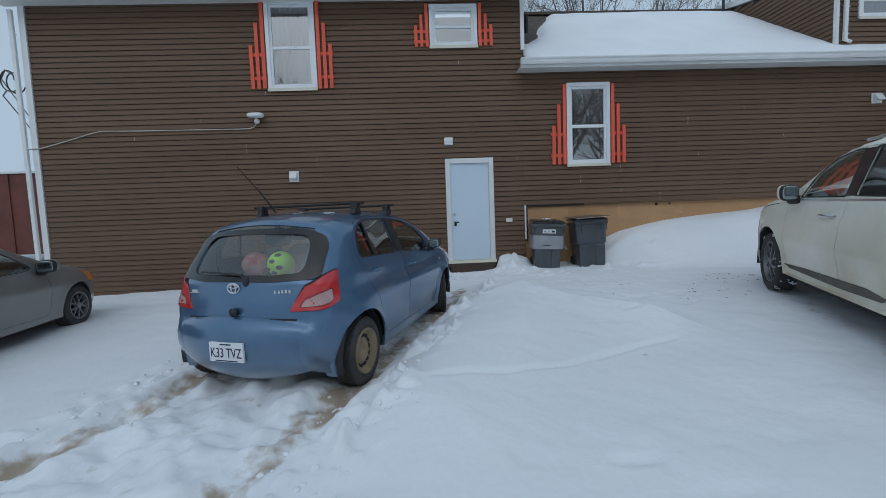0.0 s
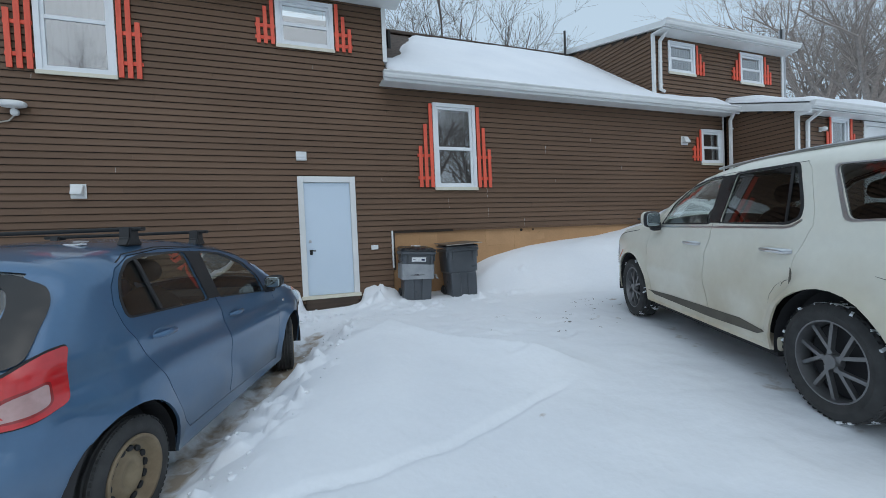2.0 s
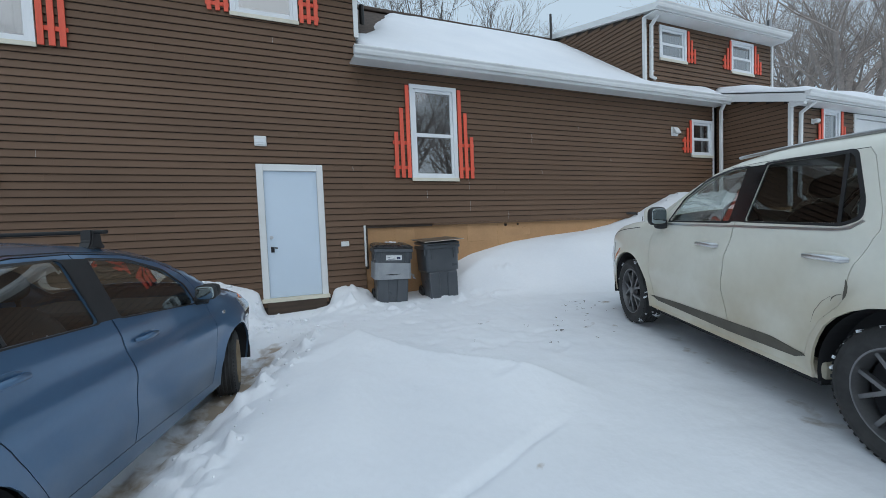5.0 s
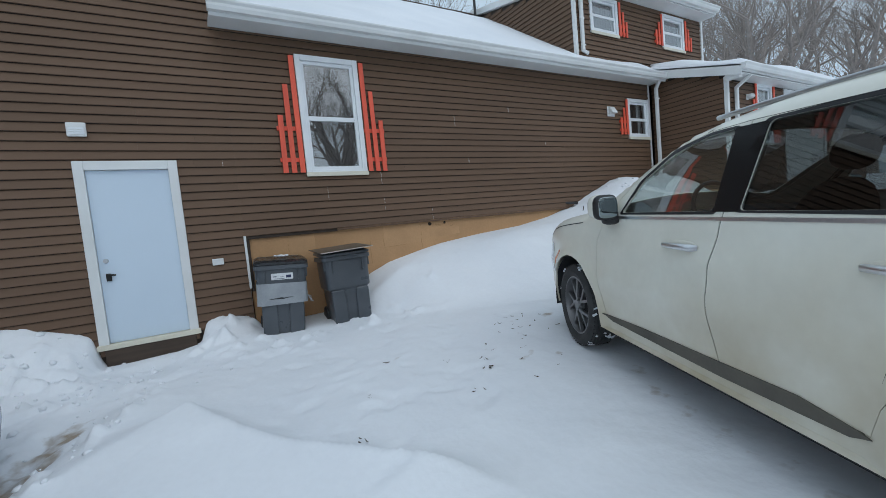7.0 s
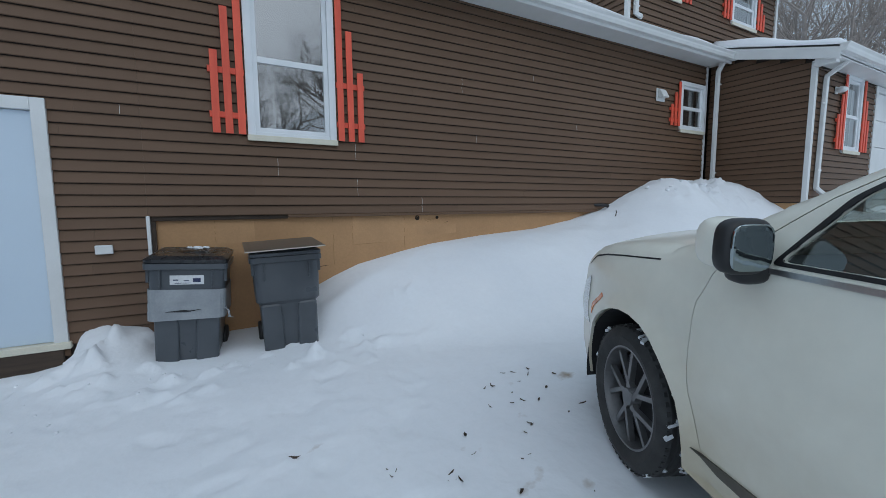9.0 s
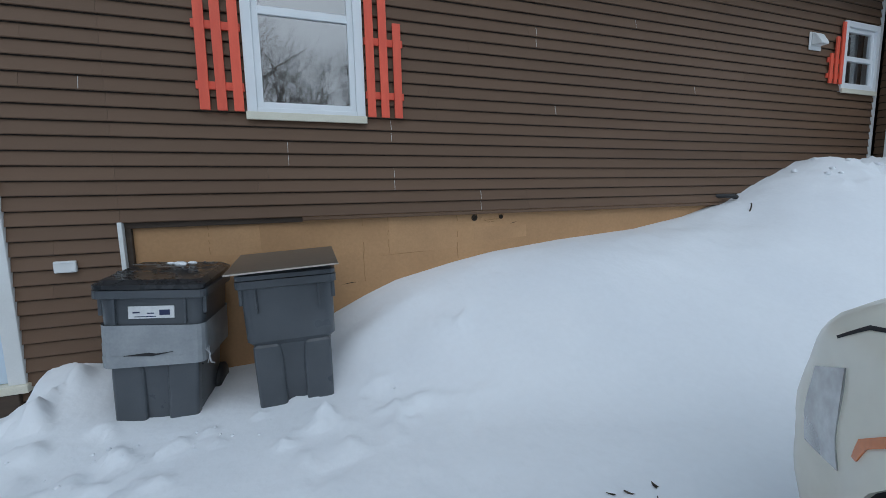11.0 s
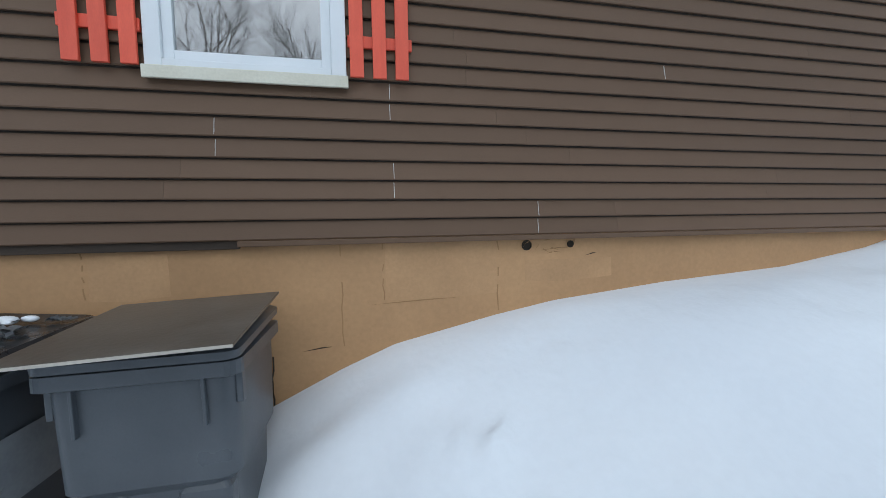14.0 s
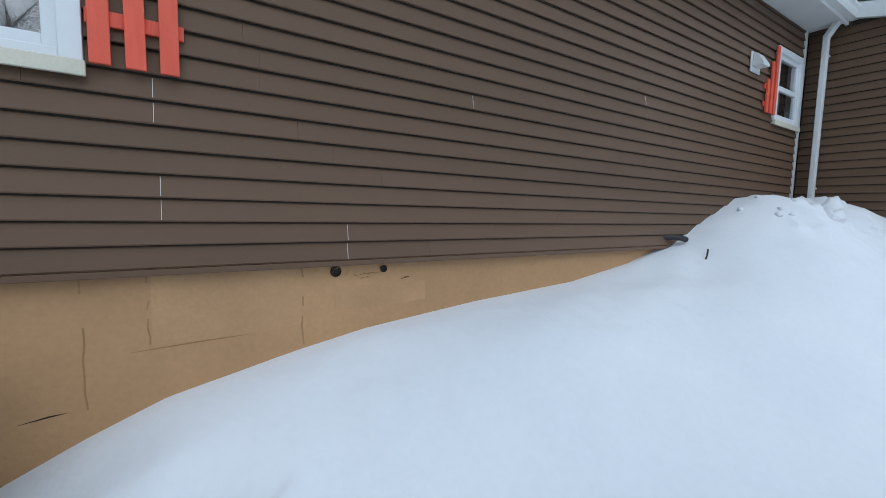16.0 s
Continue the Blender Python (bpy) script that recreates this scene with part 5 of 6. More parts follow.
yd = [dict(outline=[(2.0, 0.27), (2.06, 0.55), (2.06, 0.8), (1.99, 0.985), (1.83, 1.19), (1.60, 1.315), (1.30, 1.39), (0.915, 1.425)] + Y_SPLIT[::-1],
           glass=rounded([(1.85, 0.965), (1.065, 1.04), (1.0, 1.392), (1.31, 1.352), (1.61, 1.25), (1.80, 1.115)], 0.035),
           tint=M_CARGLASS, handle=(1.22, 0.885), handle_mat=M_BLUE),
      dict(outline=Y_SPLIT + [(0.915, 1.425), (0.60, 1.432), (0.30, 1.405), (0.155, 1.345), (0.085, 1.25), (0.06, 1.16), (0.075, 1.05), (0.16, 0.875), (0.245, 0.72), (0.335, 0.575), (0.39, 0.46), (0.45, 0.36), (0.505, 0.30)],
           glass=rounded([(0.905, 1.045), (0.125, 1.085), (0.122, 1.18), (0.165, 1.29), (0.26, 1.368), (0.42, 1.395), (0.825, 1.402)], 0.04),
           tint=M_CARGLASS, handle=(0.33, 0.945), handle_mat=M_BLUE)]
Y_LAMP = rounded([(0.465, 0.735), (0.55, 0.92), (0.60, 0.995), (0.645, 1.025), (0.715, 1.035), (0.735, 0.96), (0.765, 0.80), (0.64, 0.757)], 0.025)
Y_LAMPWIN = rounded([(0.54, 0.775), (0.58, 0.865), (0.672, 0.90), (0.69, 0.815), (0.64, 0.793)], 0.02)
ycols = [-1, -0.93, -0.86, -0.8, -0.7, -0.6, -0.4, -0.2, 0, 0.2, 0.4, 0.6, 0.7, 0.8, 0.86, 0.93, 1]
yk = yb.keep


def y_holes(i, t):
    return (yk[7] <= i < yk[9] and abs(t) < 0.93) or (yk[15] <= i < yk[17] and abs(t) < 0.93)


car_shell(hatch, yb, M_BLUE, yd, [], M_CARGLASS, ycols, y_holes)
tg = yb.strip("hatch_window", lambda i, t: yk[7] <= i < yk[9] and abs(t) < 0.93, ycols, M_REARGLASS, hatch, -0.006, "misted rear window", 0)
yb.strip("windscreen", lambda i, t: yk[15] <= i < yk[17] and abs(t) < 0.93, ycols, M_CARGLASS, hatch, -0.006, "clear windscreen", 0)
yb.wrap("window_border", rounded([(-0.60, 0.985), (-0.30, 0.948), (0.30, 0.948), (0.60, 0.985), (0.595, 1.22), (0.545, 1.32), (0.46, 1.35), (-0.46, 1.35), (-0.545, 1.32), (-0.595, 1.22)], 0.05),
        [rounded([(-0.525, 1.025), (-0.28, 0.995), (0.28, 0.995), (0.525, 1.025), (0.515, 1.22), (0.46, 1.305), (-0.46, 1.305), (-0.515, 1.22)], 0.07)], M_GLOSSBLACK, tg, 0.011, 0.03, "black printed glass border")
for sign in (1, -1):
    flip = [(p[0] * sign, p[1]) for p in Y_LAMP]
    lamp = yb.wrap("tail_lamp", flip, [], M_REDLENS, hatch, 0.014, 0.02, "red wrap-round tail lamp")
    yb.wrap("lamp_surround", [(p[0] * sign, p[1]) for p in grown(Y_LAMP, 0.007)], [], M_CABIN, lamp, 0.004, 0.02)
    yb.wrap("lamp_window", [(p[0] * sign, p[1]) for p in Y_LAMPWIN], [], M_PINKLENS, lamp, 0.019, 0.02, "pale reversing lamp window")
    yb.wrap("lamp_rim", [(p[0] * sign, p[1]) for p in grown(Y_LAMPWIN, 0.012)], [[(p[0] * sign, p[1]) for p in Y_LAMPWIN]], M_DARKRED, lamp, 0.0165, 0.02)
    h = yb.panel("headlamp", [(2.72, 0.66), (2.98, 0.62), (2.98, 0.74), (2.80, 0.86), (2.60, 0.87)], [], sign, M_CLEARLENS, hatch, off=0.006, thick=0.01, step=0.05)
    yb.panel("turn_lamp", [(2.68, 0.855), (2.80, 0.83), (2.83, 0.855), (2.72, 0.885)], [], sign, M_AMBER, h, off=0.012, thick=0.008, step=0.03, label="amber turn lamp")
    bm = bmesh.new()
    blob(bm, (2.25, sign * (float(yb.half(np.array([2.25]), np.array([0.805]))[0])), 0.805), (0.025, 0.008, 0.016))
    part("side_marker", bm, M_CLEARLENS, hatch, "small clear side marker", smooth=True)
    door_mirror(yb, 1.86, 1.03, sign, M_BLACK, hatch, 0.66)
    part("sill", boxes((0.42, sign * 0.74 - 0.03, 0.2, 2.05, sign * 0.74 + 0.03, 0.27), bevel=0.015), M_BLUE, hatch)
    bm = prism(bmesh.new(), [(-0.39, 0.34), (-0.345, 0.36), (-0.345, 0.20), (-0.36, 0.19)], "y", sign * 0.69 - 0.05, sign * 0.69 + 0.05)
    bmesh.ops.bevel(bm, geom=bm.edges[:], offset=0.006, segments=2, affect="EDGES")
    part("mudflap", bm, M_BLUE, hatch, "dirty blue mudflap")
    for x in (0, 2.46):
        wheel_liner(hatch, yb, x, sign)
        wheel(hatch, x, sign * 0.735, 0.29, 0.175, 0.19, sign, "steel", 0 if x == 0 else 18)
    # black pillar between the doors
    yb.panel("pillar_cover", [(1.06, 1.041), (0.91, 1.049), (0.83, 1.402), (0.995, 1.392)], [], sign, M_BLACK, hatch, off=0.0045, thick=0.003, step=0.06)
    bm = bmesh.new()
    zz = np.linspace(1.08, 1.385, 8)
    tube(bm, [(0.385 - (z - 1.08) * 0.17, sign * float(yb.half(np.array([0.4]), np.array([z]))[0]), z) for z in zz], 0.012, 6)
    part("window_bar", bm, M_BLACK, hatch)
cabin(hatch, yb, -0.38, 2.15, 0.98, ((1.15, 0.36, 0.48), (1.15, -0.36, 0.48), (0.33, 0.0, 1.15)), 0.08, 0.04)
part("underbody", boxes((-0.28, -0.60, 0.19, 3.0, 0.62, 0.34), bevel=0.02), M_CABIN, hatch)
# rear fittings
yb.strip("hatch_seam", lambda i, t: i == yk[4] and abs(t) < 0.86, ycols, M_CABIN, hatch, 0.003, "dark gap under the hatch", 0)
bm = boxes((-0.682, -0.155, 0.39, -0.66, 0.155, 0.54), bevel=0.004)
pl = part("number_plate", bm, M_PLATE, hatch, "white number plate with dark characters")
me = flat_text("K33 TVZ", 0.092)
me.transform(Matrix.Translation((-0.6825, 0, 0.458)) @ Matrix.Rotation(radians(-90), 4, "Z") @ Matrix.Rotation(radians(90), 4, "X") @ Matrix.Diagonal((0.82, 1.15, 1, 1)))
place("plate_characters", me, M_INK, pl)
part("plate_bar", boxes((-0.684, -0.05, 0.521, -0.681, 0.05, 0.531)), M_INK, pl)
part("plate_bar", boxes((-0.684, -0.10, 0.396, -0.681, 0.10, 0.404)), M_INK, pl)
bm = bmesh.new()
for rx, rz in ((0.055, 0.038), (0.022, 0.036)):
    tube(bm, [(-0.552, rx * math.cos(a), 0.93 + rz * math.sin(a)) for a in np.linspace(0, 2 * math.pi, 25)], 0.006, 6, caps=False)
tube(bm, [(-0.552, 0.04 * math.cos(a), 0.945 + 0.014 * math.sin(a)) for a in np.linspace(0, 2 * math.pi, 25)], 0.005, 6, caps=False)
part("emblem", bm, M_CHROME, hatch, "plain chrome oval emblem", smooth=True)
part("model_script", boxes(*[(-0.518 + 0.007 * k, -0.36 - k * 0.027, 0.885, -0.500 + 0.007 * k, -0.342 - k * 0.027, 0.91) for k in range(5)], bevel=0.003), M_CHROME, hatch, "small chrome bars of a model script")
bm = bmesh.new()
bmesh.ops.create_cone(bm, cap_ends=True, segments=20, radius1=0.034, radius2=0.03, depth=0.03, matrix=Matrix.Translation((-0.588, -0.02, 0.75)) @ Matrix.Rotation(radians(90), 4, "Y"))
part("hatch_lock", bm, M_BLACK, hatch, "black round hatch lock", smooth=True)
part("badge", boxes((-0.507, 0.40, 0.885, -0.490, 0.43, 0.905), (-0.502, 0.435, 0.885, -0.485, 0.46, 0.905), (-0.512, 0.385, 0.88, -0.487, 0.475, 0.884), bevel=0.003), M_CHROME, hatch, "small chrome badge")
bm = tube(bmesh.new(), [(-0.515, -0.09, 0.985), (-0.525, -0.06, 1.03), (-0.515, 0.12, 1.04), (-0.48, 0.36, 1.045)], [0.018, 0.012, 0.009, 0.007], 6)
blob(bm, (-0.518, -0.10, 0.975), (0.03, 0.03, 0.04))
part("rear_wiper", bm, M_BLACK, hatch)
# aerial and roof rack
tube_bm = tube(bmesh.new(), [(0.02, 0.0, 1.50), (-0.14, 0.0, 1.66), (-0.40, 0.0, 1.87)], [0.008, 0.005, 0.003], 6)
part("aerial", tube_bm, M_BLACK, hatch)
rack = empty("roof_rack", hatch.matrix_world.copy(), "black roof rack with two bars on a blue hatchback", "roof rack")
for x, zb in ((0.50, 1.56), (1.24, 1.535)):
    bm = boxes((x - 0.025, -0.62, zb - 0.012, x + 0.025, 0.62, zb + 0.012), bevel=0.008)
    part("crossbar", bm, M_BLACKMETAL, rack)
    for s in (-1, 1):
        bm = prism(bmesh.new(), [(x - 0.075, zb - 0.10), (x + 0.075, zb - 0.10), (x + 0.042, zb - 0.055), (x + 0.036, zb + 0.014), (x - 0.036, zb + 0.014), (x - 0.042, zb - 0.055)], "y", s * 0.53 - 0.035, s * 0.53 + 0.035)
        bmesh.ops.bevel(bm, geom=bm.edges[:], offset=0.008, segments=2, affect="EDGES")
        part("rack_foot", bm, M_BLACK, rack)
part("sunroof_strip", boxes((0.30, -0.40, 1.475, 0.34, -0.30, 1.485)), M_PLATE, hatch)
# two balls behind the rear window
for name, c, col, col2, lab in (("ball", (-0.13, 0.13, 1.0), (0.42, 0.06, 0.05), (0.55, 0.25, 0.22), "faded red ball behind the rear window"), ("ball", (-0.13, -0.13, 1.0), (0.42, 0.80, 0.05), (0.36, 0.70, 0.03), "neon yellow ball behind the rear window")):
    bm = bmesh.new()
    bmesh.ops.create_uvsphere(bm, u_segments=28, v_segments=16, radius=0.115)
    bm.transform(hatch.matrix_world @ Matrix.Translation((c[0], c[1], 1.056)))
    b_ = tagged(part(name, bm, mat(lab.split()[1] + "_ball", col, col2, 14, 60, 0.5, 0.1), smooth=True), lab, "ball")
    bm = bmesh.new()
    for v_ in ((-0.9, 0.1, 0.35), (-0.85, -0.45, -0.1), (-0.8, 0.5, -0.25), (-0.6, -0.2, 0.8), (-0.85, 0.05, -0.5)):
        d_ = Vector(v_).normalized()
        q_ = d_.to_track_quat("Z", "Y")
        rim_ = [bm.verts.new((d_ * 0.112 + q_ @ Vector((0.034 * math.cos(k * 1.2566), 0.022 * math.sin(k * 1.2566), 0))).normalized() * 0.1165) for k in range(5)]
        hub_ = bm.verts.new(d_ * 0.1175)
        for k in range(5):
            bm.faces.new((hub_, rim_[k], rim_[(k + 1) % 5]))
    bm.transform(hatch.matrix_world @ Matrix.Translation((c[0], c[1], 1.056)))
    part("patch", bm, M_BLACK if c[1] < 0 else M_PINKLENS, b_)

# large cream SUV
sb = Body([(-1.02, 0.36), (-1.10, 0.47), (-1.13, 0.65), (-1.12, 0.86), (-1.06, 1.0), (-1.03, 1.15), (-0.98, 1.26), (-0.86, 1.46), (-0.73, 1.64), (-0.62, 1.715), (-0.3, 1.765), (0.4, 1.80), (1.0, 1.80), (1.5, 1.745), (1.77, 1.667),
           (2.2, 1.455), (2.60, 1.25), (2.85, 1.215), (3.3, 1.16), (3.56, 1.09), (3.70, 0.96), (3.76, 0.68), (3.76, 0.48), (3.70, 0.3)],
          2.90, 0.38, 0.472, 0.31, 1.98, 1.20, 0.27, (2.85, 0.22), (-0.35, 0.20), 0.11,
          [0.08, 0.1, 0.1, 0.1, 0.1, 0.1, 0.1, 0.09, 0.08, 0.07, 0.06, 0.06, 0.06, 0.06, 0.07, 0.09, 0.09, 0.07, 0.07, 0.10, 0.14, 0.16, 0.16, 0.14])
suv = empty("car", car_pose(SUV[0], SUV[1], 0.215, SUV[2], 2.6), "large cream-white SUV with dirty dented side, parked in snow", "car")
S_SPLIT = [(1.22, 0.44), (1.27, 0.60), (1.31, 0.80), (1.30, 0.98), (1.25, 1.20)]
sd = [dict(outline=[(2.34, 0.44), (2.42, 0.65), (2.456, 0.84), (2.454, 1.03), (2.41, 1.15), (2.33, 1.235), (2.06, 1.455), (1.76, 1.628), (1.46, 1.70), (1.19, 1.712)] + S_SPLIT[::-1],
           glass=rounded([(2.15, 1.245), (1.31, 1.265), (1.275, 1.685), (1.46, 1.675), (1.73, 1.605), (1.97, 1.465)], 0.03),
           seal_w=0.028, tint=M_CARGLASS, handle=(1.52, 1.06), handle_mat=M_CHROME, hl=0.26),
      dict(outline=S_SPLIT + [(1.19, 1.712), (0.36, 1.712), (0.315, 1.66), (0.25, 1.50), (0.19, 1.36), (0.168, 1.25), (0.215, 1.15), (0.275, 1.04), (0.30, 0.92), (0.318, 0.80), (0.42, 0.70), (0.495, 0.56), (0.525, 0.44)],
           glass=rounded([(1.155, 1.268), (0.40, 1.278), (0.305, 1.315), (0.315, 1.40), (0.445, 1.69), (1.09, 1.69)], 0.035),
           seal_w=0.028, tint=M_TINTGLASS, handle=(0.445, 1.07), handle_mat=M_CHROME, hl=0.28)]
S_QUART = rounded([(-0.07, 1.30), (-0.84, 1.33), (-0.69, 1.62), (0.12, 1.655)], 0.05)


def rear_door_dent(x, z):
    u, v = (x - 0.40) * 0.62 - (z - 0.80) * 0.78, (x - 0.40) * 0.78 + (z - 0.80) * 0.62
    return 0.035 * np.exp(-(u / 0.16) ** 2 - (v / 0.07) ** 2) - 0.014 * np.exp(-(u / 0.20) ** 2 - ((v + 0.09) / 0.04) ** 2) + 0.012 * np.exp(-((x - 0.62) / 0.10) ** 2 - ((z - 0.72) / 0.16) ** 2)


sb.dent = rear_door_dent
scols = [-1, -0.93, -0.86, -0.7, -0.5, -0.25, 0, 0.25, 0.5, 0.7, 0.86, 0.93, 1]
sk = sb.keep


def s_holes(i, t):
    return (sk[6] <= i < sk[8] and abs(t) < 0.86) or (sk[14] <= i < sk[16] and abs(t) < 0.93)


car_shell(suv, sb, M_CREAM, sd, [S_QUART], M_TINTGLASS, scols, s_holes, 0.035, 0.0045)
sb.strip("rear_window", lambda i, t: sk[6] <= i < sk[8] and abs(t) < 0.86, scols, M_TINTGLASS, suv, -0.006, "dark rear window", 0)
sb.strip("windscreen", lambda i, t: sk[14] <= i < sk[16] and abs(t) < 0.93, scols, M_CARGLASS, suv, -0.006, "clear windscreen", 0)
for sign in (1, -1):
    sb.panel("cladding", [(2.38, 0.44), (2.25, 0.405), (1.22, 0.385), (0.60, 0.40), (0.515, 0.435), (0.80, 0.477), (1.25, 0.47), (1.9, 0.462)], [], sign, M_CLAD, suv, off=0.008, thick=0.02, step=0.06, label="dark lower door cladding")
    part("sill", boxes((0.46, sign * 0.87 - 0.05, 0.28, 2.42, sign * 0.87 + 0.065, 0.41), bevel=0.03), M_CREAM, suv)
    sb.panel("window_strip", [(2.36, 1.200), (0.40, 1.232), (0.325, 1.248), (0.262, 1.292), (0.272, 1.302), (0.335, 1.264), (0.40, 1.25), (2.36, 1.218)], [], sign, M_CHROME, suv, off=0.006, thick=0.008, step=0.08, label="chrome strip under the windows")
    sb.panel("pillar_cover", [(1.31, 1.262), (1.15, 1.264), (1.085, 1.69), (1.275, 1.688)], [], sign, M_GLOSSBLACK, suv, off=0.0045, thick=0.004, step=0.06)
    door_mirror(sb, 2.20, 1.28, sign, M_CREAM, suv, 1.08, 0.7)
    sb.panel("window_bar", [(0.505, 1.695), (0.478, 1.695), (0.405, 1.28), (0.428, 1.28)], [], sign, M_BLACK, suv, off=-0.006, thick=0.004, step=0.08)
    sb.panel("quarter_trim", grown(S_QUART, 0.028), [S_QUART], sign, M_CHROME, suv, off=0.005, thick=0.01, step=0.08, label="satin chrome quarter window trim")
    sb.panel("bonnet_gap", [(3.52, 0.985), (3.42, 1.05), (3.25, 1.088), (3.05, 1.115), (2.73, 1.15), (2.73, 1.158), (3.05, 1.123), (3.25, 1.097), (3.43, 1.06), (3.53, 0.99)], [], sign, M_CABIN, suv, off=0.0015, thick=0, step=0.05)
    bm = tube(bmesh.new(), [(x, sign * (0.99 - 0.29 - 0.02 * abs(x - 0.6)), 1.808 - 0.028 * (x - 0.6) ** 2) for x in np.linspace(-0.5, 1.55, 14)], 0.014, 8)
    part("roof_rail", bm, M_STEEL, suv, "grey roof rail", smooth=True)
    sb.panel("headlamp", [(3.42, 0.62), (3.60, 0.60), (3.60, 0.86), (3.46, 0.92)], [], sign, M_CLEARLENS, suv, off=0.005, thick=0.01, step=0.06)
    sb.panel("side_marker", [(3.20, 0.85), (3.32, 0.76), (3.34, 0.71), (3.36, 0.71), (3.35, 0.77), (3.22, 0.87)], [], sign, M_AMBER, suv, off=0.006, thick=0.008, step=0.05, label="small amber side marker")
    sb.panel("tail_lamp", [(-0.97, 0.80), (-0.78, 0.85), (-0.76, 1.15), (-0.90, 1.17)], [], sign, M_REDLENS, suv, off=0.008, thick=0.015, step=0.05)
    for x in (0, 2.90):
        wheel_liner(suv, sb, x, sign)
        wheel(suv, x, sign * 0.865, 0.38, 0.235, 0.268, sign, "alloy", 0 if x == 0 else -4)
cabin(suv, sb, -0.9, 2.42, 1.21, ((1.35, 0.40, 0.52), (1.35, -0.40, 0.52), (0.45, 0.40, 0.52), (0.45, -0.40, 0.52)), -0.2)
part("underbody", boxes((-0.9, -0.72, 0.26, 3.4, 0.72, 0.45), bevel=0.02), M_CABIN, suv)
# crease in the rear door and fuel flap
def scrape(pts, r, label):
    q = np.array(pts)
    y = sb.half(q[:, 0], q[:, 1]) - rear_door_dent(q[:, 0], q[:, 1])
    bm = tube(bmesh.new(), [(a, c + 0.001, b) for (a, b), c in zip(pts, y)], r, 5)
    part("door_damage", bm, M_CLAD, suv, label)


scrape([(0.302, 0.96), (0.300, 0.92), (0.306, 0.87), (0.31, 0.84)], [0.002, 0.008, 0.010, 0.003], "rusty crease at the rear door edge")
scrape([(0.335, 0.865), (0.37, 0.855), (0.395, 0.835), (0.405, 0.81)], [0.001, 0.003, 0.0035, 0.001], "dark scrape on the rear door")
scrape([(0.40, 0.845), (0.45, 0.80), (0.485, 0.73), (0.50, 0.66)], [0.0005, 0.0015, 0.0015, 0.0005], "dark scrape on the rear door")
scrape([(-0.30, 0.98), (-0.45, 0.955), (-0.60, 0.95)], [0.001, 0.004, 0.001], "dark scratch on the rear wing")

# grey saloon at the far corner
gb = Body([(-0.95, 0.30), (-1.0, 0.55), (-0.98, 0.80), (-0.90, 0.98), (-0.45, 1.05), (-0.20, 1.18), (0.20, 1.37), (0.70, 1.43), (1.2, 1.42), (1.55, 1.34), (2.0, 1.15), (2.45, 0.96), (2.9, 0.89), (3.2, 0.80), (3.36, 0.66), (3.40, 0.5), (3.36, 0.24)],
          2.65, 0.31, 0.365, 0.22, 1.74, 0.92, 0.32, (2.45, 0.24), (-0.2, 0.2), 0.12, [0.1] * 5 + [0.05] * 5 + [0.08] * 2 + [0.08, 0.1, 0.14, 0.16, 0.15])
saloon = empty("car", car_pose(-5.58, 3.68, -0.02, -7, 1.0), "grey saloon parked nose-in beside the house corner", "car")
gd = [dict(outline=[(2.05, 0.30), (2.12, 0.6), (2.08, 0.93), (1.70, 1.22), (1.35, 1.33), (1.0, 1.34), (0.99, 0.9), (1.02, 0.30)], glass=chaikin([(1.95, 0.95), (1.06, 0.96), (1.06, 1.30), (1.33, 1.29), (1.60, 1.18)], 2),
           tint=M_CARGLASS, handle=(1.18, 0.8), handle_mat=M_GREYCAR)]
gk = gb.keep
car_shell(saloon, gb, M_GREYCAR, gd, [], M_CARGLASS, scols, lambda i, t: (gk[9] <= i < gk[11] and abs(t) < 0.93) or (gk[5] <= i < gk[6] and abs(t) < 0.86))
gb.strip("windscreen", lambda i, t: gk[9] <= i < gk[11] and abs(t) < 0.93, scols, M_CARGLASS, saloon, -0.006, "", 0)
gb.strip("rear_window", lambda i, t: gk[5] <= i < gk[6] and abs(t) < 0.86, scols, M_CARGLASS, saloon, -0.006, "", 0)
for sign in (1, -1):
    door_mirror(gb, 1.95, 0.98, sign, M_GREYCAR, saloon)
    gb.panel("headlamp", [(2.95, 0.66), (3.2, 0.62), (3.2, 0.72), (2.85, 0.84)], [], sign, M_AMBER if sign < 0 else M_CLEARLENS, saloon, off=0.006, thick=0.01, step=0.05)
    for x in (0, 2.65):
        wheel(saloon, x, sign * 0.76, 0.31, 0.195, 0.2, sign, "alloy")
cabin(saloon, gb, -0.8, 2.2, 0.95, ((1.15, 0.38, 0.5), (1.15, -0.38, 0.5)), 0.0)
part("underbody", boxes((-0.8, -0.62, 0.18, 3.2, 0.62, 0.38), bevel=0.02), M_CABIN, saloon)


# ---- wheeled bins by the foundation ----
M_BIN = mat("dark_grey_bin_plastic", (0.085, 0.095, 0.108), (0.06, 0.068, 0.078), 3, 120, 0.30, 0.12, grain=0.08)
M_TAPE = mat("silver_duct_tape", (0.34, 0.36, 0.38), (0.27, 0.29, 0.31), 7, 60, 0.4, 0.25, metal=0.1)
M_LABEL = mat("torn_white_label", (0.72, 0.73, 0.74), (0.60, 0.61, 0.62), 12, 60, 0.7, 0.1)
M_BOARD = mat("worn_dark_board", (0.085, 0.07, 0.058), (0.16, 0.14, 0.12), 4, 40, 0.35, 0.25)
M_LID = mat("glossy_black_lid", (0.018, 0.019, 0.021), (0.03, 0.031, 0.034), 9, 60, 0.28, 0.2)
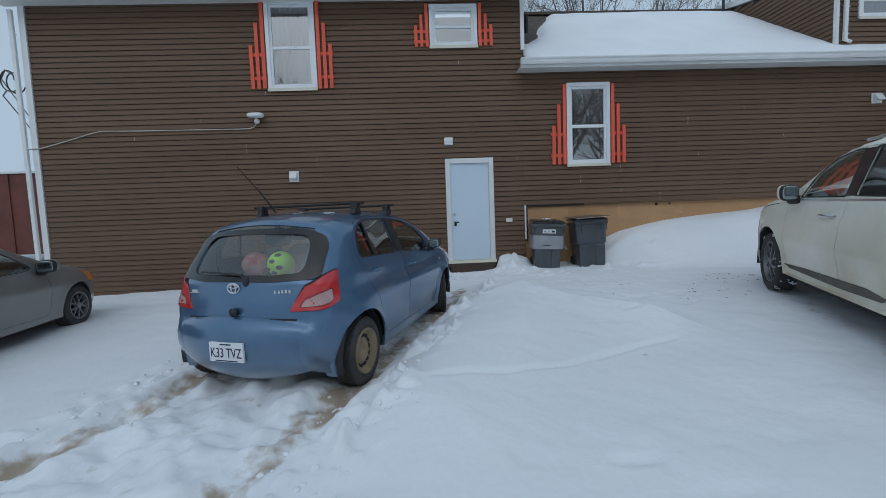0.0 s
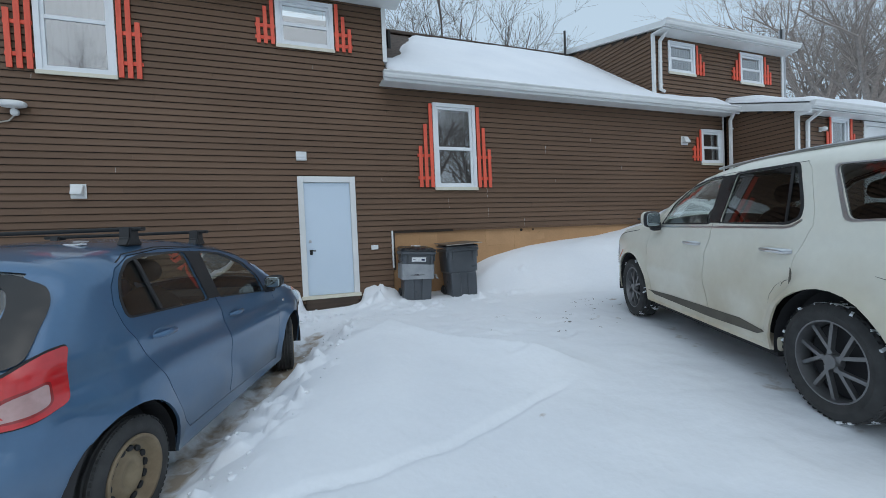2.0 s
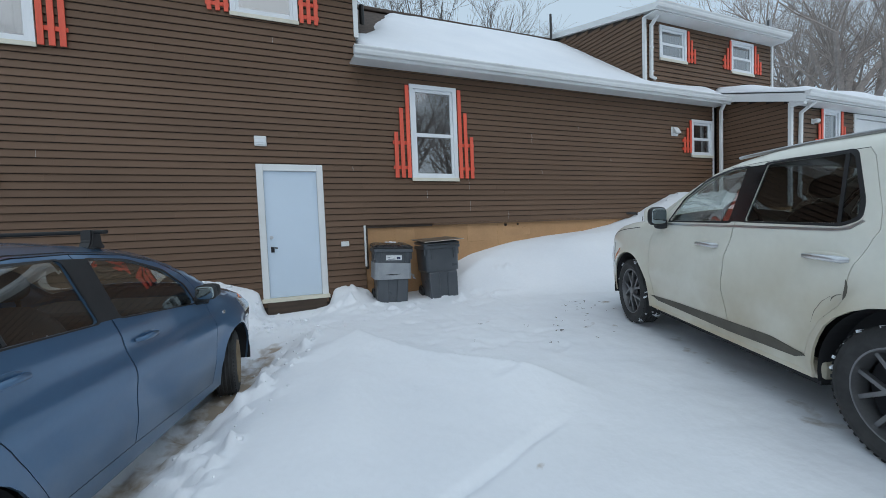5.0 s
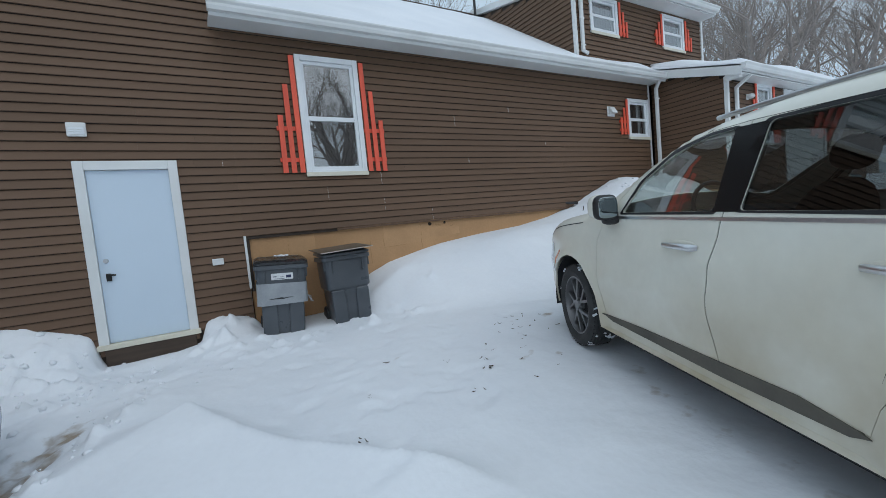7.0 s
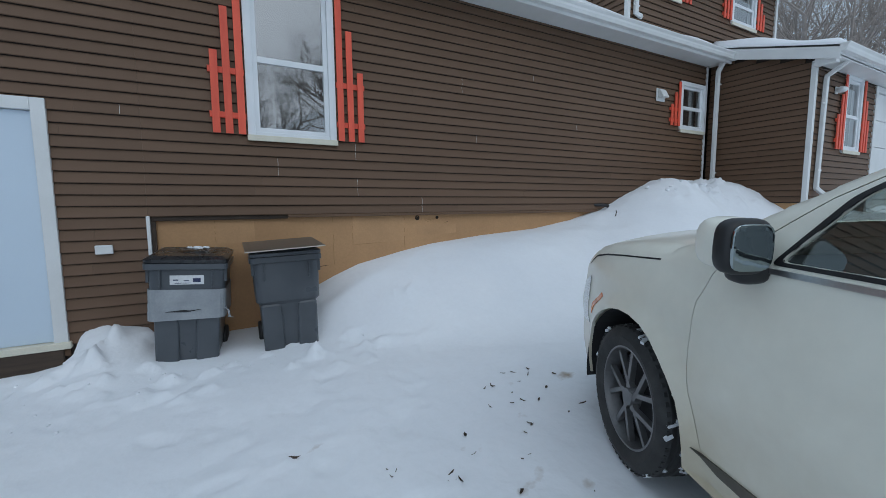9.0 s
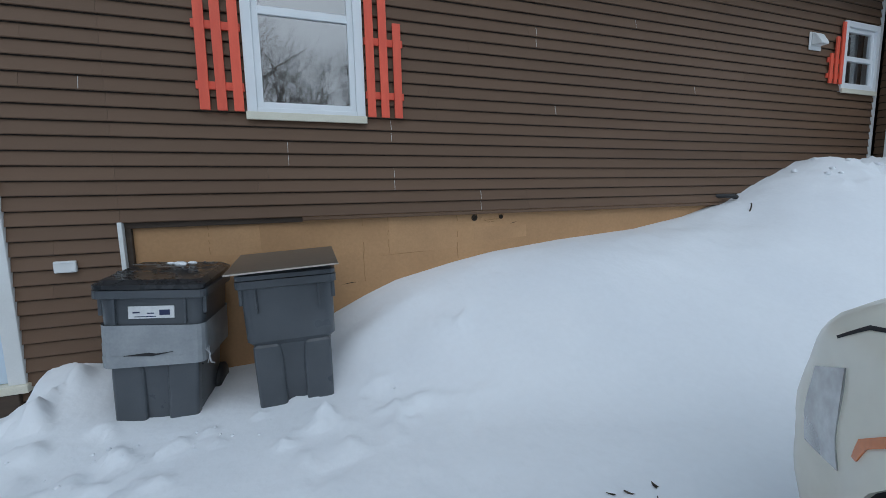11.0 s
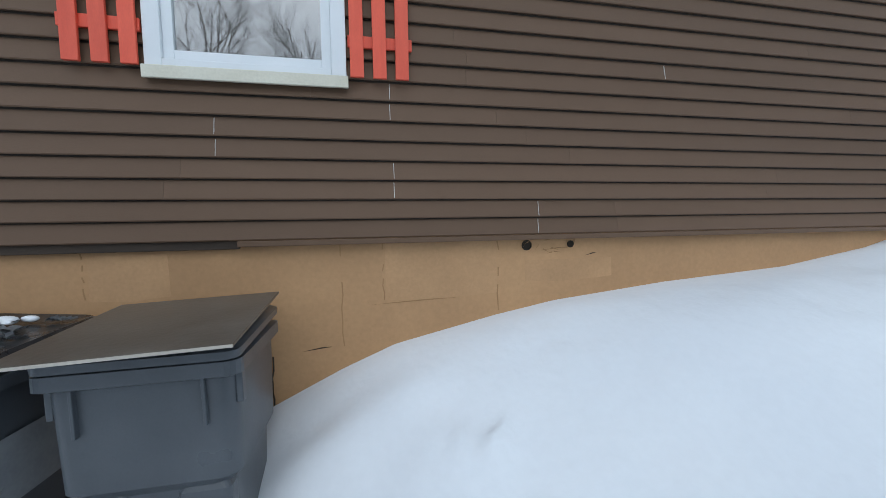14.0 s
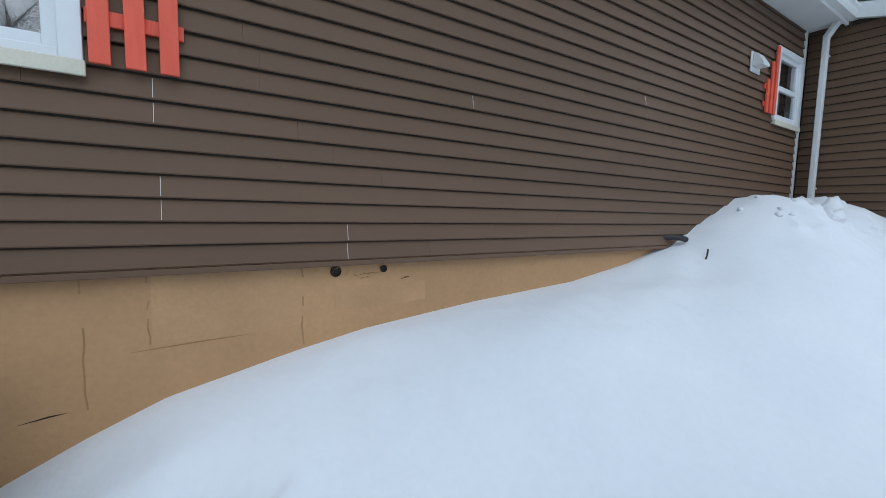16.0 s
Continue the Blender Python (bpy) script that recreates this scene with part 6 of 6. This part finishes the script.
M_PALE = mat("pale_cut_edge", (0.50, 0.46, 0.40), rough=0.8)


def loft_box(bm, rings, cap0=True, cap1=True, r=0.06, n=4):
    """Rounded rectangles (x0, y0, x1, y1, z), one above another."""
    loops = []
    for x0, y0, x1, y1, z in rings:
        loop = []
        for cx, cy, a0 in ((x1 - r, y1 - r, 0), (x0 + r, y1 - r, 90), (x0 + r, y0 + r, 180), (x1 - r, y0 + r, 270)):
            for k in range(n + 1):
                a = radians(a0 + 90 * k / n)
                loop.append(bm.verts.new((cx + r * math.cos(a), cy + r * math.sin(a), z(cx, cy) if callable(z) else z)))
        loops.append(loop)
    m = len(loops[0])
    for a, b in zip(loops, loops[1:]):
        for k in range(m):
            bm.faces.new((a[k], a[(k + 1) % m], b[(k + 1) % m], b[k]))
    if cap0:
        bm.faces.new(loops[0][::-1])
    if cap1:
        bm.faces.new(loops[-1])
    return bm


def wheeled_bin(at, label, taped):
    th = empty("wheeled_bin", at, label, "bin", "wheeled bins by the wall")
    W, D, H = 0.31, 0.62, 0.93
    bm = bmesh.new()
    loft_box(bm, [(-0.235, 0.09, 0.235, D - 0.05, 0.0), (-0.24, 0.07, 0.24, D - 0.04, 0.05), (-0.258, 0.045, 0.258, D - 0.03, 0.47), (-0.29, 0.02, 0.29, D - 0.02, 0.505), (-0.30, 0.015, 0.30, D - 0.01, H - 0.06), (-0.30, 0.015, 0.30, D - 0.01, H)], r=0.07)
    body = part("body", bm, M_BIN, th, smooth=True)
    body.data.set_sharp_from_angle(angle=radians(30))
    for s in (-1, 1):
        bm = bmesh.new()
        loft_box(bm, [(s * 0.155 - 0.09, 0.035, s * 0.155 + 0.09, 0.12, -0.06), (s * 0.16 - 0.095, 0.03, s * 0.16 + 0.095, 0.12, 0.36), (s * 0.165 - 0.09, 0.032, s * 0.165 + 0.09, 0.12, 0.46), (s * 0.165 - 0.07, 0.045, s * 0.165 + 0.07, 0.12, 0.49)], r=0.025)
        part("moulded_foot", bm, M_BIN, th)
        part("rib", boxes((s * 0.2 - 0.006, -0.006, H - 0.22, s * 0.2 + 0.006, 0.02, H - 0.04), bevel=0.003), M_BIN, th)
        part("side_handle", boxes((s * 0.30 - 0.012, 0.05, H - 0.17, s * 0.30 + 0.012, 0.09, H - 0.03), bevel=0.004), M_BIN, th)
        bm = lathe(bmesh.new(), [(0.0, -0.03), (0.11, -0.03), (0.125, -0.02), (0.125, 0.02), (0.11, 0.03), (0.0, 0.03)], 24)
        bm.transform(Matrix.Translation((s * 0.25, D - 0.08, 0.10)) @ Matrix.Rotation(radians(90), 4, "Z"))
        part("wheel", bm, M_BLACK, th, smooth=True)
    bm = bmesh.new()
    loft_box(bm, [(-W - 0.005, -0.005, W + 0.005, D, H - 0.055), (-W - 0.015, -0.015, W + 0.015, D + 0.01, H - 0.05), (-W - 0.015, -0.015, W + 0.015, D + 0.01, H), (-W + 0.01, 0.0, W - 0.01, D, H + 0.004)], r=0.05)
    part("rim", bm, M_BIN, th)
    bm = bmesh.new()
    def up(k):
        return lambda x, y: H + k + 0.05 * y
    loft_box(bm, [(-W - 0.01, -0.02, W + 0.01, D + 0.03, up(0.006)), (-W - 0.012, -0.022, W + 0.012, D + 0.03, up(0.035)), (-W + 0.03, 0.02, W - 0.03, D, up(0.06)), (-W + 0.08, 0.06, W - 0.08, D - 0.05, up(0.05))], r=0.05)
    lid = part("lid", bm, M_LID if taped else M_BIN, th, smooth=True)
    lid.data.set_sharp_from_angle(angle=radians(30))
    bm = tube(bmesh.new(), [(-0.2, D + 0.06, H - 0.02), (0.2, D + 0.06, H - 0.02)], 0.015, 8)
    part("handle_bar", bm, M_BIN, th)
    if taped:
        for k, (a, b, tilt) in enumerate(((0.58, 0.70, 0.01), (0.49, 0.585, -0.012), (0.43, 0.50, 0.008))):
            bm = bmesh.new()
            loft_box(bm, [(-0.303 - 0.001 * k, 0.006 - 0.001 * k, 0.303 + 0.001 * k, D + 0.0, lambda x, y, a=a, t=tilt: a + t * x * 3), (-0.304 - 0.001 * k, 0.004 - 0.001 * k, 0.304 + 0.001 * k, D + 0.0, lambda x, y, b=b, t=tilt: b - t * x * 2)], False, False, r=0.07)
            part("duct_tape", bm, M_TAPE, th, "silver duct tape wrapped round the body")
        bm = prism(bmesh.new(), [(-0.16, 0.505), (-0.02, 0.520), (0.02, 0.512), (0.12, 0.522), (0.0, 0.498)], "y", -0.004, 0.01)
        part("split", bm, M_CABIN, th, "dark split in the plastic")
        lb = part("label", boxes((-0.125, 0.006, 0.745, 0.135, 0.013, 0.825)), M_LABEL, th, "torn white label")
        part("label_print", boxes((-0.10, 0.0045, 0.78, -0.06, 0.0058, 0.79), (-0.02, 0.0045, 0.775, 0.02, 0.0058, 0.782), (0.05, 0.0045, 0.765, 0.11, 0.0058, 0.80), (-0.09, 0.0045, 0.755, 0.03, 0.0058, 0.76)), M_INK, lb)
        for k in range(3):
            bm = tube(bmesh.new(), [(0.30, 0.03 + 0.04 * k, 0.52), (0.34, 0.0, 0.50 - 0.03 * k), (0.33 + 0.02 * k, -0.02, 0.44)], 0.004, 4)
            part("loose_tape", bm, M_TAPE, th)
        for k, (a, b, c, d) in enumerate(((0.02, 0.38, 0.29, 0.06), (-0.1, 0.46, 0.36, 0.05), (0.12, 0.30, 0.17, 0.035), (-0.22, 0.20, 0.10, 0.02), (0.2, 0.52, 0.1, 0.045))):
            bm = bmesh.new()
            n = 14
            rows = [[bm.verts.new((a - c / 2 + c * i / n, b + s_ * d / 2 + 0.008 * math.sin(i * 1.7 + k), H + 0.066 + 0.05 * b + 0.006 * math.sin(i * 2.3 + k) + 0.004 * (i % 3))) for i in range(n + 1)] for s_ in (-1, 1)]
            for i in range(n):
                bm.faces.new((rows[0][i], rows[0][i + 1], rows[1][i + 1], rows[1][i]))
            bmesh.ops.solidify(bm, geom=bm.faces[:], thickness=0.003)
            part("crumpled_tape", bm, M_TAPE, th, "crumpled silver tape on the lid")
        for k, (a, b, r) in enumerate(((0.02, 0.47, 0.03), (0.09, 0.50, 0.022), (-0.05, 0.49, 0.018), (0.05, 0.44, 0.015))):
            bm = bmesh.new()
            blob(bm, (a, b, H + 0.072 + 0.05 * b), (r * 1.5, r, r * 0.6), 12)
            part("snow_lump", bm, M_SNOW, th, "small lump of snow", smooth=True)
    return th


wheeled_bin(Matrix.Translation((2.69, 8.04, 0.33)) @ Matrix.Rotation(radians(-7), 4, "Z") @ Matrix.Rotation(radians(3), 4, "Y"), "dark grey wheeled bin mended with silver duct tape", True)
b2 = wheeled_bin(Matrix.Translation((3.575, 7.90, 0.355)) @ Matrix.Rotation(radians(-3), 4, "Z") @ Matrix.Rotation(radians(-1.5), 4, "Y") @ Matrix.Rotation(radians(-1.5), 4, "X"), "dark grey wheeled bin with a board on its lid", False)
board = part("board", boxes((-0.35, -0.08, 0, 0.345, 0.68, 0.012), bevel=0.003), M_BOARD)
board.matrix_world = Matrix.Translation((3.545, 7.88, 1.36)) @ Matrix.Rotation(radians(-2), 4, "Z") @ Matrix.Rotation(radians(-2.6), 4, "Y") @ Matrix.Rotation(radians(2.2), 4, "X")
tagged(board, "worn dark board lying on a bin lid", "board")
part("board_edge", boxes((-0.352, -0.083, 0.001, 0.347, -0.079, 0.011)), M_PALE, board, "pale front edge")

# ---- small fittings on the wall ----
def hood_vent(x, z, w=0.2, h=0.22, y=8.682, label="white plastic dryer vent hood on brown siding"):
    th = empty("wall_vent", (x, y, z), label, "vent")
    part("plate", boxes((-w / 2, -0.012, -h / 2, w / 2, 0.0, h / 2), bevel=0.004), M_TRIM, th)
    bm = prism(bmesh.new(), [(-0.013, h * 0.42), (-0.05, h * 0.40), (-0.12, -h * 0.15), (-0.12, -h * 0.25), (-0.013, -h * 0.25)], "x", -w * 0.36, w * 0.36)
    bmesh.ops.bevel(bm, geom=bm.edges[:], offset=0.006, segments=2, affect="EDGES")
    part("hood", bm, M_TRIM, th)
    return th


hood_vent(-2.375, 2.42)
hood_vent(10.16, 3.70, 0.24, 0.22)
th = empty("wall_vent", (0.835, 8.682, 3.04), "small square white vent above a door", "vent")
part("plate", boxes((-0.09, -0.03, -0.08, 0.09, 0, 0.08), bevel=0.012), M_TRIM, th)
for k in range(3):
    part("louvre", boxes((-0.07, -0.036, -0.055 + k * 0.028, 0.07, -0.031, -0.035 + k * 0.028)), M_PVC, th)
th = empty("outlet_box", (2.07, 8.684, 1.362), "small white outdoor outlet cover", "outlet")
part("cover", boxes((-0.067, -0.03, -0.042, 0.067, 0, 0.042), bevel=0.008), M_TRIM, th)
part("hinge", boxes((-0.06, -0.034, 0.030, 0.06, -0.031, 0.038)), M_PVC, th)

th = empty("flood_lamp", (-3.04, 8.684, 3.56), "white oblong outdoor flood lamp on siding", "lamp")
bm = bmesh.new()
blob(bm, (0, -0.10, 0.09), (0.165, 0.09, 0.05), 24, 3)
part("lamp_head", bm, M_TRIM, th, smooth=True)
bm = bmesh.new()
blob(bm, (0, -0.035, -0.01), (0.05, 0.035, 0.05), 16, 3)
tube(bm, [(0, -0.05, 0.0), (0, -0.09, 0.06)], 0.02, 8)
part("mount", bm, M_TRIM, th, smooth=True)
pts = [(-3.06, 8.66, 3.50), (-3.12, 8.665, 3.43), (-3.24, 8.668, 3.405), (-4.2, 8.668, 3.412), (-5.3, 8.668, 3.42), (-6.15, 8.668, 3.432), (-6.3, 8.668, 3.40), (-6.8, 8.668, 3.26), (-7.3, 8.664, 3.13), (-7.6, 8.62, 3.10)]
tagged(part("cable", tube(bmesh.new(), pts, 0.011, 6), M_PALE, smooth=True), "grey-beige cable clipped along brown siding", "cable")

th = empty("wall_lamp", (12.58, 7.034, 3.69), "white outdoor lamp on the porch wall", "lamp")
bm = bmesh.new()
blob(bm, (0, -0.08, 0), (0.075, 0.075, 0.05), 20, 2.6)
part("lamp_head", bm, M_TRIM, th, smooth=True)
part("mount", boxes((-0.05, -0.02, -0.06, 0.05, 0, 0.06), bevel=0.01), M_TRIM, th)

# ---- marks on the foundation ----
def on_foundation(name, poly, material, label, cat, d=0.003):
    bm = prism(bmesh.new(), poly, "y", 8.745 - d, 8.748)
    return tagged(part(name, bm, material), label, cat, kind="structure")


M_CRACK = mat("dark_crack", (0.03, 0.02, 0.012), rough=0.9)
M_JOINT = mat("faint_parging_seam", (0.37, 0.21, 0.095), (0.30, 0.17, 0.075), 6, 50, 0.85, 0.3)
for x, r in ((5.31, 0.032), (5.604, 0.022)):
    bm = bmesh.new()
    lathe(bm, [(r, 0.004), (r, -0.004), (r * 0.86, -0.004), (r * 0.8, 0.0005)], 20)
    bmesh.ops.holes_fill(bm, edges=[e for e in bm.edges if e.is_boundary])
    bm.transform(Matrix.Translation((x, 8.743, 1.59)))
    tagged(part("pipe_hole", bm, M_CRACK), "dark pipe hole in tan foundation", "hole", kind="structure")
M_PATCH = mat("newer_tan_parging", (0.52, 0.302, 0.15), (0.44, 0.255, 0.127), 3, 60, 0.8, 0.35)
for x0, x1, z0, z1 in ((4.45, 5.12, 1.29, 1.625), (3.0, 3.36, 1.36, 1.60), (5.3, 5.9, 1.36, 1.50)):
    on_foundation("parging_patch", [(x0, z0 + 0.01), (x0 + 0.2, z0), (x1 - 0.1, z0 + 0.012), (x1, z0 + 0.02), (x1 - 0.006, z1), (x0 + 0.004, z1 - 0.004)], M_PATCH, "newer patch of tan parging", "patch", 0.0012)
rnd = random.Random(77)
for x, z0, z1, w in ((2.98, 1.38, 1.61, 0.006), (4.21, 1.05, 1.63, 0.007), (4.44, 1.30, 1.63, 0.006), (5.125, 1.20, 1.62, 0.008), (3.83, 0.70, 1.02, 0.009)):
    n = 8
    c = [(x + rnd.uniform(-0.006, 0.006), z0 + (z1 - z0) * k / n) for k in range(n + 1)]
    for k in range(n):
        if rnd.random() < 0.8:
            (xa, za), (xb, zb) = c[k], c[k + 1]
            on_foundation("parging_seam", [(xa - w / 2, za), (xa + w / 2, za), (xb + w / 2, zb), (xb - w / 2, zb)], M_CRACK if x == 3.83 else M_JOINT, "vertical seam in tan parging", "seam", 0.002)
for x, z, w in ((4.07, 1.04, 0.16), (4.62, 1.28, 0.5), (5.5, 1.56, 0.2), (3.4, 1.33, 0.4), (5.75, 1.52, 0.08)):
    on_foundation("parging_crack", [(x - w / 2, z - 0.004), (x - w * 0.1, z + 0.002), (x + w / 2, z + 0.012), (x + w * 0.1, z + 0.012)], M_CRACK if w < 0.2 else M_JOINT, "ragged crack in tan parging", "crack", 0.002)
for k in range(14):
    a = rnd.uniform(0, 6.28)
    x, z = 5.45 + 0.22 * math.cos(a) * rnd.uniform(0.5, 1), 1.585 + 0.06 * math.sin(a) * rnd.uniform(0.4, 1)
    l = rnd.uniform(0.02, 0.06)
    b = rnd.uniform(0, 3.14)
    on_foundation("chipped_parging", [(x, z), (x + l * math.cos(b), z + l * math.sin(b) * 0.5), (x + l * math.cos(b) + 0.004, z + l * math.sin(b) * 0.5 + 0.008)], M_JOINT, "chipped parging round a pipe hole", "crack", 0.003)
bm = tube(bmesh.new(), [(8.55, 8.735, 1.74), (8.62, 8.64, 1.74), (8.70, 8.60, 1.735), (8.78, 8.60, 1.72)], [0.022, 0.026, 0.028, 0.028], 12)
tagged(part("pipe_elbow", bm, M_BLACK, smooth=True), "dark pipe elbow low on the siding", "pipe")
bm = tube(bmesh.new(), [(8.62, 8.35, 1.50), (8.66, 8.34, 1.58), (8.67, 8.34, 1.62), (8.65, 8.33, 1.65)], 0.008, 6)
tagged(part("twig", bm, M_DARKWOOD), "dark twig sticking out of the snow bank", "twig")

# pale caulked butt joints between siding boards
for x, z, n in ((3.62, 2.18, 2), (4.49, 2.43, 2), (4.505, 1.975, 2), (5.36, 1.765, 2), (5.97, 3.36, 2), (7.20, 3.53, 1), (-4.17, 3.53, 1), (-2.846, 4.05, 1), (-3.31, 3.05, 2), (-1.9, 2.75, 1), (2.27, 2.6, 1), (1.1, 4.55, 1), (6.2, 2.6, 1), (8.1, 2.9, 1), (-5.5, 3.24, 1)):
    k = round((z - LINE) / COURSE)
    for j in range(n):
        a = LINE + (k - j) * COURSE
        bm = prism(bmesh.new(), [(8.6795, a + 0.008), (8.697, a + 0.092), (8.70, a + 0.092), (8.70, a + 0.008)], "x", x - 0.001, x + 0.001)
        tagged(part("caulk_line", bm, M_TRIM), "pale caulk line at a siding joint", "caulk", kind="structure")

# ---- debris and clods on the snow ----
def litter(x, y, seed, size):
    r = random.Random(seed)
    bm = bmesh.new()
    z = float(snow_height(np.array([x]), np.array([y]))[0])
    for k in range(r.choice((1, 1, 2, 3))):
        a = r.uniform(0, 6.28)
        cx, cy = x + r.uniform(-0.06, 0.06), y + r.uniform(-0.05, 0.05)
        L, W = size * r.uniform(0.6, 1.3), size * r.uniform(0.15, 0.4)
        rim = []
        for j in range(9):
            b = 2 * math.pi * j / 9
            q = r.uniform(0.55, 1.2)
            u, v = L * math.cos(b) * q, W * math.sin(b) * q
            rim.append(bm.verts.new((cx + u * math.cos(a) - v * math.sin(a), cy + u * math.sin(a) + v * math.cos(a), z + 0.004 + 0.012 * (u / L) ** 2 * r.uniform(0, 1))))
        bmesh.ops.solidify(bm, geom=[bm.faces.new(rim)], thickness=0.003)
    return tagged(part("leaf_litter", bm, M_DARKWOOD), "dark dead leaf scrap lying on trodden snow", "leaf", "leaf scraps on the snow")


spots = [(4.02, 5.55), (4.91, 5.74), (4.82, 6.14), (4.26, 5.25), (4.5, 5.11), (5.15, 6.34), (5.15, 5.79), (2.9, 5.60), (4.35, 5.0), (4.7, 6.3), (4.95, 6.25), (4.6, 5.7), (3.9, 5.35), (4.75, 5.95), (5.05, 6.05), (4.15, 5.7), (4.4, 5.5), (3.6, 5.1), (4.9, 5.95), (5.3, 6.2), (4.05, 4.9), (3.3, 6.2), (4.55, 6.05), (5.0, 6.4), (3.75, 5.75), (2.6, 5.0), (4.25, 5.85)]
rnd = random.Random(9)
for i, (x, y) in enumerate(spots):
    litter(x, y, i, rnd.uniform(0.012, 0.038))

rnd = random.Random(21)
verts, faces = [], []
ico = bmesh.new()
bmesh.ops.create_icosphere(ico, subdivisions=1, radius=1)
ico_v, ico_f = [v.co.copy() for v in ico.verts], [[v.index for v in f.verts] for f in ico.faces]
ico.free()


def clod(x, y, r):
    z = float(snow_height(np.array([x]), np.array([y]))[0]) + r * 0.05
    k = len(verts)
    q = Euler((rnd.uniform(0, 6), rnd.uniform(0, 6), rnd.uniform(0, 6))).to_matrix()
    for v in ico_v:
        p = q @ (v * r * rnd.uniform(0.75, 1.25))
        verts.append((x + p.x, y + p.y, z + p.z * 0.75))
    faces.extend([[k + i for i in f] for f in ico_f])


a = radians(HATCH[2])
for k in range(380):
    s_, l_ = rnd.uniform(-3.5, 3.9), rnd.choice((-1, 1)) * rnd.gauss(1.06, 0.2)
    clod(HATCH[0] + s_ * math.sin(a) + l_ * math.cos(a), HATCH[1] + s_ * math.cos(a) - l_ * math.sin(a), rnd.uniform(0.006, 0.03) * rnd.uniform(0.3, 1.3))
for cx, cy, sx, sy, n, big in ((0.2, 7.9, 0.6, 0.4, 90, 0.045), (2.8, 7.75, 0.6, 0.06, 30, 0.014), (1.3, 7.6, 0.5, 0.5, 50, 0.016), (10.6, 8.2, 0.6, 0.25, 24, 0.05)):
    for k in range(n):
        x, y = rnd.gauss(cx, sx), min(rnd.gauss(cy, sy), 8.64)
        if 2.36 < x < 3.92 and y > 7.86:
            continue
        clod(x, y, rnd.uniform(0.25, 1) * big)
me = bpy.data.meshes.new("snow_clods")
me.from_pydata(verts, [], faces)
tagged(place("snow_clods", me, M_SNOW, smooth=True), "loose clods of snow", "snow", kind="stuff")

bm = tube(bmesh.new(), [(17.26, 10.5, 0.2), (17.26, 10.5, 8.3)], 0.09, 10)
tagged(part("chimney_pipe", bm, M_STEEL, smooth=True), "grey metal flue pipe rising behind the roof", "pipe")


# ---- siding boards, one by one ----
for job in SIDING_JOBS:
    lay_siding(*job)
